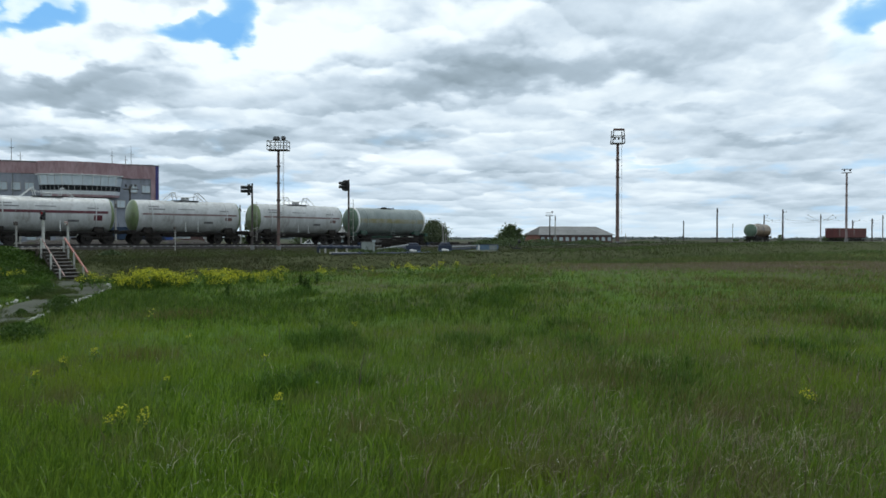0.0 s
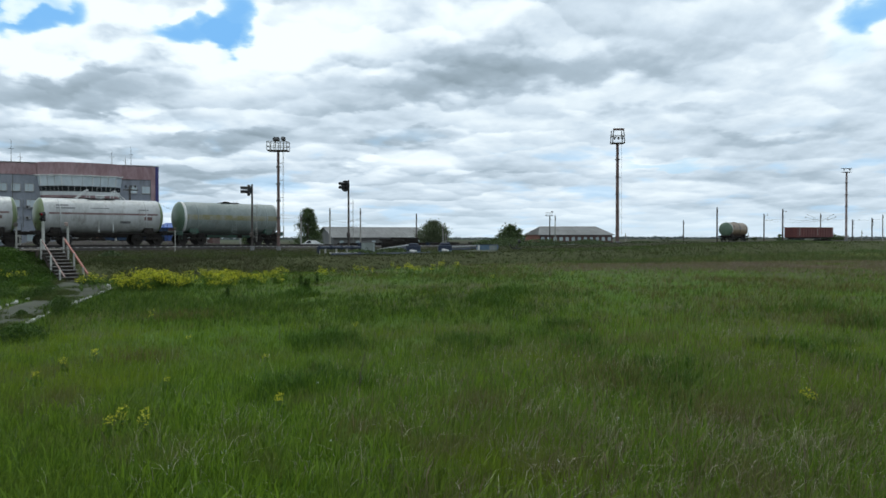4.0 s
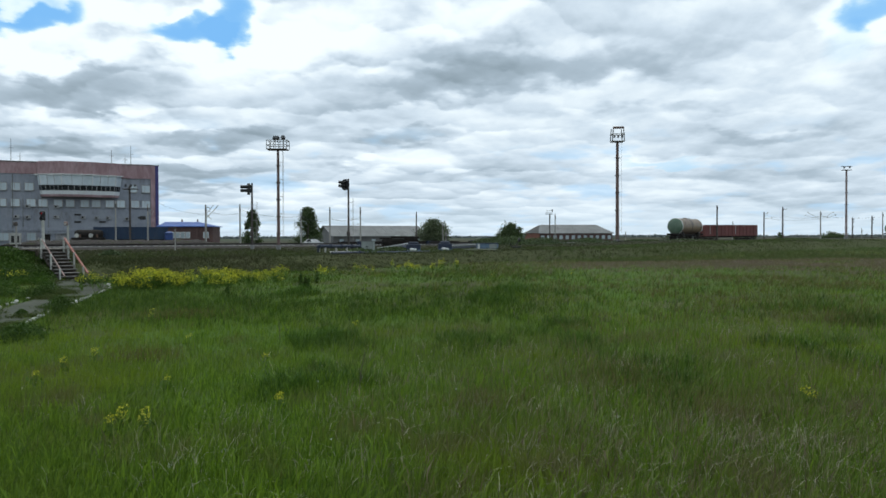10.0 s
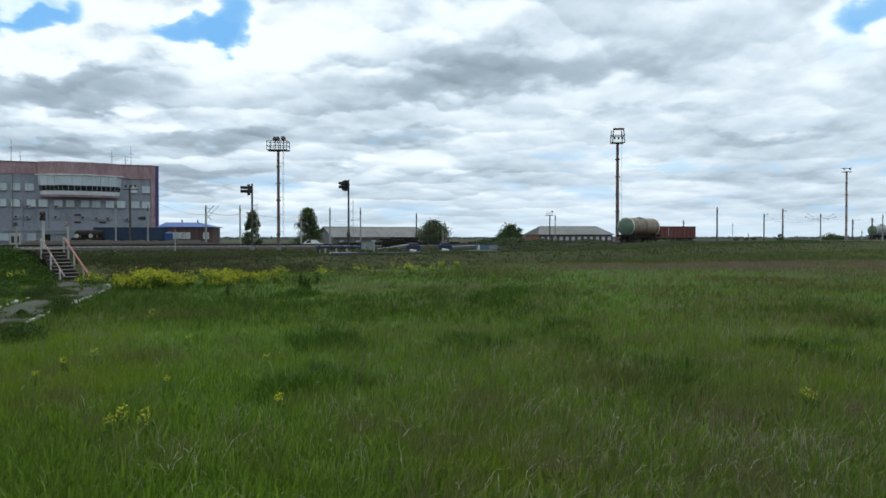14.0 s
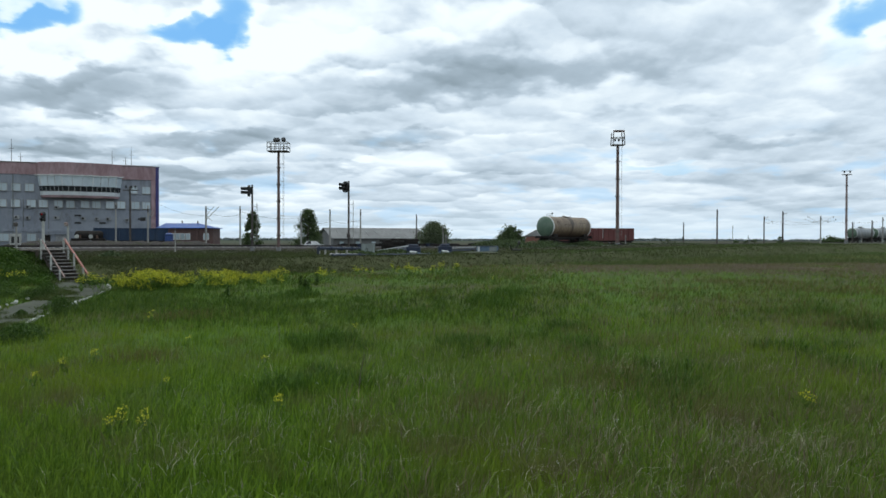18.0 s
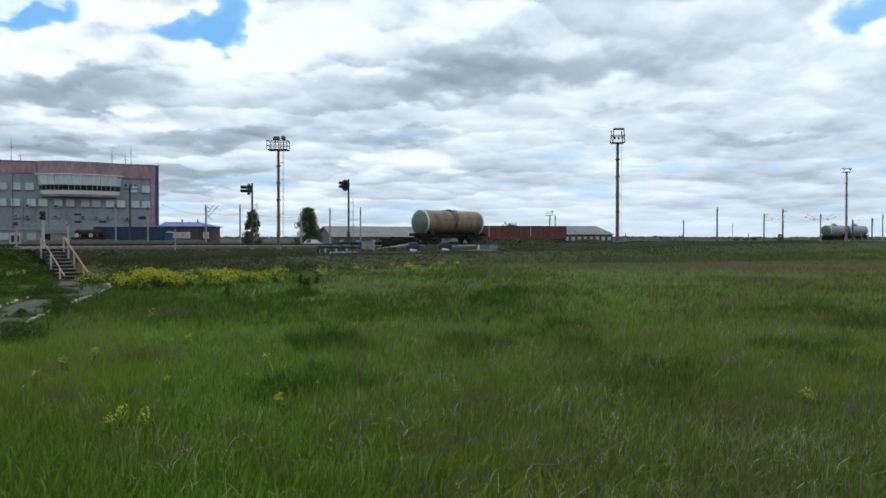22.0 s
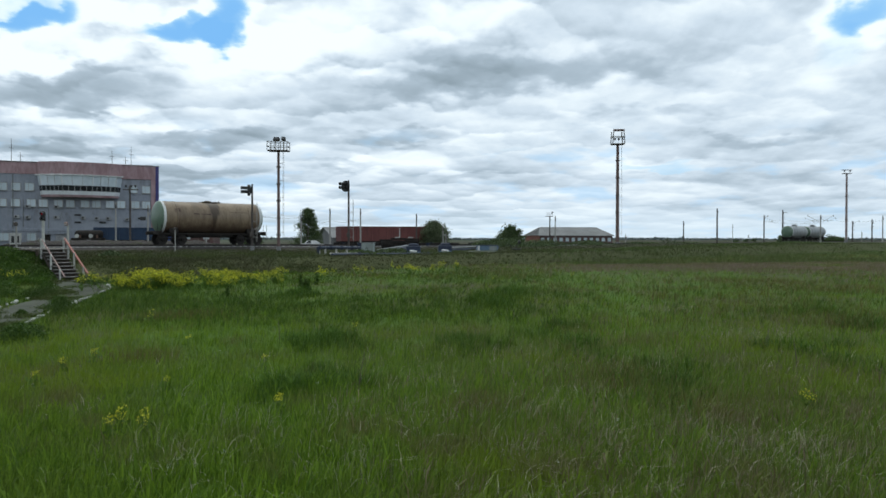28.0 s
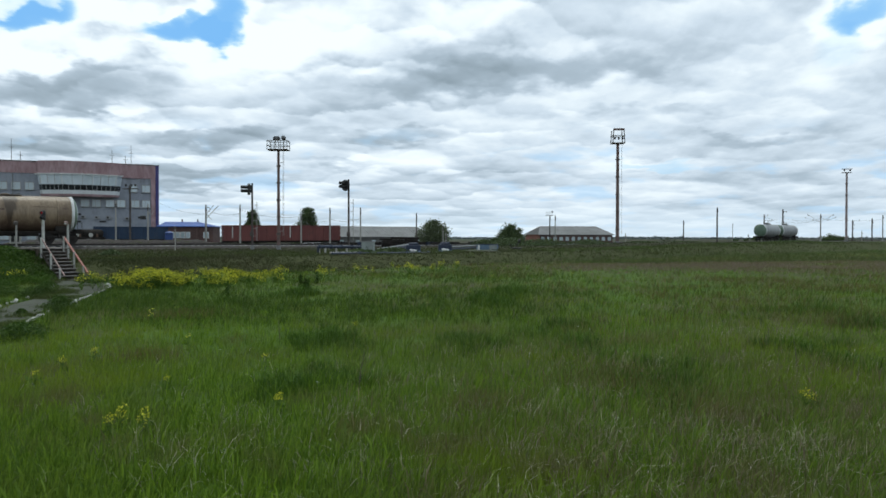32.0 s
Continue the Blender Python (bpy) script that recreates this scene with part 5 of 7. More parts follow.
part("drum", b, M["steel_dark"], w, "dark cylindrical load", smooth=True, m=pose(0, 0, 1.62))
for x in (-1.2, 1.3):
    b = B()
    box(b, (x, 0, 1.3), (0.3, 1.5, 0.6), bevel=0.05)
    part("cradle", b, M["rust"], w)
for x in (-1.62, 0.42):
    b = B()
    rod(b, (x, -1.32, 1.4), (x, -1.38, 1.4), 0.33, seg=16)
    part("disc", b, M["whitewash"], w, "white painted disc")
for sx in (-1, 1):
    bogie(w, sx * 1.5, (-0.7, 0.7))

# long bank of ballast before the parked wagons, with bits of scrap on it
heap = B()
rows = []
for i in range(61):
    f = i / 60
    cx, cy = -60.0 + 27.0 * f, 105.0 + 9.5 * f
    crest = 1.42 + 0.12 * noise.noise((i * 0.35, 0, 3)) - 0.5 * smooth(abs(f - 0.5), 0.36, 0.5)
    row = []
    for k in range(9):
        g = k / 4 - 1
        rise = max(0.0, 1 - g * g) ** 0.8
        x, y = cx - 0.32 * 3.0 * g, cy + 0.95 * 3.0 * g
        lo = land(x, y) - 0.08
        row.append(heap.verts.new((x, y, lo + (crest - lo) * rise * (1 + 0.10 * noise.noise((i * 0.8, k * 0.9, 5))))))
    rows.append(row)
for r0, r1 in zip(rows, rows[1:]):
    for k in range(8):
        heap.faces.new((r0[k], r0[k + 1], r1[k + 1], r1[k]))
bmesh.ops.recalc_face_normals(heap, faces=heap.faces[:])
tagged(part("embankment", heap, M["gravel"], None), "long low bank of grey-brown ballast before the parked wagons", "embankment", kind="structure")
bits = random.Random(31)
for k in range(26):
    f = bits.random()
    x, y = -59.0 + 25.0 * f, 103.2 + 9.3 * f
    b = B()
    box(b, (0, 0, 0.16), (bits.uniform(0.3, 1.4), bits.uniform(0.2, 0.5), bits.uniform(0.15, 0.5)), bits.uniform(-0.5, 0.5), 0.04)
    ob = part("scrap_piece", b, M[bits.choice(("rust", "unit_grey", "steel_dark", "concrete", "brick_dark"))], None, m=pose(x, y, land(x, y) + bits.uniform(0.3, 0.8) * 0.9))
    tagged(ob, "piece of scrap lying on the ballast bank", "scrap", "scrap on the ballast bank")

# white car beyond the shed
def parked_car(x, y, z, turn):
    w = thing("parked_car", pose(x, y, z, 0, 0, turn), "small white car parked beyond the tracks", "car")
    prof = [(-2.05, 0.3), (-2.05, 0.75), (-1.5, 0.85), (-0.9, 1.4), (0.6, 1.42), (1.3, 0.92), (2.0, 0.8), (2.08, 0.3)]
    b = B()
    sides = []
    for yy in (-0.8, 0.8):
        sides.append([b.verts.new((px_, yy * (0.82 if pz > 1 else 1.0), pz)) for px_, pz in prof])
    b.faces.new(sides[0]), b.faces.new(sides[1][::-1])
    for i in range(len(prof)):
        j = (i + 1) % len(prof)
        b.faces.new((sides[0][i], sides[1][i], sides[1][j], sides[0][j]))
    bmesh.ops.recalc_face_normals(b, faces=b.faces[:])
    body = part("body", b, M["white_paint"], w)
    for yy in (-1, 1):
        b = B()
        v = [b.verts.new(p) for p in ((-1.2, yy * 0.79, 0.92), (0.9, yy * 0.79, 0.92), (0.5, yy * 0.67, 1.36), (-0.8, yy * 0.67, 1.36))]
        b.faces.new(v)
        part("side_window", b, M["glass_dark"], body)
    for sx in (-1.25, 1.3):
        for yy in (-0.72, 0.72):
            b = B()
            rod(b, (sx, yy - 0.1, 0.3), (sx, yy + 0.1, 0.3), 0.3, seg=16)
            part("wheel", b, M["black_paint"], w)


parked_car(-23.13, 136, 1.42 - 1.42, 12)


# ---- wooden steps up the bank ----
M["tread_wood"] = plain("tread_wood", (0.15, 0.14, 0.135), (0.25, 0.235, 0.22), 5.0, 0.85, vary=0.3, dirt=(0.07, 0.065, 0.06))


def bank_steps():
    ux, uy = -0.66, 0.751
    turn = math.degrees(math.atan2(uy, ux))
    base = (-14.3, 29.65)
    w = thing("bank_steps", pose(base[0], base[1], -0.1, 0, 0, turn), "weathered wooden steps with worn handrails up the bank", "steps")
    N, rise, run, half = 10, 0.1315, 0.30, 0.43
    tb = B()
    box(tb, (0, 0, 0), (0.17, half * 2, 0.035), bevel=0.008)
    tm = link_mesh("tread", tb, M["tread_wood"])
    for k in range(N):
        share("tread", tm, w, pose(0.12 + k * run, random.uniform(-0.02, 0.02), (k + 1) * rise, 0, random.uniform(-1.5, 1.5), random.uniform(-1, 1)))
    # dark boxes put in for the shade between the open treads
    rb = B()
    box(rb, (0, 0, 0), (0.13, half * 2 - 0.05, 0.16))
    rm = link_mesh("riser", rb, M["under_step_dark"])
    for k in range(N):
        share("riser", rm, w, pose(0.24 + k * run, 0, (k + 1) * rise - 0.09))
    # stringers get the same dark tone, like the soil beneath
    for sy in (-1, 1):
        b = B()
        beam(b, (-0.05, sy * (half - 0.1), -0.06), (N * run + 0.1, sy * (half - 0.1), N * rise - 0.13), 0.18, 0.06)
        part("stringer", b, M["under_step_dark"], w)
    top = N * run
    for x, y0, y1 in ((0.15, -half - 0.02, -half + 0.02), (1.4, -half, -half), (2.85, -half, -half), (0.15, half, half), (1.4, half, half), (2.85, half, half)):
        b = B()
        z = x / run * rise
        beam(b, (x, y0, z - 0.35), (x, y1, z + (0.58 if y0 < 0 else 0.52)), 0.06, 0.06)
        part("post", b, M["whitewash"], w)
    b = B()
    beam(b, (-0.2, -half - 0.05, 0.40), (3.0, -half - 0.05, 0.40 + 3.2 / run * rise), 0.07, 0.05)
    part("handrail", b, M["rail_red"], w, "faded red handrail")
    b = B()
    beam(b, (-0.3, half - 0.05, 0.30), (3.0, half - 0.05, 0.30 + 3.3 / run * rise), 0.05, 0.04)
    part("handrail", b, M["rail_faded"], w, "handrail with its red paint worn off")
    for k in range(7):
        b = B()
        box(b, (top + 0.2 + 0.23 * k, 0.42, N * rise), (0.2, 2.3, 0.05), bevel=0.008)
        part("deck_plank", b, M["wood_pale"], w)
    for x in (top + 0.2, top + 1.5):
        for y in (-0.6, 0.5, 1.45):
            b = B()
            beam(b, (x, y, 0.3), (x, y, N * rise - 0.02), 0.1, 0.1)
            part("deck_leg", b, M["wood_dark"], w)


bank_steps()


# ---- small posts and boxes on the bank by the steps ----
def marker_post(x, y, top, label, mat="whitewash", r=0.06):
    z = land(x, y)
    w = thing("marker_post", pose(x, y, z), label, "post", "marker posts")
    b = B()
    rod(b, (0, 0, -0.1), (0, 0, top - z), r, r, 8)
    part("shaft", b, M[mat], w)
    return w, top - z


w, h = marker_post(-18.57, 38, 2.33, "white post with a small reddish lamp head")
# small lamp head on the post: a reddish box with a white mark
b = B()
box(b, (-0.06, -0.07, h + 0.06), (0.2, 0.14, 0.2), bevel=0.05)
head_box = part("sign_board", b, M["rail_faded"], w)
b = B()
box(b, (-0.06, -0.15, h + 0.03), (0.1, 0.012, 0.06))
part("sign_mark", b, M["whitewash"], head_box)
for px_x, top in ((-23.35, 2.46), (-21.64, 2.48)):
    w, h = marker_post(px_x, 42 if px_x < -22 else 62, top, "short grey post with a lamp fitting beside the track", "pole_grey", 0.05)
    b = B()
    box(b, (0, -0.06, h), (0.2, 0.16, 0.22), bevel=0.04)
    part("lamp_fitting", b, M["pole_dark"], w)
for x, d, s in ((-19.17, 38, 0.30), (-24.59, 45, 0.34), (-22.27, 40, 0.22)):
    w = thing("switch_box", pose(x, d, land(x, d), 0, 0, 15), "small white metal box on the ground by the track", "box", "switch boxes")
    b = B()
    box(b, (0, 0, s * 0.5), (s, s * 0.8, s), bevel=0.03)
    part("body", b, M["white_paint"], w)
    b = B()
    box(b, (0, 0, s * 1.03), (s * 1.1, s * 0.9, 0.04), bevel=0.01)
    part("lid", b, M["white_paint"], w)
x, d = -39.02, 70
w = thing("notice_board", pose(x, d, land(x, d), 0, 0, 10), "white board with dark panels on two legs", "board")
b = B()
box(b, (0, 0, 1.0), (0.95, 0.05, 1.0), bevel=0.01)
part("panel", b, M["whitewash"], w)
for o in (-0.2, 0.2):
    b = B()
    box(b, (o, -0.035, 0.95), (0.26, 0.02, 0.6))
    part("dark_panel", b, M["black_paint"], w)
for o in (-0.4, 0.4):
    b = B()
    rod(b, (o, 0.04, -0.1), (o, 0.04, 1.4), 0.03, seg=6)
    part("leg", b, M["pole_grey"], w)


# ---- wagon retarders and their kit ----
def retarder(s0, s1):
    w = thing("wagon_retarder", pose(0, 0, 0), "heavy dark steel wagon retarder along both rails", "retarder", "wagon retarders")
    for off in (-1.15, -0.5, 0.5, 1.15):
        b = B()
        s = s0
        while s < s1:
            p, q = on_line(LINE_A, heading_a, s), on_line(LINE_A, heading_a, min(s1, s + 3.2))
            a = [Vector((e[0] - math.sin(e[2]) * off, e[1] + math.cos(e[2]) * off, RAIL_A + 0.05)) for e in (p, q)]
            beam(b, a[0], a[1], 0.2, 0.24)
            s += 3.4
        part("brake_beam", b, M["steel_dark"], w)
    s = s0 + 1
    while s < s1:
        x, y, a = on_line(LINE_A, heading_a, s)
        for off in (-1.5, 1.5):
            b = B()
            rod(b, (x - math.sin(a) * off, y + math.cos(a) * off, RAIL_A - 0.15), (x - math.sin(a) * off, y + math.cos(a) * off, RAIL_A + 0.22), 0.2, seg=12)
            part("brake_cylinder", b, M["blue_paint"], w, "blue brake cylinder")
        s += 3.4


retarder(-63, -46)
retarder(-42, -27)


def pipe_run(pts, r, mat, label):
    w = thing("pipeline", pose(0, 0, 0), label, "pipe", "air pipes")
    for p, q in zip(pts, pts[1:]):
        b = B()
        rod(b, p, q, r, seg=12)
        part("pipe_length", b, M[mat], w)
        b = B()
        dv = (Vector(q) - Vector(p)).normalized() * 0.06
        rod(b, Vector(q) - dv, Vector(q) + dv, r * 1.5, seg=12)
        part("flange", b, M[mat], w)
        m = (Vector(p) + Vector(q)) / 2
        g = land(m.x, m.y) - 0.1
        if m.z - g > 0.15:
            b = B()
            beam(b, (m.x, m.y, g), (m.x, m.y, m.z - r * 0.6), 0.12, 0.12)
            part("support", b, M["concrete"], w)
    return w


def between(p, q, n):
    return [tuple(a + (c - a) * k / n for a, c in zip(p, q)) for k in range(n + 1)]


pipe_run(between((-6.64, 46, 0.72), (5.88, 66, 0.47), 9), 0.09, "pipe_blue", "long dark blue air pipe on low supports")
pipe_run([(-8.30, 51, 0.62), (-8.26, 51, 1.06)] + between((-8.19, 51, 1.09), (-5.83, 55, 1.02), 4), 0.10, "pipe_blue",
         "dark blue air pipe bent down into the ground")

x, d = -5.17, 53
w = thing("relay_cabinet", pose(x, d, land(x, d) - 0.05, 0, 0, -14), "pale grey metal cabinet beside the pipes", "cabinet")
b = B()
box(b, (0, 0, 0.45), (0.82, 0.5, 0.72), bevel=0.02)
part("body", b, M["tank_grey"], w)
for o in (-0.2, 0.2):
    b = B()
    box(b, (o, -0.26, 0.45), (0.36, 0.025, 0.62), bevel=0.008)
    door = part("door", b, M["tank_grey"], w)
    b = B()
    box(b, (o * 0.25, -0.285, 0.45), (0.03, 0.03, 0.1))
    part("handle", b, M["steel_dark"], door)
b = B()
box(b, (0, 0, 0.83), (0.92, 0.6, 0.05), bevel=0.015)
part("lid", b, M["slate_grey"], w)
b = B()
box(b, (0, 0, 0.04), (0.9, 0.56, 0.14), bevel=0.02)
part("plinth", b, M["concrete"], w)


def drive_unit(x, y, turn):
    w = thing("drive_unit", pose(x, y, land(x, y) - 0.04, 0, 0, turn), "blue compressor housing with a small white tank in front", "compressor", "retarder drives")
    b = B()
    box(b, (0, 0, 0.30), (1.05, 0.8, 0.55), bevel=0.05)
    part("housing", b, M["blue_paint"], w)
    b = B()
    box(b, (0, 0, 0.66), (0.8, 0.7, 0.2), bevel=0.06, taper=0.8)
    part("cover", b, M["blue_paint"], w)
    for o in (-0.02,):
        b = B()
        lathe(b, [(-0.3, 0.0), (-0.26, 0.08), (-0.18, 0.1), (0.18, 0.1), (0.26, 0.08), (0.3, 0)], 16)
        part("tank", b, M["white_paint"], w, "small white tank", smooth=True, m=pose(o, -0.48, 0.16, 0, 8, 6))
    b = B()
    rod(b, (-0.5, -0.45, 0.1), (0.5, -0.45, 0.1), 0.05, seg=8)
    part("pipe", b, M["blue_pale"], w)


drive_unit(-2.20, 57, 5)
drive_unit(0.15, 60, 5)
x, d = 3.79, 66
w = thing("tool_chest", pose(x, d, land(x, d) - 0.05, 0, 0, 8), "pale blue chest with a lighter end panel", "chest")
b = B()
box(b, (0, 0, 0.27), (1.75, 0.7, 0.46), bevel=0.02)
part("body", b, M["blue_pale"], w)
b = B()
box(b, (0.45, -0.36, 0.28), (0.62, 0.03, 0.38))
part("panel", b, M["tank_grey"], w)
b = B()
box(b, (-0.8, -0.36, 0.28), (0.18, 0.03, 0.48))
part("post", b, M["white_paint"], w)
b = B()
box(b, (0, 0, 0.53), (1.85, 0.8, 0.06), bevel=0.015)
part("lid", b, M["blue_paint"], w)

for p, q, wd in (((-5.13, 60, 0.80), (-3.11, 74, 1.13), 0.22), ((0.58, 66, 0.95), (5.66, 80, 1.04), 0.2)):
    w = thing("steel_ramp", pose(0, 0, 0), "long pale steel ramp leading up to the rails", "ramp", "steel ramps")
    b = B()
    beam(b, p, q, 0.06, wd * 0.5)
    part("plate", b, M["unit_grey"], w)
    for f in (0.02, 0.5, 0.98):
        m = Vector(p).lerp(Vector(q), f)
        b = B()
        beam(b, (m.x, m.y, land(m.x, m.y) - 0.1), m, 0.14, 0.14)
        part("leg", b, M["rust"], w)
    b = B()
    v = Vector((0.0, 0.03, -0.24))
    beam(b, Vector(p) + v, Vector(q) + v, 0.38, 0.24)
    part("girder", b, M["pipe_blue"], w)

# stack of dark brake parts beyond
x, d = -4.59, 80
w = thing("parts_stack", pose(x, d, land(x, d) - 0.05, 0, 0, 12), "dark stack of rusty brake parts with white rags", "scrap")
rng = random.Random(4)
for k in range(16):
    b = B()
    box(b, (rng.uniform(-1.6, 1.6), rng.uniform(-0.5, 0.5), rng.uniform(0.4, 1.15)), (rng.uniform(0.6, 1.8), 0.3, rng.uniform(0.12, 0.3)), rng.uniform(-0.3, 0.3), 0.03)
    part("brake_part", b, M["steel_dark"], w)
b = B()
box(b, (0, 0, 0.45), (3.6, 0.9, 0.9), bevel=0.08)
part("pallet", b, M["steel_dark"], w)
for o in (-0.2, 1.2):
    b = B()
    box(b, (o, -0.3, 1.25), (0.5, 0.4, 0.1), bevel=0.04)
    part("rag", b, M["whitewash"], w, "white rag")
# fallen slabs
for k in range(5):
    x, d = -6.96 + k * 0.36, 50 + 0.12 * k
    b = B()
    box(b, (0, 0, 0.05), (0.42, 0.3, 0.12), bevel=0.02)
    tagged(part("concrete_slab", b, M["concrete"], None, m=pose(x, d - 1.5, land(x, d - 1.5) + 0.02, 3 - k, 4, 10 * k)), "broken grey concrete slab lying in the grass", "slab", "broken slabs")
# point lever
x, d = 6.70, 70
w = thing("point_lever", pose(x, d, land(x, d) - 0.05), "black point lever with a round weight", "lever")
b = B()
box(b, (0, 0, 0.12), (0.8, 0.4, 0.24), bevel=0.03)
part("base", b, M["black_paint"], w)
b = B()
rod(b, (-0.1, 0, 0.2), (0.25, 0, 0.8), 0.04, seg=8)
part("lever", b, M["black_paint"], w)
b = B()
lathe(b, [(-0.1, 0), (-0.1, 0.18), (0.1, 0.18), (0.1, 0)], 14)
part("weight", b, M["black_paint"], w, m=pose(0.25, 0, 0.82))
b = B()
rod(b, (-0.4, 0.1, 0.1), (-0.55, 0.1, 0.55), 0.05, seg=8)
part("stop", b, M["steel_dark"], w)


# ---- footpath edged with whitewashed stones ----
EDGE_NEAR = [(-6.6, 9.5), (-7.71, 13.36), (-8.68, 16.63), (-10.18, 21.80), (-11.05, 25.53), (-12.6, 28.6)]
EDGE_FAR = [(-8.2, 9.5), (-9.3, 13.3), (-10.2, 16.6), (-11.75, 21.8), (-12.9, 25.5), (-14.9, 29.0)]


def poly_at(poly, f):
    t = f * (len(poly) - 1)
    i = min(len(poly) - 2, int(t))
    u = t - i
    return poly[i][0] + (poly[i + 1][0] - poly[i][0]) * u, poly[i][1] + (poly[i + 1][1] - poly[i][1]) * u


b = B()
rows = []
for i in range(61):
    p, q = poly_at(EDGE_NEAR, i / 60), poly_at(EDGE_FAR, i / 60)
    row = []
    for k in range(9):
        f = k / 8 + (noise.noise((i * 0.3, k * 2.0, 5)) * 0.05)
        x, y = p[0] + (q[0] - p[0]) * f, p[1] + (q[1] - p[1]) * f
        row.append(b.verts.new((x, y, land(x, y) + 0.035 - (0.05 if k in (0, 8) else 0))))
    rows.append(row)
for r0, r1 in zip(rows, rows[1:]):
    for k in range(8):
        b.faces.new((r0[k], r0[k + 1], r1[k + 1], r1[k]))
bmesh.ops.recalc_face_normals(b, faces=b.faces[:])
tagged(part("footpath", b, M["path_dirt"], None, smooth=True), "trodden grey earth footpath with tufts of grass", "path", kind="structure")

stone_meshes = []
for k in range(4):
    b = B()
    box(b, (0, 0, 0), (1, 0.55, 0.5), bevel=0.14)
    for v in b.verts:
        v.co *= 1 + 0.16 * noise.noise(v.co * 3 + Vector((k * 7, 0, 0)))
    stone_meshes.append(link_mesh("edging_stone", b, M["whitewash"]))
rng = random.Random(11)


def stones(edge, n, f0, f1, skip):
    for k in range(n):
        if rng.random() < skip + 0.5 * noise.noise((k * 0.35, n, 0)):
            continue
        f = f0 + (f1 - f0) * (k + rng.uniform(-0.2, 0.2)) / n
        (x, y), (x2, y2) = poly_at(edge, f), poly_at(edge, min(1, f + 0.01))
        s = rng.choice((rng.uniform(0.07, 0.13), rng.uniform(0.13, 0.21)))
        ob = new("edging_stone", stone_meshes[k % 4])
        ob.matrix_basis = pose(x, y, land(x, y) + 0.06, rng.uniform(-8, 8), rng.uniform(-8, 8), math.degrees(math.atan2(y2 - y, x2 - x)) + rng.uniform(-15, 15)) @ Matrix.Diagonal((s * rng.uniform(0.9, 1.4), s * rng.uniform(0.7, 1.1), s * rng.uniform(0.55, 0.95), 1))
        tagged(ob, "whitewashed stone edging the footpath", "stone", "path edging stones")


stones(EDGE_NEAR, 84, 0.08, 0.93, 0.34)
stones(EDGE_FAR, 40, 0.2, 0.85, 0.35)


# ---- plants ----
def leaf_mat(name, a, b, c, big=0.25, trans=0.25, gloss=0.12, fresh=None, mottle=None):
    n = Nodes(name)
    g = n.add("ShaderNodeNewGeometry")
    r = g.outputs["Random Per Island"]
    col = n.mix(n.ramp(r, 0.0, 1.0), a, b)
    patch = n.ramp(n.noise(g.outputs["Position"], big, 5.0, 0.65), 0.38, 0.66)
    col = n.mix(n.math("MULTIPLY", patch, 0.7), col, c)
    if fresh:
        young = n.ramp(n.noise(g.outputs["Position"], big * 2.2, 5.0), 0.5, 0.64)
        col = n.mix(n.math("MULTIPLY", young, 0.6), col, fresh)
    if mottle:
        spot = n.ramp(n.noise(g.outputs["Position"], 1.1, 5.0, 0.6), 0.5, 0.68)
        col = n.mix(n.math("MULTIPLY", spot, 0.66), col, mottle)
    d = n.add("ShaderNodeBsdfPrincipled", {"Base Color": col, "Roughness": 0.5, "Specular IOR Level": gloss})
    t = n.add("ShaderNodeBsdfTranslucent", {"Color": col})
    m = n.add("ShaderNodeMixShader", {0: trans, 1: d.outputs[0], 2: t.outputs[0]})
    n.nt.links.new(m.outputs[0], n.out.inputs["Surface"])
    return n.mat


M["leaf"] = leaf_mat("leaf", (0.05, 0.078, 0.03), (0.125, 0.165, 0.068), (0.062, 0.088, 0.04), 0.6)
M["leaf_pale"] = leaf_mat("leaf_pale", (0.085, 0.108, 0.058), (0.17, 0.20, 0.115), (0.075, 0.095, 0.05), 0.6)
M["leaf_lush"] = leaf_mat("leaf_lush", (0.06, 0.12, 0.018), (0.13, 0.21, 0.04), (0.07, 0.11, 0.025), 0.9)
# distance haze of the skyline is put into this blue-grey leaf colour
M["hazed_leaf"] = leaf_mat("hazed_leaf", (0.12, 0.145, 0.145), (0.16, 0.185, 0.18), (0.13, 0.15, 0.15), 0.02)
M["grass_green"] = leaf_mat("grass_green", (0.060, 0.124, 0.010), (0.205, 0.318, 0.028), (0.118, 0.165, 0.030), 0.13, 0.42, 0.2, (0.195, 0.258, 0.022), (0.145, 0.126, 0.058))
M["grass_dry"] = leaf_mat("grass_dry", (0.115, 0.098, 0.048), (0.25, 0.215, 0.105), (0.14, 0.115, 0.06), 0.3, 0.2, 0.3)
M["grass_bank"] = leaf_mat("grass_bank", (0.03, 0.045, 0.013), (0.075, 0.088, 0.03), (0.07, 0.06, 0.038), 0.3)

RNG = np.random.default_rng(3)


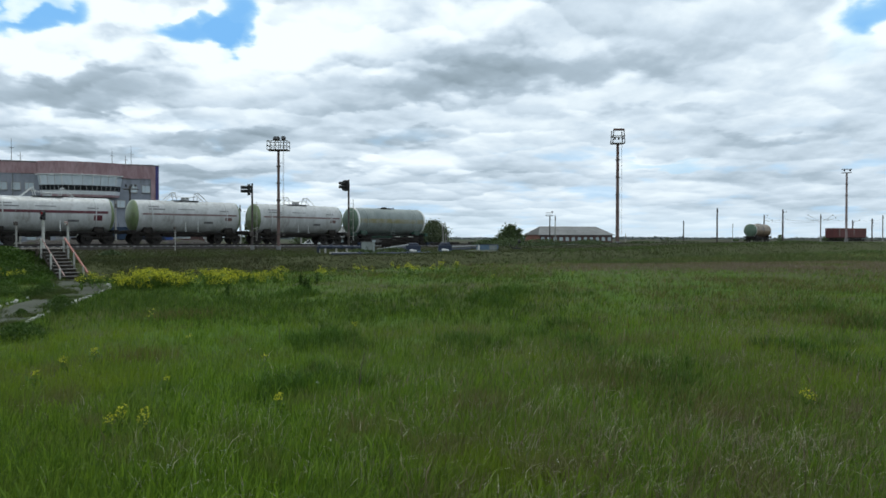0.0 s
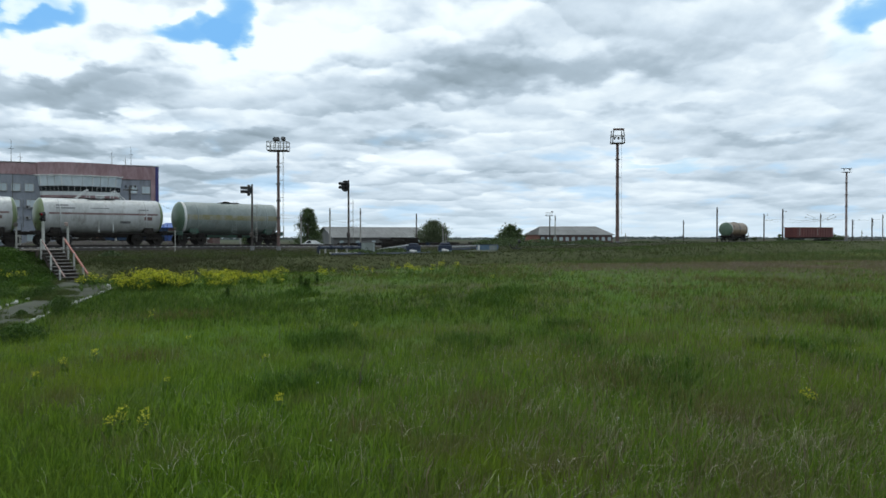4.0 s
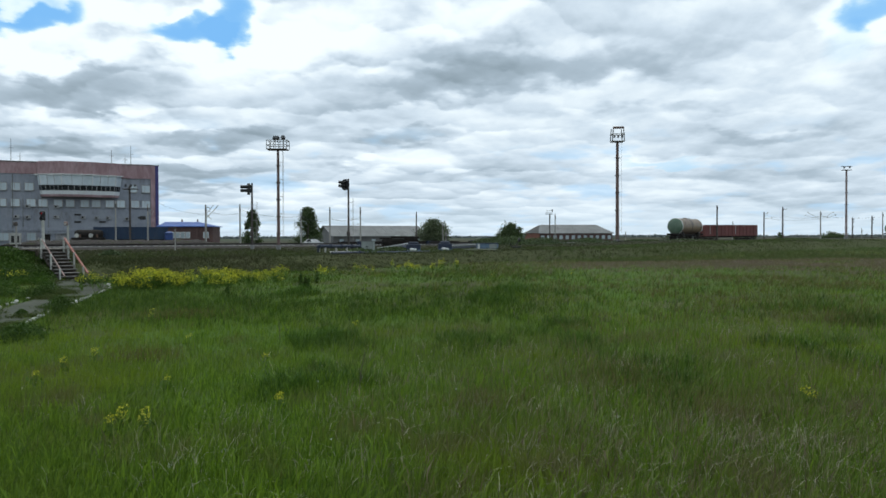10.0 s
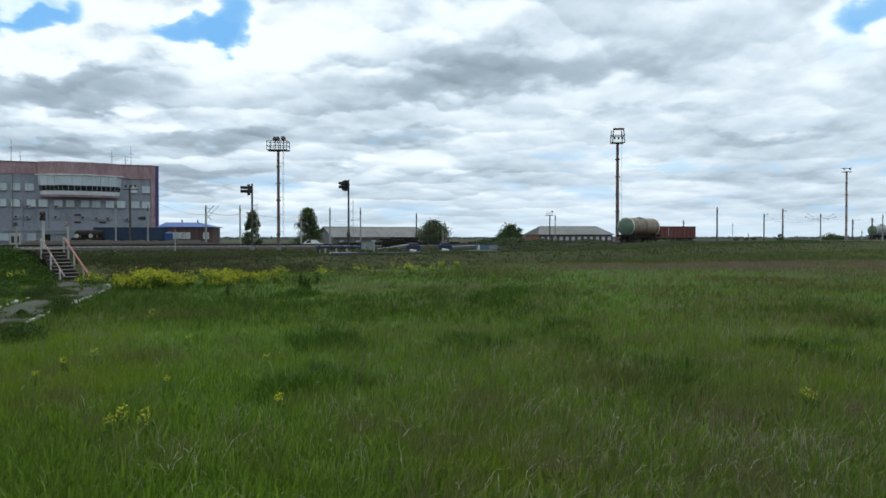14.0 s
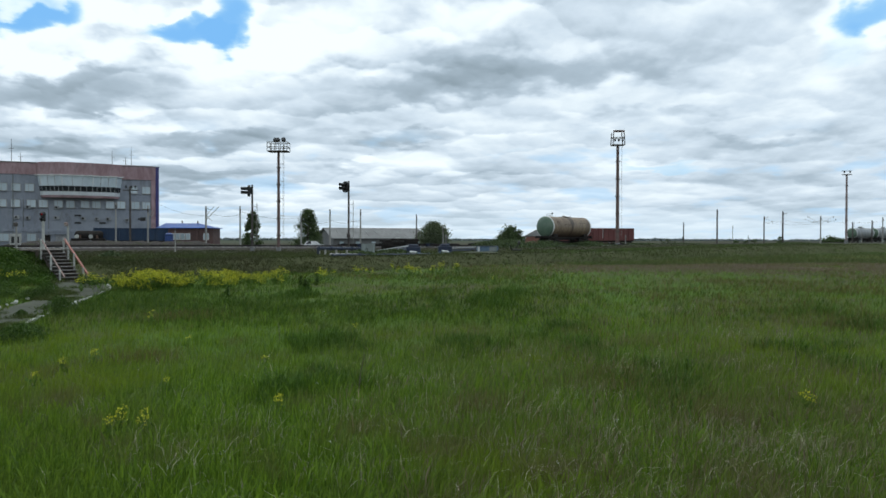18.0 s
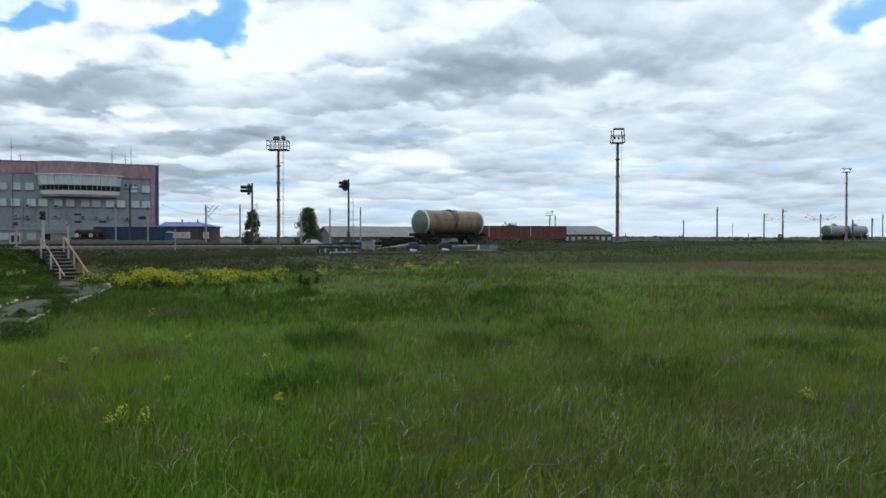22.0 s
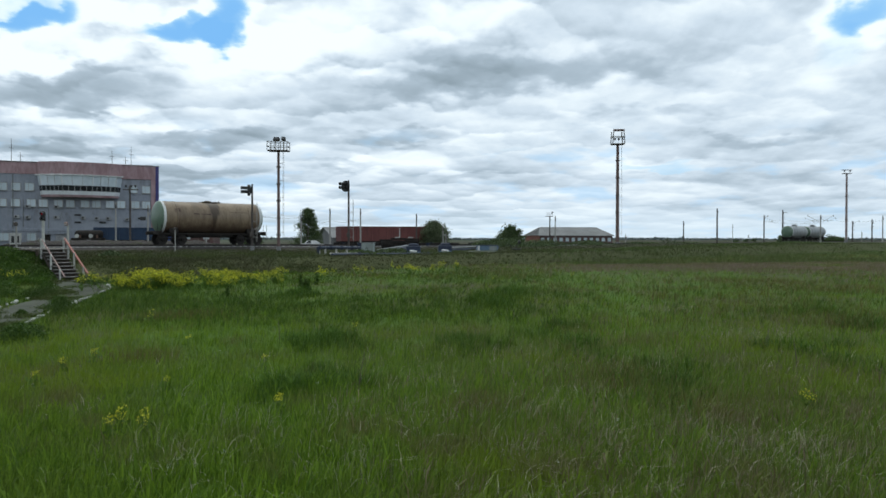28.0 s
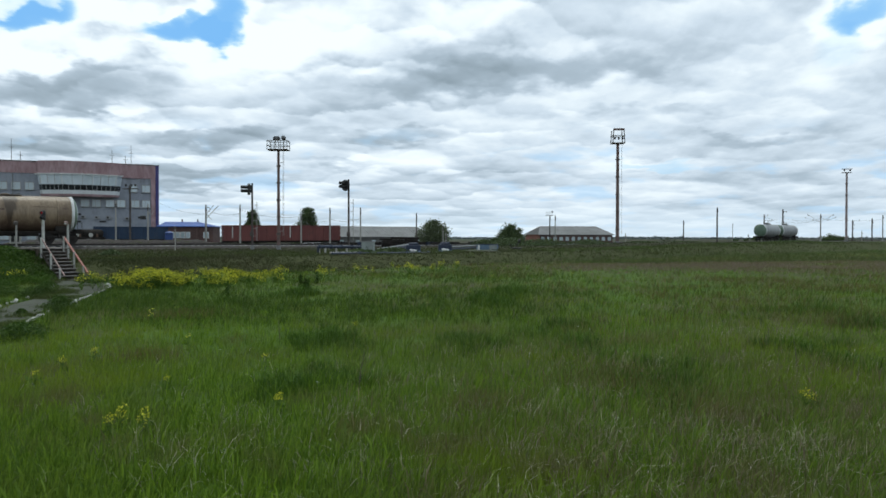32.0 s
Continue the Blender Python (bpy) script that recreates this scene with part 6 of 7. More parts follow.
def quad_mesh(name, centers, size, flat=0.0, stretch=1.6):
    """One small kite-shaped leaf for each centre, each turned its own way."""
    n = len(centers)
    a = RNG.normal(size=(n, 3))
    a[:, 2] *= 1 - flat
    a /= np.linalg.norm(a, axis=1)[:, None]
    h = RNG.normal(size=(n, 3))
    bvec = np.cross(a, h)
    bvec /= np.linalg.norm(bvec, axis=1)[:, None]
    s = (size * RNG.uniform(0.6, 1.4, n))[:, None]
    v = np.empty((n, 4, 3))
    v[:, 0], v[:, 2] = centers - a * s * stretch / 2, centers + a * s * stretch / 2
    v[:, 1], v[:, 3] = centers - bvec * s / 2, centers + bvec * s / 2
    return fill_mesh(name, v.reshape(-1, 3), np.arange(n * 4).reshape(-1, 4))


def fill_mesh(name, v, quads):
    me = bpy.data.meshes.new(name)
    me.vertices.add(len(v))
    me.vertices.foreach_set("co", np.asarray(v, dtype=np.float32).ravel())
    k = quads.shape[1]
    me.loops.add(quads.size)
    me.loops.foreach_set("vertex_index", quads.astype(np.int32).ravel())
    me.polygons.add(len(quads))
    me.polygons.foreach_set("loop_start", (np.arange(len(quads)) * k).astype(np.int32))
    me.update(calc_edges=True)
    return me


def crown_points(h0, h1, radius, clumps, per, shape):
    """Leaves gathered in clumps with gaps between them."""
    out = []
    for _ in range(clumps):
        f = RNG.uniform(0, 1)
        a = RNG.uniform(0, 2 * math.pi)
        if shape == "cone":
            rr = radius * (1 - f) ** 0.8 * (0.55 + 0.55 * RNG.random()) + 0.12
        else:
            rr = radius * math.sqrt(max(0.05, 1 - (2 * f - 0.9) ** 2)) * (RNG.random() ** 0.45) * RNG.uniform(0.75, 1.15)
        c = np.array([math.cos(a) * rr, math.sin(a) * rr, h0 + (h1 - h0) * f])
        spread_ = radius * (0.17 if shape == "cone" else 0.22) * RNG.uniform(0.6, 1.3)
        out.append(c + np.clip(RNG.normal(size=(per, 3)), -1.9, 1.9) * spread_ * np.array([1, 1, 0.75]))
    return np.concatenate(out)


def tree(x, y, h, radius, shape, mat, label, low=0.12, clumps=70, per=40, leaf=0.16):
    z = land(x, y) - 0.1
    w = thing("tree", pose(x, y, z), label, "tree", "trees of the yard")
    b = B()
    rod(b, (0, 0, 0), (0.05, 0, h * 0.45), 0.14 * h / 7 + 0.03, 0.08 * h / 7 + 0.02, 8)
    rod(b, (0.05, 0, h * 0.45), (0, 0.05, h * 0.9), 0.08 * h / 7 + 0.02, 0.02, 6)
    part("trunk", b, M["bark"], w)
    for k in range(9):
        a = k * 2.4
        f = 0.2 + 0.07 * k
        rr = radius * (1 - 0.5 * f) * 0.75
        b = B()
        rod(b, (0, 0, h * f), (math.cos(a) * rr, math.sin(a) * rr, h * f + rr * 0.5), 0.04, 0.012, 5)
        part("limb", b, M["bark"], w)
    me = quad_mesh("crown", crown_points(h * low, h * 0.97, radius, clumps, per, shape), leaf)
    me.materials.append(M[mat])
    c = new("crown", me)
    c.parent = w
    return w


tree(-33.50, 135, 7.2, 1.690, "cone", "leaf", "narrow dark green tree beyond the tracks", 0.0, 90, 80, 0.17)
tree(-26.40, 150, 7.9, 2.982, "cone", "leaf", "pointed dark green tree beside the warehouse", 0.06, 85, 90, 0.18)
tree(-25.80, 152, 5.302, 1.767, "round", "leaf", "bushy dark green tree beside the warehouse", 0.15, 50, 40, 0.17)
tree(-1.69, 135, 4.871, 2.784, "round", "leaf_pale", "broad grey-green willow with an open crown", 0.02, 120, 90, 0.17)
tree(13.14, 150, 4.418, 2.430, "round", "leaf", "small bushy tree beside the brick barn", 0.0, 100, 80, 0.18)
tree(14.60, 148, 3.976, 1.215, "cone", "leaf", "thin young tree beside the brick barn", 0.1, 30, 36, 0.15)
tree(10.52, 152, 2.209, 1.436, "round", "leaf", "low bush beside the track", 0.05, 30, 36, 0.16)
tree(8.16, 156, 1.436, 1.767, "round", "leaf", "low bush beside the track", 0.05, 26, 36, 0.16)
for k, (x, h) in enumerate(((44.40, 1.3), (45.54, 1.7), (46.45, 1.9), (47.67, 1.4))):
    tree(x, 155 + k, h, 0.5, "cone", "leaf_pale", "thin leafy sapling on the bank", 0.1, 9, 20, 0.12)
tree(83.39, 190, 2.099, 0.700, "round", "leaf", "dark bush at the foot of a pole", 0.0, 16, 30, 0.2)
tree(113.66, 225, 1.491, 2.485, "round", "leaf", "dark green bush along the yard", 0.0, 40, 40, 0.22)
tree(118.03, 228, 1.160, 1.823, "round", "leaf", "dark green bush along the yard", 0.0, 30, 40, 0.22)
for k, px_x in enumerate((91.72, 95.08, 97.20)):
    tree(px_x, 240, 0.9 + 0.3 * (k == 2), 0.8, "round", "leaf", "small dark bush on the skyline", 0.0, 12, 26, 0.2)

# wooded skyline, its leaves coloured pale to stand for distance haze
pts = []
for _ in range(900):
    x = RNG.uniform(-420, 900)
    d = RNG.uniform(900, 1100)
    top = 0.7 + 2.4 * (0.5 + 0.5 * noise.noise((x * 0.006, 0, 9))) + RNG.uniform(-0.5, 1.2)
    pts.append(np.array([x, d, 0]) + RNG.normal(size=(26, 3)) * np.array([9, 3, 0]) + np.array([0, 0, 1]) * RNG.uniform(-0.5, top, (26, 1)))
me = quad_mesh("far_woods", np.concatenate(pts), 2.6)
me.materials.append(M["hazed_leaf"])
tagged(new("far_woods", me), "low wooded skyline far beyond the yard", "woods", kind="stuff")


# ---- meadow grass ----
def blades(name, xy, h, wdt, mat, label, lean=0.35, wind=(0.12, -0.03), tufted=0.75):
    """Bent three-sided blades, one a point; h and wdt are arrays."""
    n = len(xy)
    a = RNG.uniform(0, 2 * math.pi, n)
    side = np.stack([np.cos(a), np.sin(a), np.zeros(n)], 1) * (wdt / 2)[:, None]
    # blades stand in tufts and fan out from their middles
    k = 9
    off = RNG.normal(size=(n, 2))
    near = np.repeat(xy[::k], k, axis=0)[:n]
    xy = np.where((RNG.random(n) < tufted)[:, None], near + off * (0.028 + 0.0016 * near[:, 1:2]), xy)
    z = np.array([land(x, y) for x, y in xy])
    ln = off * lean * 0.8 + RNG.normal(size=(n, 2)) * lean * 0.5 + np.array(wind)
    base = np.stack([xy[:, 0], xy[:, 1], z - 0.02], 1)
    mid = base + np.stack([ln[:, 0] * h * 0.3, ln[:, 1] * h * 0.3, h * 0.58], 1)
    tip = base + np.stack([ln[:, 0] * h, ln[:, 1] * h, h * (1 - 0.25 * np.minimum(1, np.abs(ln).sum(1)))], 1)
    v = np.stack([base - side, base + side, mid + side * 0.75, mid - side * 0.75, tip], 1)
    i = np.arange(n)[:, None] * 5
    q = np.concatenate([i + np.array([[0, 1, 2]]), i + np.array([[0, 2, 3]]), i + np.array([[3, 2, 4]])], 0)
    me = fill_mesh(name, v.reshape(-1, 3), q)
    me.materials.append(M[mat])
    return tagged(new(name, me), label, "grass", kind="stuff")


def path_circles():
    out = []
    for i in range(25):
        p, q = poly_at(EDGE_NEAR, i / 24), poly_at(EDGE_FAR, i / 24)
        out.append(((p[0] + q[0]) / 2, (p[1] + q[1]) / 2, (math.dist(p, q) * 0.46) ** 2))
    return out


PATH_CIRCLES = path_circles()


def on_path(x, y):
    if x > -6.2 or y < 8 or y > 30.5:
        return False
    for cx, cy, r2 in PATH_CIRCLES:
        if (x - cx) ** 2 + (y - cy) ** 2 < r2:
            return True
    return False


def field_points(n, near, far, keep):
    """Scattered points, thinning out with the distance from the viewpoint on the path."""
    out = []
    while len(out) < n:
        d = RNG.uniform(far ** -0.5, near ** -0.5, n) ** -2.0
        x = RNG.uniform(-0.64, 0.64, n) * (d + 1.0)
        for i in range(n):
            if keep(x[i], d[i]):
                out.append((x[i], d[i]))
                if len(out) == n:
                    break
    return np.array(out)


def lush(x, y):
    return noise.noise((x * 0.16 + 3, y * 0.10, 1.0)) + 0.5 * noise.noise((x * 0.6, y * 0.35, 7.0))


def dryness(x, y):
    return 0.9 * noise.noise((x * 0.22, y * 0.10, 4.0)) + 0.5 * noise.noise((x * 0.9, y * 0.5, 2.0)) + 0.9 * x / y - 0.06


def in_field(x, y):
    return beyond(x, y) < 0.8 and not (x < -6 and on_path(x, y))


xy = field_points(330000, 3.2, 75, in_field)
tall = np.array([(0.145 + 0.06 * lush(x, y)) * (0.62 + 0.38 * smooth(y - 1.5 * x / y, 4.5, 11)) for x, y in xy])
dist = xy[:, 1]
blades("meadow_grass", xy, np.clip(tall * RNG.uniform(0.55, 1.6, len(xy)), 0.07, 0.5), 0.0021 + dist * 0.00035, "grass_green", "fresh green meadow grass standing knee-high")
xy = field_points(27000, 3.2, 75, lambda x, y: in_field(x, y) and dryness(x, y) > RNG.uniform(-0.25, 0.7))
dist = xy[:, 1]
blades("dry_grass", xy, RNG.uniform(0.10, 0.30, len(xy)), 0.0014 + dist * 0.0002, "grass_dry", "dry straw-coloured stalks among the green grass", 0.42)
M["seed_heads"] = leaf_mat("seed_heads", (0.10, 0.088, 0.028), (0.19, 0.16, 0.06), (0.12, 0.105, 0.04), 0.2)
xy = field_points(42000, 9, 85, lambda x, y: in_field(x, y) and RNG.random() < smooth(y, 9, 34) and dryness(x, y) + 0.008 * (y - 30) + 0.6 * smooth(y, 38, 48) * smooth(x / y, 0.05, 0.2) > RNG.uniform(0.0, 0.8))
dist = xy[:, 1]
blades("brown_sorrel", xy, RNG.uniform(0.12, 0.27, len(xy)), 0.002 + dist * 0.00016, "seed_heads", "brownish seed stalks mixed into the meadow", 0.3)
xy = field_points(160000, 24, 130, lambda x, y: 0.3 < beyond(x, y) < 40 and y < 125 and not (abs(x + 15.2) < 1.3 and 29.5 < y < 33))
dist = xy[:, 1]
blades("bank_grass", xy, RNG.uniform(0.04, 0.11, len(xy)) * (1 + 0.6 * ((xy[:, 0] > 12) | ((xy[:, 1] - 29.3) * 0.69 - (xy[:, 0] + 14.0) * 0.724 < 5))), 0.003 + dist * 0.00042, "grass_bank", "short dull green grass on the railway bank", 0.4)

slope = []
while len(slope) < 18000:
    x, y = RNG.uniform(-16.4, -3), RNG.uniform(27.5, 40)
    run, side = (x + 14.3) * -0.66 + (y - 29.65) * 0.751, (x + 14.3) * 0.751 + (y - 29.65) * 0.66
    if -0.2 < beyond(x, y) < 5.5 and not (-0.4 < run < 5.0 and side < 0.62) and side > -0.8 and noise.noise((x * 0.5, y * 0.5, 51)) > RNG.uniform(-0.6, 0.4):
        slope.append((x, y))
slope = np.array(slope)
blades("slope_grass", slope, RNG.uniform(0.05, 0.15, len(slope)), np.full(len(slope), 0.013), "grass_bank", "tussocky dull green grass on the slope beside the steps", 0.4)

# a reddish stand of flowering stalks across the far meadow, and rank growth between it and the bank
M["red_stalks"] = leaf_mat("red_stalks", (0.16, 0.118, 0.092), (0.30, 0.232, 0.182), (0.20, 0.16, 0.115), 0.2)
M["crest_green"] = leaf_mat("crest_green", (0.045, 0.072, 0.016), (0.105, 0.14, 0.036), (0.075, 0.085, 0.03), 0.3)
band = []
while len(band) < 34000:
    x, y = RNG.uniform(2, 40), 44 + RNG.normal() * 4.5
    if x / y < 0.72 and in_field(x, y) and RNG.random() < smooth(x / y, 0.02, 0.3) and noise.noise((x * 0.25, y * 0.25, 12)) > RNG.uniform(-0.5, 0.3):
        band.append((x, y))
band = np.array(band)
blades("sorrel_stand", band, RNG.uniform(0.10, 0.26, len(band)), 0.003 + band[:, 1] * 0.0002, "red_stalks", "reddish-brown sorrel stalks standing across the far meadow", 0.3)
M["rank_green"] = leaf_mat("rank_green", (0.05, 0.078, 0.02), (0.12, 0.165, 0.048), (0.085, 0.10, 0.04), 0.2)
rank = []
while len(rank) < 30000:
    y = RNG.uniform(50, 130)
    x = RNG.uniform(-0.02, 0.62) * y
    if beyond(x, y) < 6 + 0.25 * max(0, x) and RNG.random() < 90 / y - 0.5 and noise.noise((x * 0.12, y * 0.06, 3)) > RNG.uniform(-0.5, 0.4):
        rank.append((x, y))
rank = np.array(rank)
blades("rank_grass", rank, RNG.uniform(0.12, 0.34, len(rank)), 0.004 + rank[:, 1] * 0.0004, "rank_green", "rank dark green grass below the railway bank", 0.35)

crest = []
while len(crest) < 30000:
    y = RNG.uniform(34, 95)
    x = RNG.uniform(-0.56, 0.16) * y
    q = beyond(x, y)
    if 6.0 < q < 21 and RNG.random() < 60 / y - 0.2 and noise.noise((x * 0.3, y * 0.3, 21)) > RNG.uniform(-0.4, 0.5) and not (abs(x + 15.6) < 2.2 and y < 34):
        crest.append((x, y))
crest = np.array(crest)
blades("crest_grass", crest, RNG.uniform(0.05, 0.15, len(crest)), 0.004 + crest[:, 1] * 0.0003, "crest_green", "short fresh grass along the crest of the bank", 0.4)
worn = []
while len(worn) < 20000:
    y = RNG.uniform(12, 29)
    x = RNG.uniform(-0.62, -0.38) * y
    if on_path(x, y) and noise.noise((x * 0.8, y * 0.8, 31)) > RNG.uniform(-0.05, 0.45):
        worn.append((x, y))
worn = np.array(worn)
blades("path_grass", worn, RNG.uniform(0.09, 0.19, len(worn)), np.full(len(worn), 0.008), "crest_green", "short trodden grass growing over the footpath", 0.5)

# darker herbs through the middle of the meadow
herbs = []
while len(herbs) < 42000:
    y = 1 / RNG.uniform(1 / 48.0, 1 / 13.0)
    x = RNG.uniform(-0.6, 0.6) * y
    if in_field(x, y) and RNG.random() < smooth(y, 13, 20) * (1 - 0.85 * smooth(x / y, -0.05, 0.25)) and noise.noise((x * 0.2, y * 0.1, 41)) + 0.5 * noise.noise((x * 0.9, y * 0.5, 43)) > RNG.uniform(-0.6, 0.5):
        herbs.append((x, y))
herbs = np.array(herbs)
M["herb"] = leaf_mat("herb", (0.028, 0.062, 0.008), (0.085, 0.155, 0.02), (0.06, 0.095, 0.018), 0.3)
blades("meadow_herbs", herbs, RNG.uniform(0.10, 0.24, len(herbs)), 0.003 + herbs[:, 1] * 0.00042, "herb", "darker green herbs mixed through the meadow grass", 0.4)


# ---- weeds, shrubs and flowers ----
M["weed"] = leaf_mat("weed", (0.03, 0.072, 0.008), (0.11, 0.195, 0.024), (0.055, 0.10, 0.018), 0.9)


M["leaf_mound"] = leaf_mat("leaf_mound", (0.03, 0.068, 0.010), (0.085, 0.145, 0.026), (0.05, 0.075, 0.02), 0.9)


def herb_cloud(name, spots, mat, label, leaf, per, spread_h, cat="weeds"):
    pts = []
    for x, y, r, h in spots:
        n = int(per * r)
        p = RNG.normal(size=(n, 3)) * np.array([r * 0.4, r * 0.4, 0])
        f = np.exp(-(p[:, 0] ** 2 + p[:, 1] ** 2) / (r * r))
        zz = np.array([land(x + a, y + b_) for a, b_ in p[:, :2]])
        p = p + np.array([x, y, 0])
        p[:, 2] = zz + RNG.uniform(0, 1, n) ** spread_h * h * f
        pts.append(p)
    me = quad_mesh(name, np.concatenate(pts), leaf)
    me.materials.append(M[mat])
    return tagged(new(name, me), label, cat, kind="stuff")


herb_cloud("bank_shrubs", [(-16.35, 28.5, 1.5, 0.35), (-16.16, 29.5, 1.3, 0.3), (-17.78, 31, 1.8, 0.4), (-17.65, 32, 1.3, 0.3), (-15.88, 30.2, 0.7, 0.3), (-16.78, 28, 2.0, 0.45)],
           "leaf_mound", "dense green shrubs and nettles covering the bank", 0.045, 3800, 0.6, "shrubs")
mound = []
for x, y, r in ((-16.35, 28.5, 1.3), (-16.16, 29.5, 1.0), (-17.78, 31, 1.5), (-17.65, 32, 1.2), (-16.78, 28, 1.6), (-18.6, 30.5, 1.4), (-14.9, 27.6, 0.8)):
    mound.append(np.array([x, y]) + RNG.normal(size=(int(4200 * r), 2)) * r * 0.45)
mound = np.concatenate(mound)
mound = mound[[not on_path(x, y) and not (x > -15.9 + 0.9 * (29.9 - y) and y > 29.2) for x, y in mound]]
blades("mound_grass", mound, RNG.uniform(0.10, 0.34, len(mound)), np.full(len(mound), 0.012), "weed", "long green grass hanging over the mound", 0.55, (0.1, -0.2), 0.6)
herb_cloud("path_weeds", [(-8.95, 17.9, 0.42, 0.42), (-9.3, 18.6, 0.3, 0.3), (-8.5, 16.9, 0.2, 0.22), (-11.8, 22.0, 0.4, 0.35), (-12.0, 23.1, 0.42, 0.35), (-12.8, 22.4, 0.6, 0.5), (-9.3, 16.9, 0.16, 0.18),
                           (-7.2, 13.1, 0.5, 0.26), (-12.9, 25.0, 0.4, 0.3), (-12.34, 27.07, 0.3, 0.5), (-6.9, 12.4, 0.5, 0.3), (-13.3, 28.2, 0.25, 0.4)],
           "leaf_mound", "low broad-leaved weeds along the footpath", 0.022, 4200, 0.8)
WEED_SPOTS = [(-1.69, 11.81, 0.8), (-2.05, 11.62, 0.5), (1.40, 19.87, 0.8), (0.47, 11.33, 0.7), (-1.60, 8.21, 0.5), (-1.29, 8.37, 0.5), (2.00, 12.60, 1.0),
              (2.05, 7.40, 0.5), (2.50, 8.37, 0.6), (-3.98, 22.92, 0.4), (-4.55, 23.40, 0.5), (8.16, 15.69, 1.0), (2.04, 22.92, 0.7), (5.12, 10.29, 0.9)]
pts = []
for x, y, r in WEED_SPOTS:
    for _ in range(6):
        c = np.array([x, y]) + RNG.normal(size=2) * r * np.array([0.34, 1.1])
        pts.append(c + RNG.normal(size=(int(200 * r), 2)) * r * RNG.uniform(0.12, 0.34) * np.array([1.0, 1.3]))
pts = np.concatenate(pts)
pts = pts[[in_field(x, y) for x, y in pts]]
blades("lush_tufts", pts, RNG.uniform(0.12, 0.32, len(pts)), 0.004 + pts[:, 1] * 0.0005, "weed", "darker lush tufts standing out of the meadow", 0.5, (0.05, 0), 0.4)
# straw left from last year, lying over in tufts, and dull purple stalks
M["straw"] = leaf_mat("straw", (0.16, 0.14, 0.085), (0.62, 0.56, 0.43), (0.22, 0.18, 0.12), 2.5, 0.15, 0.4)
STRAW = [(1.16, 5.50, 0.22), (1.14, 5.93, 0.25), (0.43, 5.50, 0.2), (2.49, 5.50, 0.35), (-0.52, 4.89, 0.3), (0.17, 6.44, 0.35), (0.71, 6.63, 0.4), (1.96, 6.09, 0.35), (1.21, 7.28, 0.4),
         (-1.44, 6.44, 0.5), (-0.90, 6.63, 0.3), (-2.04, 5.50, 0.5), (2.05, 5.50, 0.3), (-0.39, 8.37, 0.6), (0.58, 10.29, 0.8), (2.10, 9.04, 0.5), (2.38, 5.00, 0.3), (5.24, 17.54, 0.5), (5.07, 12.60, 0.9)]
pts = np.concatenate([np.array([x, y]) + RNG.normal(size=(int(120 * r) + 44, 2)) * r * np.array([0.6, 0.5]) for x, y, r in STRAW])
blades("straw_tufts", pts, RNG.uniform(0.14, 0.34, len(pts)), 0.0022 + pts[:, 1] * 0.0001, "straw", "pale straw tufts bent over in the green grass", 0.55, (0.35, -0.1), 0.3)
loose = []
while len(loose) < 2600:
    y = 1 / RNG.uniform(1 / 11.0, 1 / 3.2)
    x = RNG.uniform(-0.62, 0.62) * y
    if 0.3 + 0.55 * x / y + 0.9 * noise.noise((x * 0.9, y * 0.9, 14)) > RNG.uniform(0, 1):
        loose.append((x, y))
loose = np.array(loose)
M["bleached_straw"] = leaf_mat("bleached_straw", (0.24, 0.21, 0.14), (0.70, 0.64, 0.50), (0.3, 0.26, 0.18), 0.9, 0.15, 0.3)
blades("loose_straw", loose, RNG.uniform(0.10, 0.25, len(loose)), np.full(len(loose), 0.0046), "bleached_straw", "bleached broken straws scattered through the grass", 0.8, (0.2, -0.1), 0.3)
STALKS = [(1.94, 8.07, 0.5), (2.26, 7.05, 0.4), (1.89, 8.69, 0.4), (0.43, 6.84, 0.45), (7.73, 14.67, 0.8), (2.26, 6.44, 0.3), (-5.56, 16.26, 1.0), (-4.05, 10.29, 0.4)]
pts = np.concatenate([np.array([x, y]) + RNG.normal(size=(int(900 * r), 2)) * r * np.array([0.6, 0.5]) for x, y, r in STALKS])
blades("dull_stalks", pts, RNG.uniform(0.12, 0.34, len(pts)), 0.0022 + pts[:, 1] * 0.0002, "seed_heads", "dull purple-brown stalks in loose patches", 0.3, (0.05, 0), 0.3)
herb_cloud("bank_bushes", [(-19.08, 44, 0.6, 0.35), (8.91, 100, 4.0, 1.2), (13.61, 105, 4.5, 1.0), (5.48, 98, 2.5, 0.9), (21.68, 115, 4.0, 0.8), (-3.71, 57, 1.5, 0.35), (-5.30, 49.5, 1.2, 0.3),
                            (68.04, 150, 5.0, 0.3), (42.89, 140, 5.0, 0.3), (33.12, 130, 4.0, 0.35)],
           "leaf", "rough green growth on the railway bank", 0.12, 420, 0.9)


M["rape_petal"] = leaf_mat("rape_petal", (0.26, 0.30, 0.025), (0.78, 0.74, 0.06), (0.48, 0.48, 0.035), 1.6, 0.3)


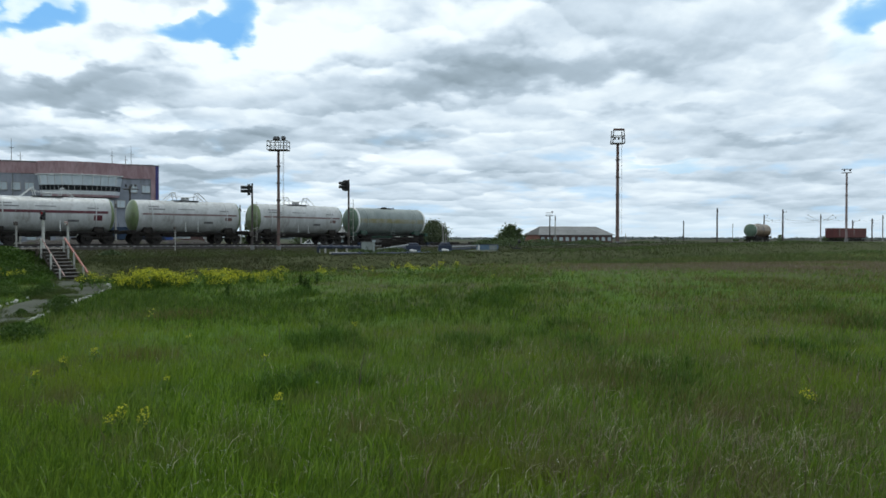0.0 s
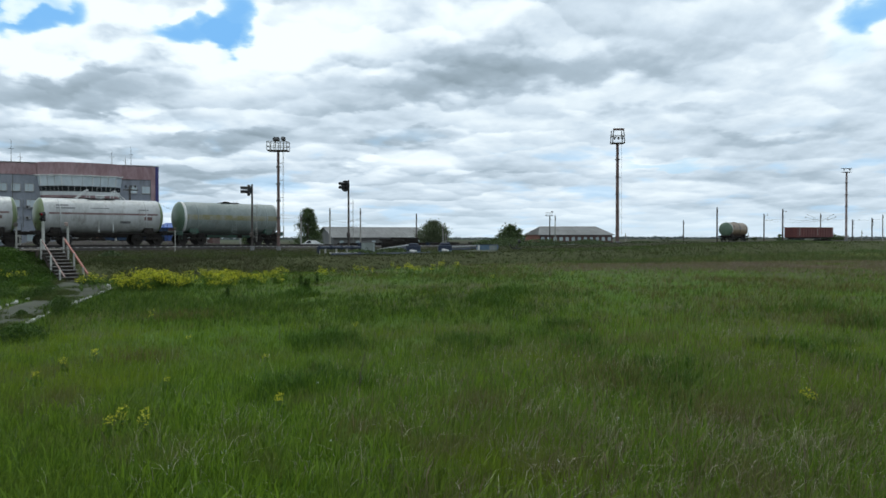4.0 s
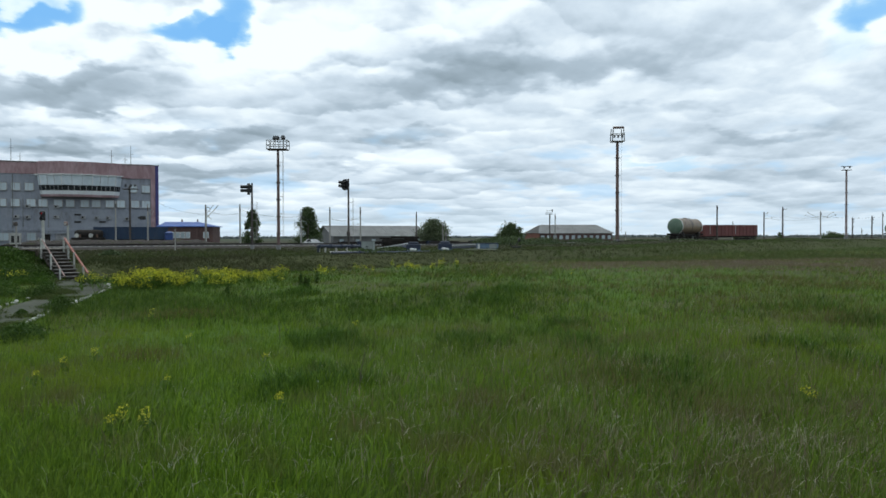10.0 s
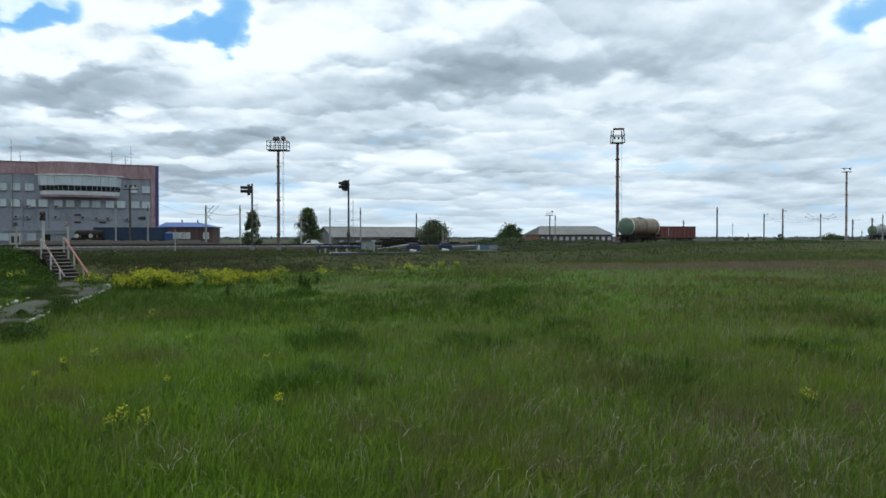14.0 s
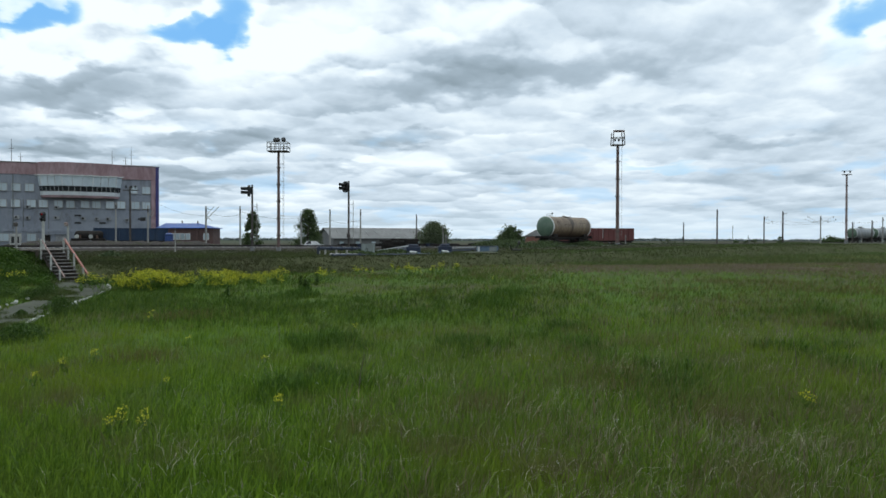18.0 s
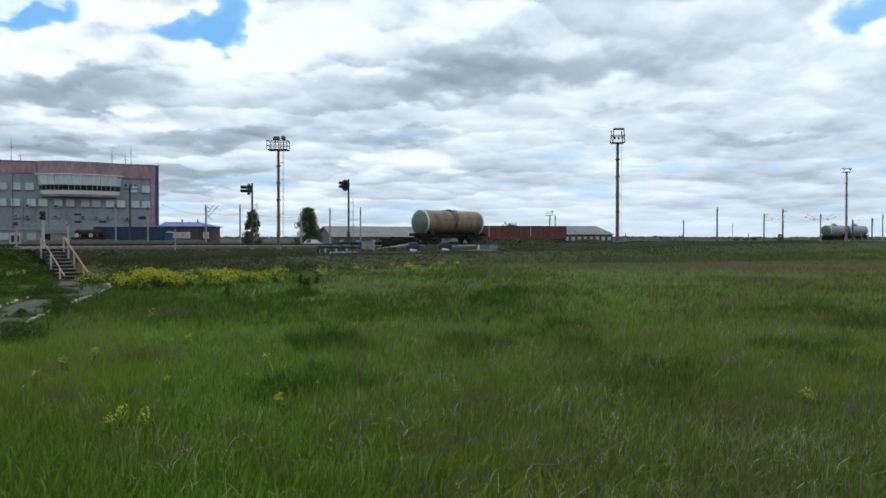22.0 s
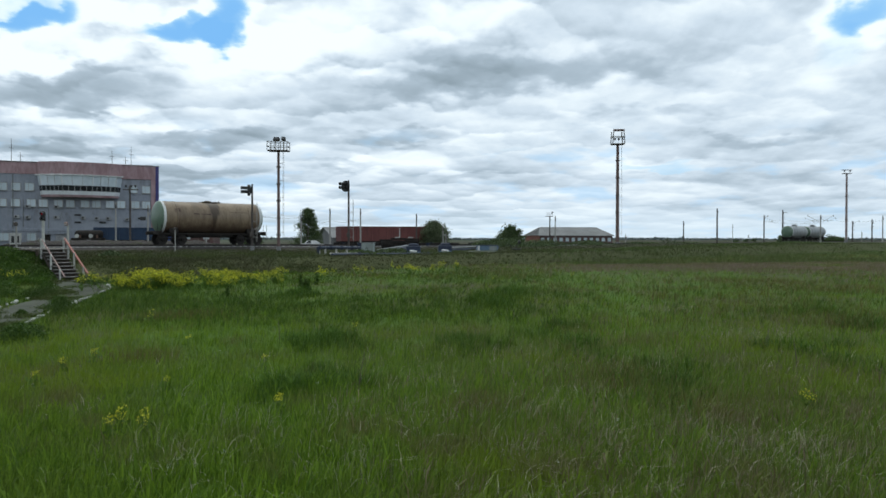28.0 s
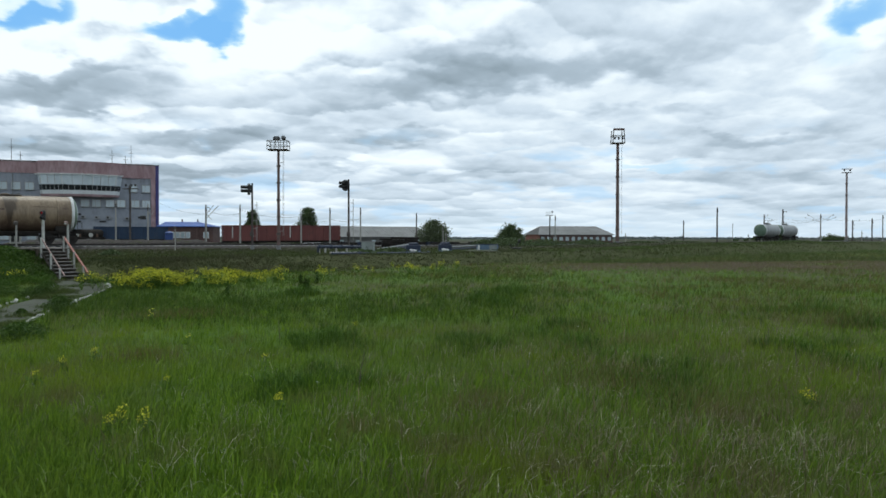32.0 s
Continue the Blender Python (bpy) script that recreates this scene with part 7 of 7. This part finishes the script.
def rape_heads(name, spots, label):
    """Slender plants topped by loose yellow flower heads."""
    stems, petals = [], []
    for x, y, h in spots:
        z = land(x, y)
        for _ in range(int(RNG.integers(3, 6))):
            dx, dy = RNG.normal(size=2) * 0.12
            hh = h * RNG.uniform(0.75, 1.1)
            stems.append(np.array([x, y, z + 0.0]) + np.linspace(0, 1, 8)[:, None] * np.array([dx, dy, hh]))
            petals.append(np.array([x + dx, y + dy, z + hh]) + RNG.normal(size=(26, 3)) * np.array([0.05, 0.05, 0.05]))
    w = thing(name, pose(0, 0, 0), label, "flowers", kind="stuff")
    for nm, p, s, m, st in (("stems", np.concatenate(stems), 0.05, "leaf_lush", 2.2), ("flower_heads", np.concatenate(petals), 0.026, "rape_petal", 1.2)):
        me = quad_mesh(nm, p, s, 0.0, st)
        me.materials.append(M[m])
        o = new(nm, me)
        o.parent = w


spots = []
while len(spots) < 165:
    f = RNG.random() ** 1.1 * 0.74
    o = RNG.normal() * 0.7 * (1 - 0.45 * f)
    cx, cy = -10.7 + f * 5.4 - 0.7 * o, 25.6 + f * 5.4 + 0.7 * o
    if noise.noise((cx * 1.3, cy * 0.7, 16)) < RNG.uniform(-0.35, 0.25) + 0.25 * f or cx < -0.414 * cy or on_path(cx, cy):
        continue
    tall = RNG.uniform(0.18, 0.60) * (1 - 0.2 * f)
    for _ in range(int(RNG.integers(1, 4))):
        sx, sy = np.array([cx, cy]) + RNG.normal(size=2) * 0.12
        spots.append((sx, sy, tall * RNG.uniform(0.8, 1.1)))
for _ in range(16):
    f = RNG.random()
    o = RNG.normal() * 1.2
    spots.append((-6.0 + f * 6.0 - 0.8 * o, 30.5 + f * 6.0 + 0.55 * o, RNG.uniform(0.35, 0.55)))
for _ in range(14):
    spots.append((-16.3 + RNG.normal() * 0.35, 27.7 + RNG.normal() * 0.5, RNG.uniform(0.3, 0.5)))
for _ in range(6):
    spots.append((-11.3 + RNG.normal() * 0.25, 25.3 + RNG.normal() * 0.5, RNG.uniform(0.35, 0.6)))
rape_heads("wild_rape", spots, "band of yellow wild rape flowering along the bank")


def flower_plant(x, y, h, heads):
    w = thing("flower_plant", pose(x, y, land(x, y)), "single yellow wild rape plant in the grass", "flower", "single rape plants")
    for k in range(heads):
        a = k * 2.4
        dx, dy = math.cos(a) * 0.13 * h, math.sin(a) * 0.13 * h
        hh = h * (1 - 0.09 * k)
        b = B()
        rod(b, (0, 0, 0), (dx * 0.4, dy * 0.4, hh * 0.55), 0.006, 0.005, 5)
        rod(b, (dx * 0.4, dy * 0.4, hh * 0.55), (dx, dy, hh), 0.005, 0.003, 5)
        part("stem", b, M["leaf_lush"], w)
        me = quad_mesh("flower_head", RNG.normal(size=(18, 3)) * np.array([0.014, 0.014, 0.012]) + np.array([dx, dy, hh]), 0.011, 0.0, 1.0)
        me.materials.append(M["yellow_petal"])
        o = new("flower_head", me)
        o.parent = w
        o["kind"] = "stuff"
    me = quad_mesh("leaves", RNG.normal(size=(14, 3)) * np.array([0.05, 0.05, h * 0.18]) + np.array([0, 0, h * 0.35]), 0.028, 0.0, 2.6)
    me.materials.append(M["leaf_lush"])
    o = new("leaves", me)
    o.parent = w
    o["kind"] = "stuff"


for x, y, h, k in ((-2.68, 6.35, 0.30, 6), (-2.42, 6.18, 0.32, 6), (-1.49, 6.94, 0.25, 4), (3.38, 7.16, 0.24, 3), (3.35, 6.94, 0.25, 3), (-4.60, 9.23, 0.28, 4), (-4.52, 9.92, 0.3, 4), (-5.59, 14.67, 0.45, 5),
                   (-1.45, 12.60, 0.35, 3), (-3.77, 11.33, 0.3, 2), (-2.70, 6.18, 0.25, 3), (-2.92, 8.07, 0.2, 2), (1.75, 27.07, 0.5, 4), (4.86, 28.81, 0.5, 5), (-4.46, 8.37, 0.25, 3), (-2.19, 9.42, 0.25, 2)):
    flower_plant(x, y, h * 0.75, k)



def tall_weed(x, y, h, lean, leaves):
    w = thing("tall_weed", pose(x, y, land(x, y)), "single dark weed stalk standing above the grass", "weed", "tall weeds")
    b = B()
    top = (lean * h, 0, h)
    rod(b, (0, 0, 0), (lean * h * 0.3, 0, h * 0.5), 0.006, 0.005, 5)
    rod(b, (lean * h * 0.3, 0, h * 0.5), top, 0.005, 0.002, 5)
    part("stem", b, M["wood_dark"] if not leaves else M["leaf_mound"], w)
    if leaves:
        f = RNG.random((leaves, 1))
        p = f * np.array([[lean * h, 0, h]]) + RNG.normal(size=(leaves, 3)) * np.array([0.10, 0.10, 0.03]) * (1.2 - f) * h
        me = quad_mesh("leaves", p, 0.045, 0.0, 2.2)
        me.materials.append(M["leaf_mound"])
        o = new("leaves", me)
        o.parent = w
        o["kind"] = "stuff"


for args in ((-4.22, 24.0, 0.42, 0.05, 160), (-4.9, 26.5, 0.42, -0.05, 160), (-4.45, 24.6, 0.40, 0.1, 140), (-0.88, 8.0, 0.42, 0.16, 0), (-4.6, 28.0, 0.4, 0.0, 120), (-2.6, 12.2, 0.36, -0.06, 0),
             (-6.2, 22.0, 0.35, 0.1, 90), (4.3, 9.3, 0.36, -0.12, 0)):
    tall_weed(*args)
M["white_petal"] = plain("white_petal", (0.55, 0.55, 0.50), (0.72, 0.72, 0.68), 9.0, 0.6)
white = []
for _ in range(15):
    y = 1 / RNG.uniform(1 / 16.0, 1 / 4.0)
    x = RNG.uniform(-0.5, 0.4) * y
    white.append(np.array([x, y, land(x, y) + RNG.uniform(0.16, 0.26)]) + RNG.normal(size=(7, 3)) * 0.006)
me = quad_mesh("white_flowers", np.concatenate(white), 0.008, 0.0, 1.0)
me.materials.append(M["white_petal"])
tagged(new("white_flowers", me), "tiny white flower heads dotted through the meadow", "flowers", kind="stuff")

# bare earth heaped on the bank
b = B()
rows = []
for i in range(15):
    row = []
    for k in range(9):
        fx, fy = i / 14 * 2 - 1, k / 8 * 2 - 1
        r2 = fx * fx + fy * fy
        x, y = 2.92 + fx * 1.9, 60 + fy * 1.6
        hgt = 0.16 * max(0, 1 - r2) * (1 + 0.6 * noise.noise((fx * 3, fy * 3, 2)))
        row.append(b.verts.new((x, y, land(x, y) + hgt - 0.03)))
    rows.append(row)
for r0, r1 in zip(rows, rows[1:]):
    for k in range(8):
        b.faces.new((r0[k], r0[k + 1], r1[k + 1], r1[k]))
bmesh.ops.recalc_face_normals(b, faces=b.faces[:])
tagged(part("earth_heap", b, M["path_dirt"], None, smooth=True), "low heap of bare brown earth on the bank", "earth heap")


# ---- what moves ----
WAY_PALE = [(0, -57.2), (2, -67.1), (6, -86.7), (10, -106.0), (20, -154.0), (32, -212.0)]
WAY_BEIGE = [(0, 64.56), (3, 52.89), (6, 39.86), (9, 26.02), (12, 11.41), (14.5, -1.42), (17, -15.97), (20, -34.51), (23, -52.87), (25.5, -67.01),
             (28, -78.87), (32, -96.31)]
WAY_GREY = [(0, 172.0), (6, 159.5), (12, 146.58), (14.5, 141.05), (17, 134.33), (21, 119.33), (25, 103.28), (28, 89.87), (32, 71.24)]
WAY_RED = [(0, 132.96), (3, 117.25), (6, 99.92), (9, 81.79), (12, 64.11), (14.5, 51.07), (20, 26.19), (23, 13.38), (25.5, 2.14), (28, -8.99), (32, -27.9)]


def along(way, t):
    """The way run at t, through its rows, without jerks."""
    n = len(way)
    i = max(k for k in range(n - 1) if way[k][0] <= t + 1e-9)

    def slope(k):
        a, b = max(0, k - 1), min(n - 1, k + 1)
        return (way[b][1] - way[a][1]) / (way[b][0] - way[a][0])

    (t0, s0), (t1, s1) = way[i], way[i + 1]
    h = t1 - t0
    u = (t - t0) / h
    return ((2 * u ** 3 - 3 * u * u + 1) * s0 + (u ** 3 - 2 * u * u + u) * h * slope(i)
            + (3 * u * u - 2 * u ** 3) * s1 + (u ** 3 - u * u) * h * slope(i + 1))


def roll_wagon(w, way, shift, line, heading, zf, base):
    rows = []
    for k in range(65):
        t = k * 0.5
        s = along(way, t) + shift
        (x0, y0, _), (x1, y1, _) = on_line(line, heading, s - base), on_line(line, heading, s + base)
        z0, z1 = zf(s - base), zf(s + base)
        rows.append((t, pose((x0 + x1) / 2, (y0 + y1) / 2, (z0 + z1) / 2, 0, -math.degrees(math.atan2(z1 - z0, 2 * base)),
                             math.degrees(math.atan2(y1 - y0, x1 - x0)))))
    walk(w, rows)
    # the wheels turn on their bogies
    start = along(way, 0)
    turn_rows = []
    steps = 288
    for k in range(steps + 1):
        t = k * 32.0 / steps
        turn_rows.append((t, math.degrees((along(way, t) - start) / 0.475)))
    for o in w.children_recursive:
        if o.name.startswith("wheelset"):
            at = o.matrix_basis.translation.copy()
            walk(o, [(t, pose(*at, 0, a, 0)) for t, a in turn_rows])


def motions():
    for k, w in enumerate(gas_wagons):
        roll_wagon(w, WAY_PALE, -12.02 * (k + 1), LINE_A, heading_a, rail_a, 3.9)
    roll_wagon(pale_wagon, WAY_PALE, 0, LINE_A, heading_a, rail_a, 3.9)
    roll_wagon(beige_wagon, WAY_BEIGE, 0, LINE_A, heading_a, rail_a, 3.9)
    for k, w in enumerate(grey_wagons):
        roll_wagon(w, WAY_GREY, 12.02 * k, LINE_A, heading_a, rail_a, 3.9)
    roll_wagon(red_gondola, WAY_RED, 0, LINE_B, heading_b, rail_b, 6.9)
    walk(backdrop, [(0.0, pose(0, 0, 0)), (32.0, pose(0, 0, 0, 0, 0, 0.8))])


motions()
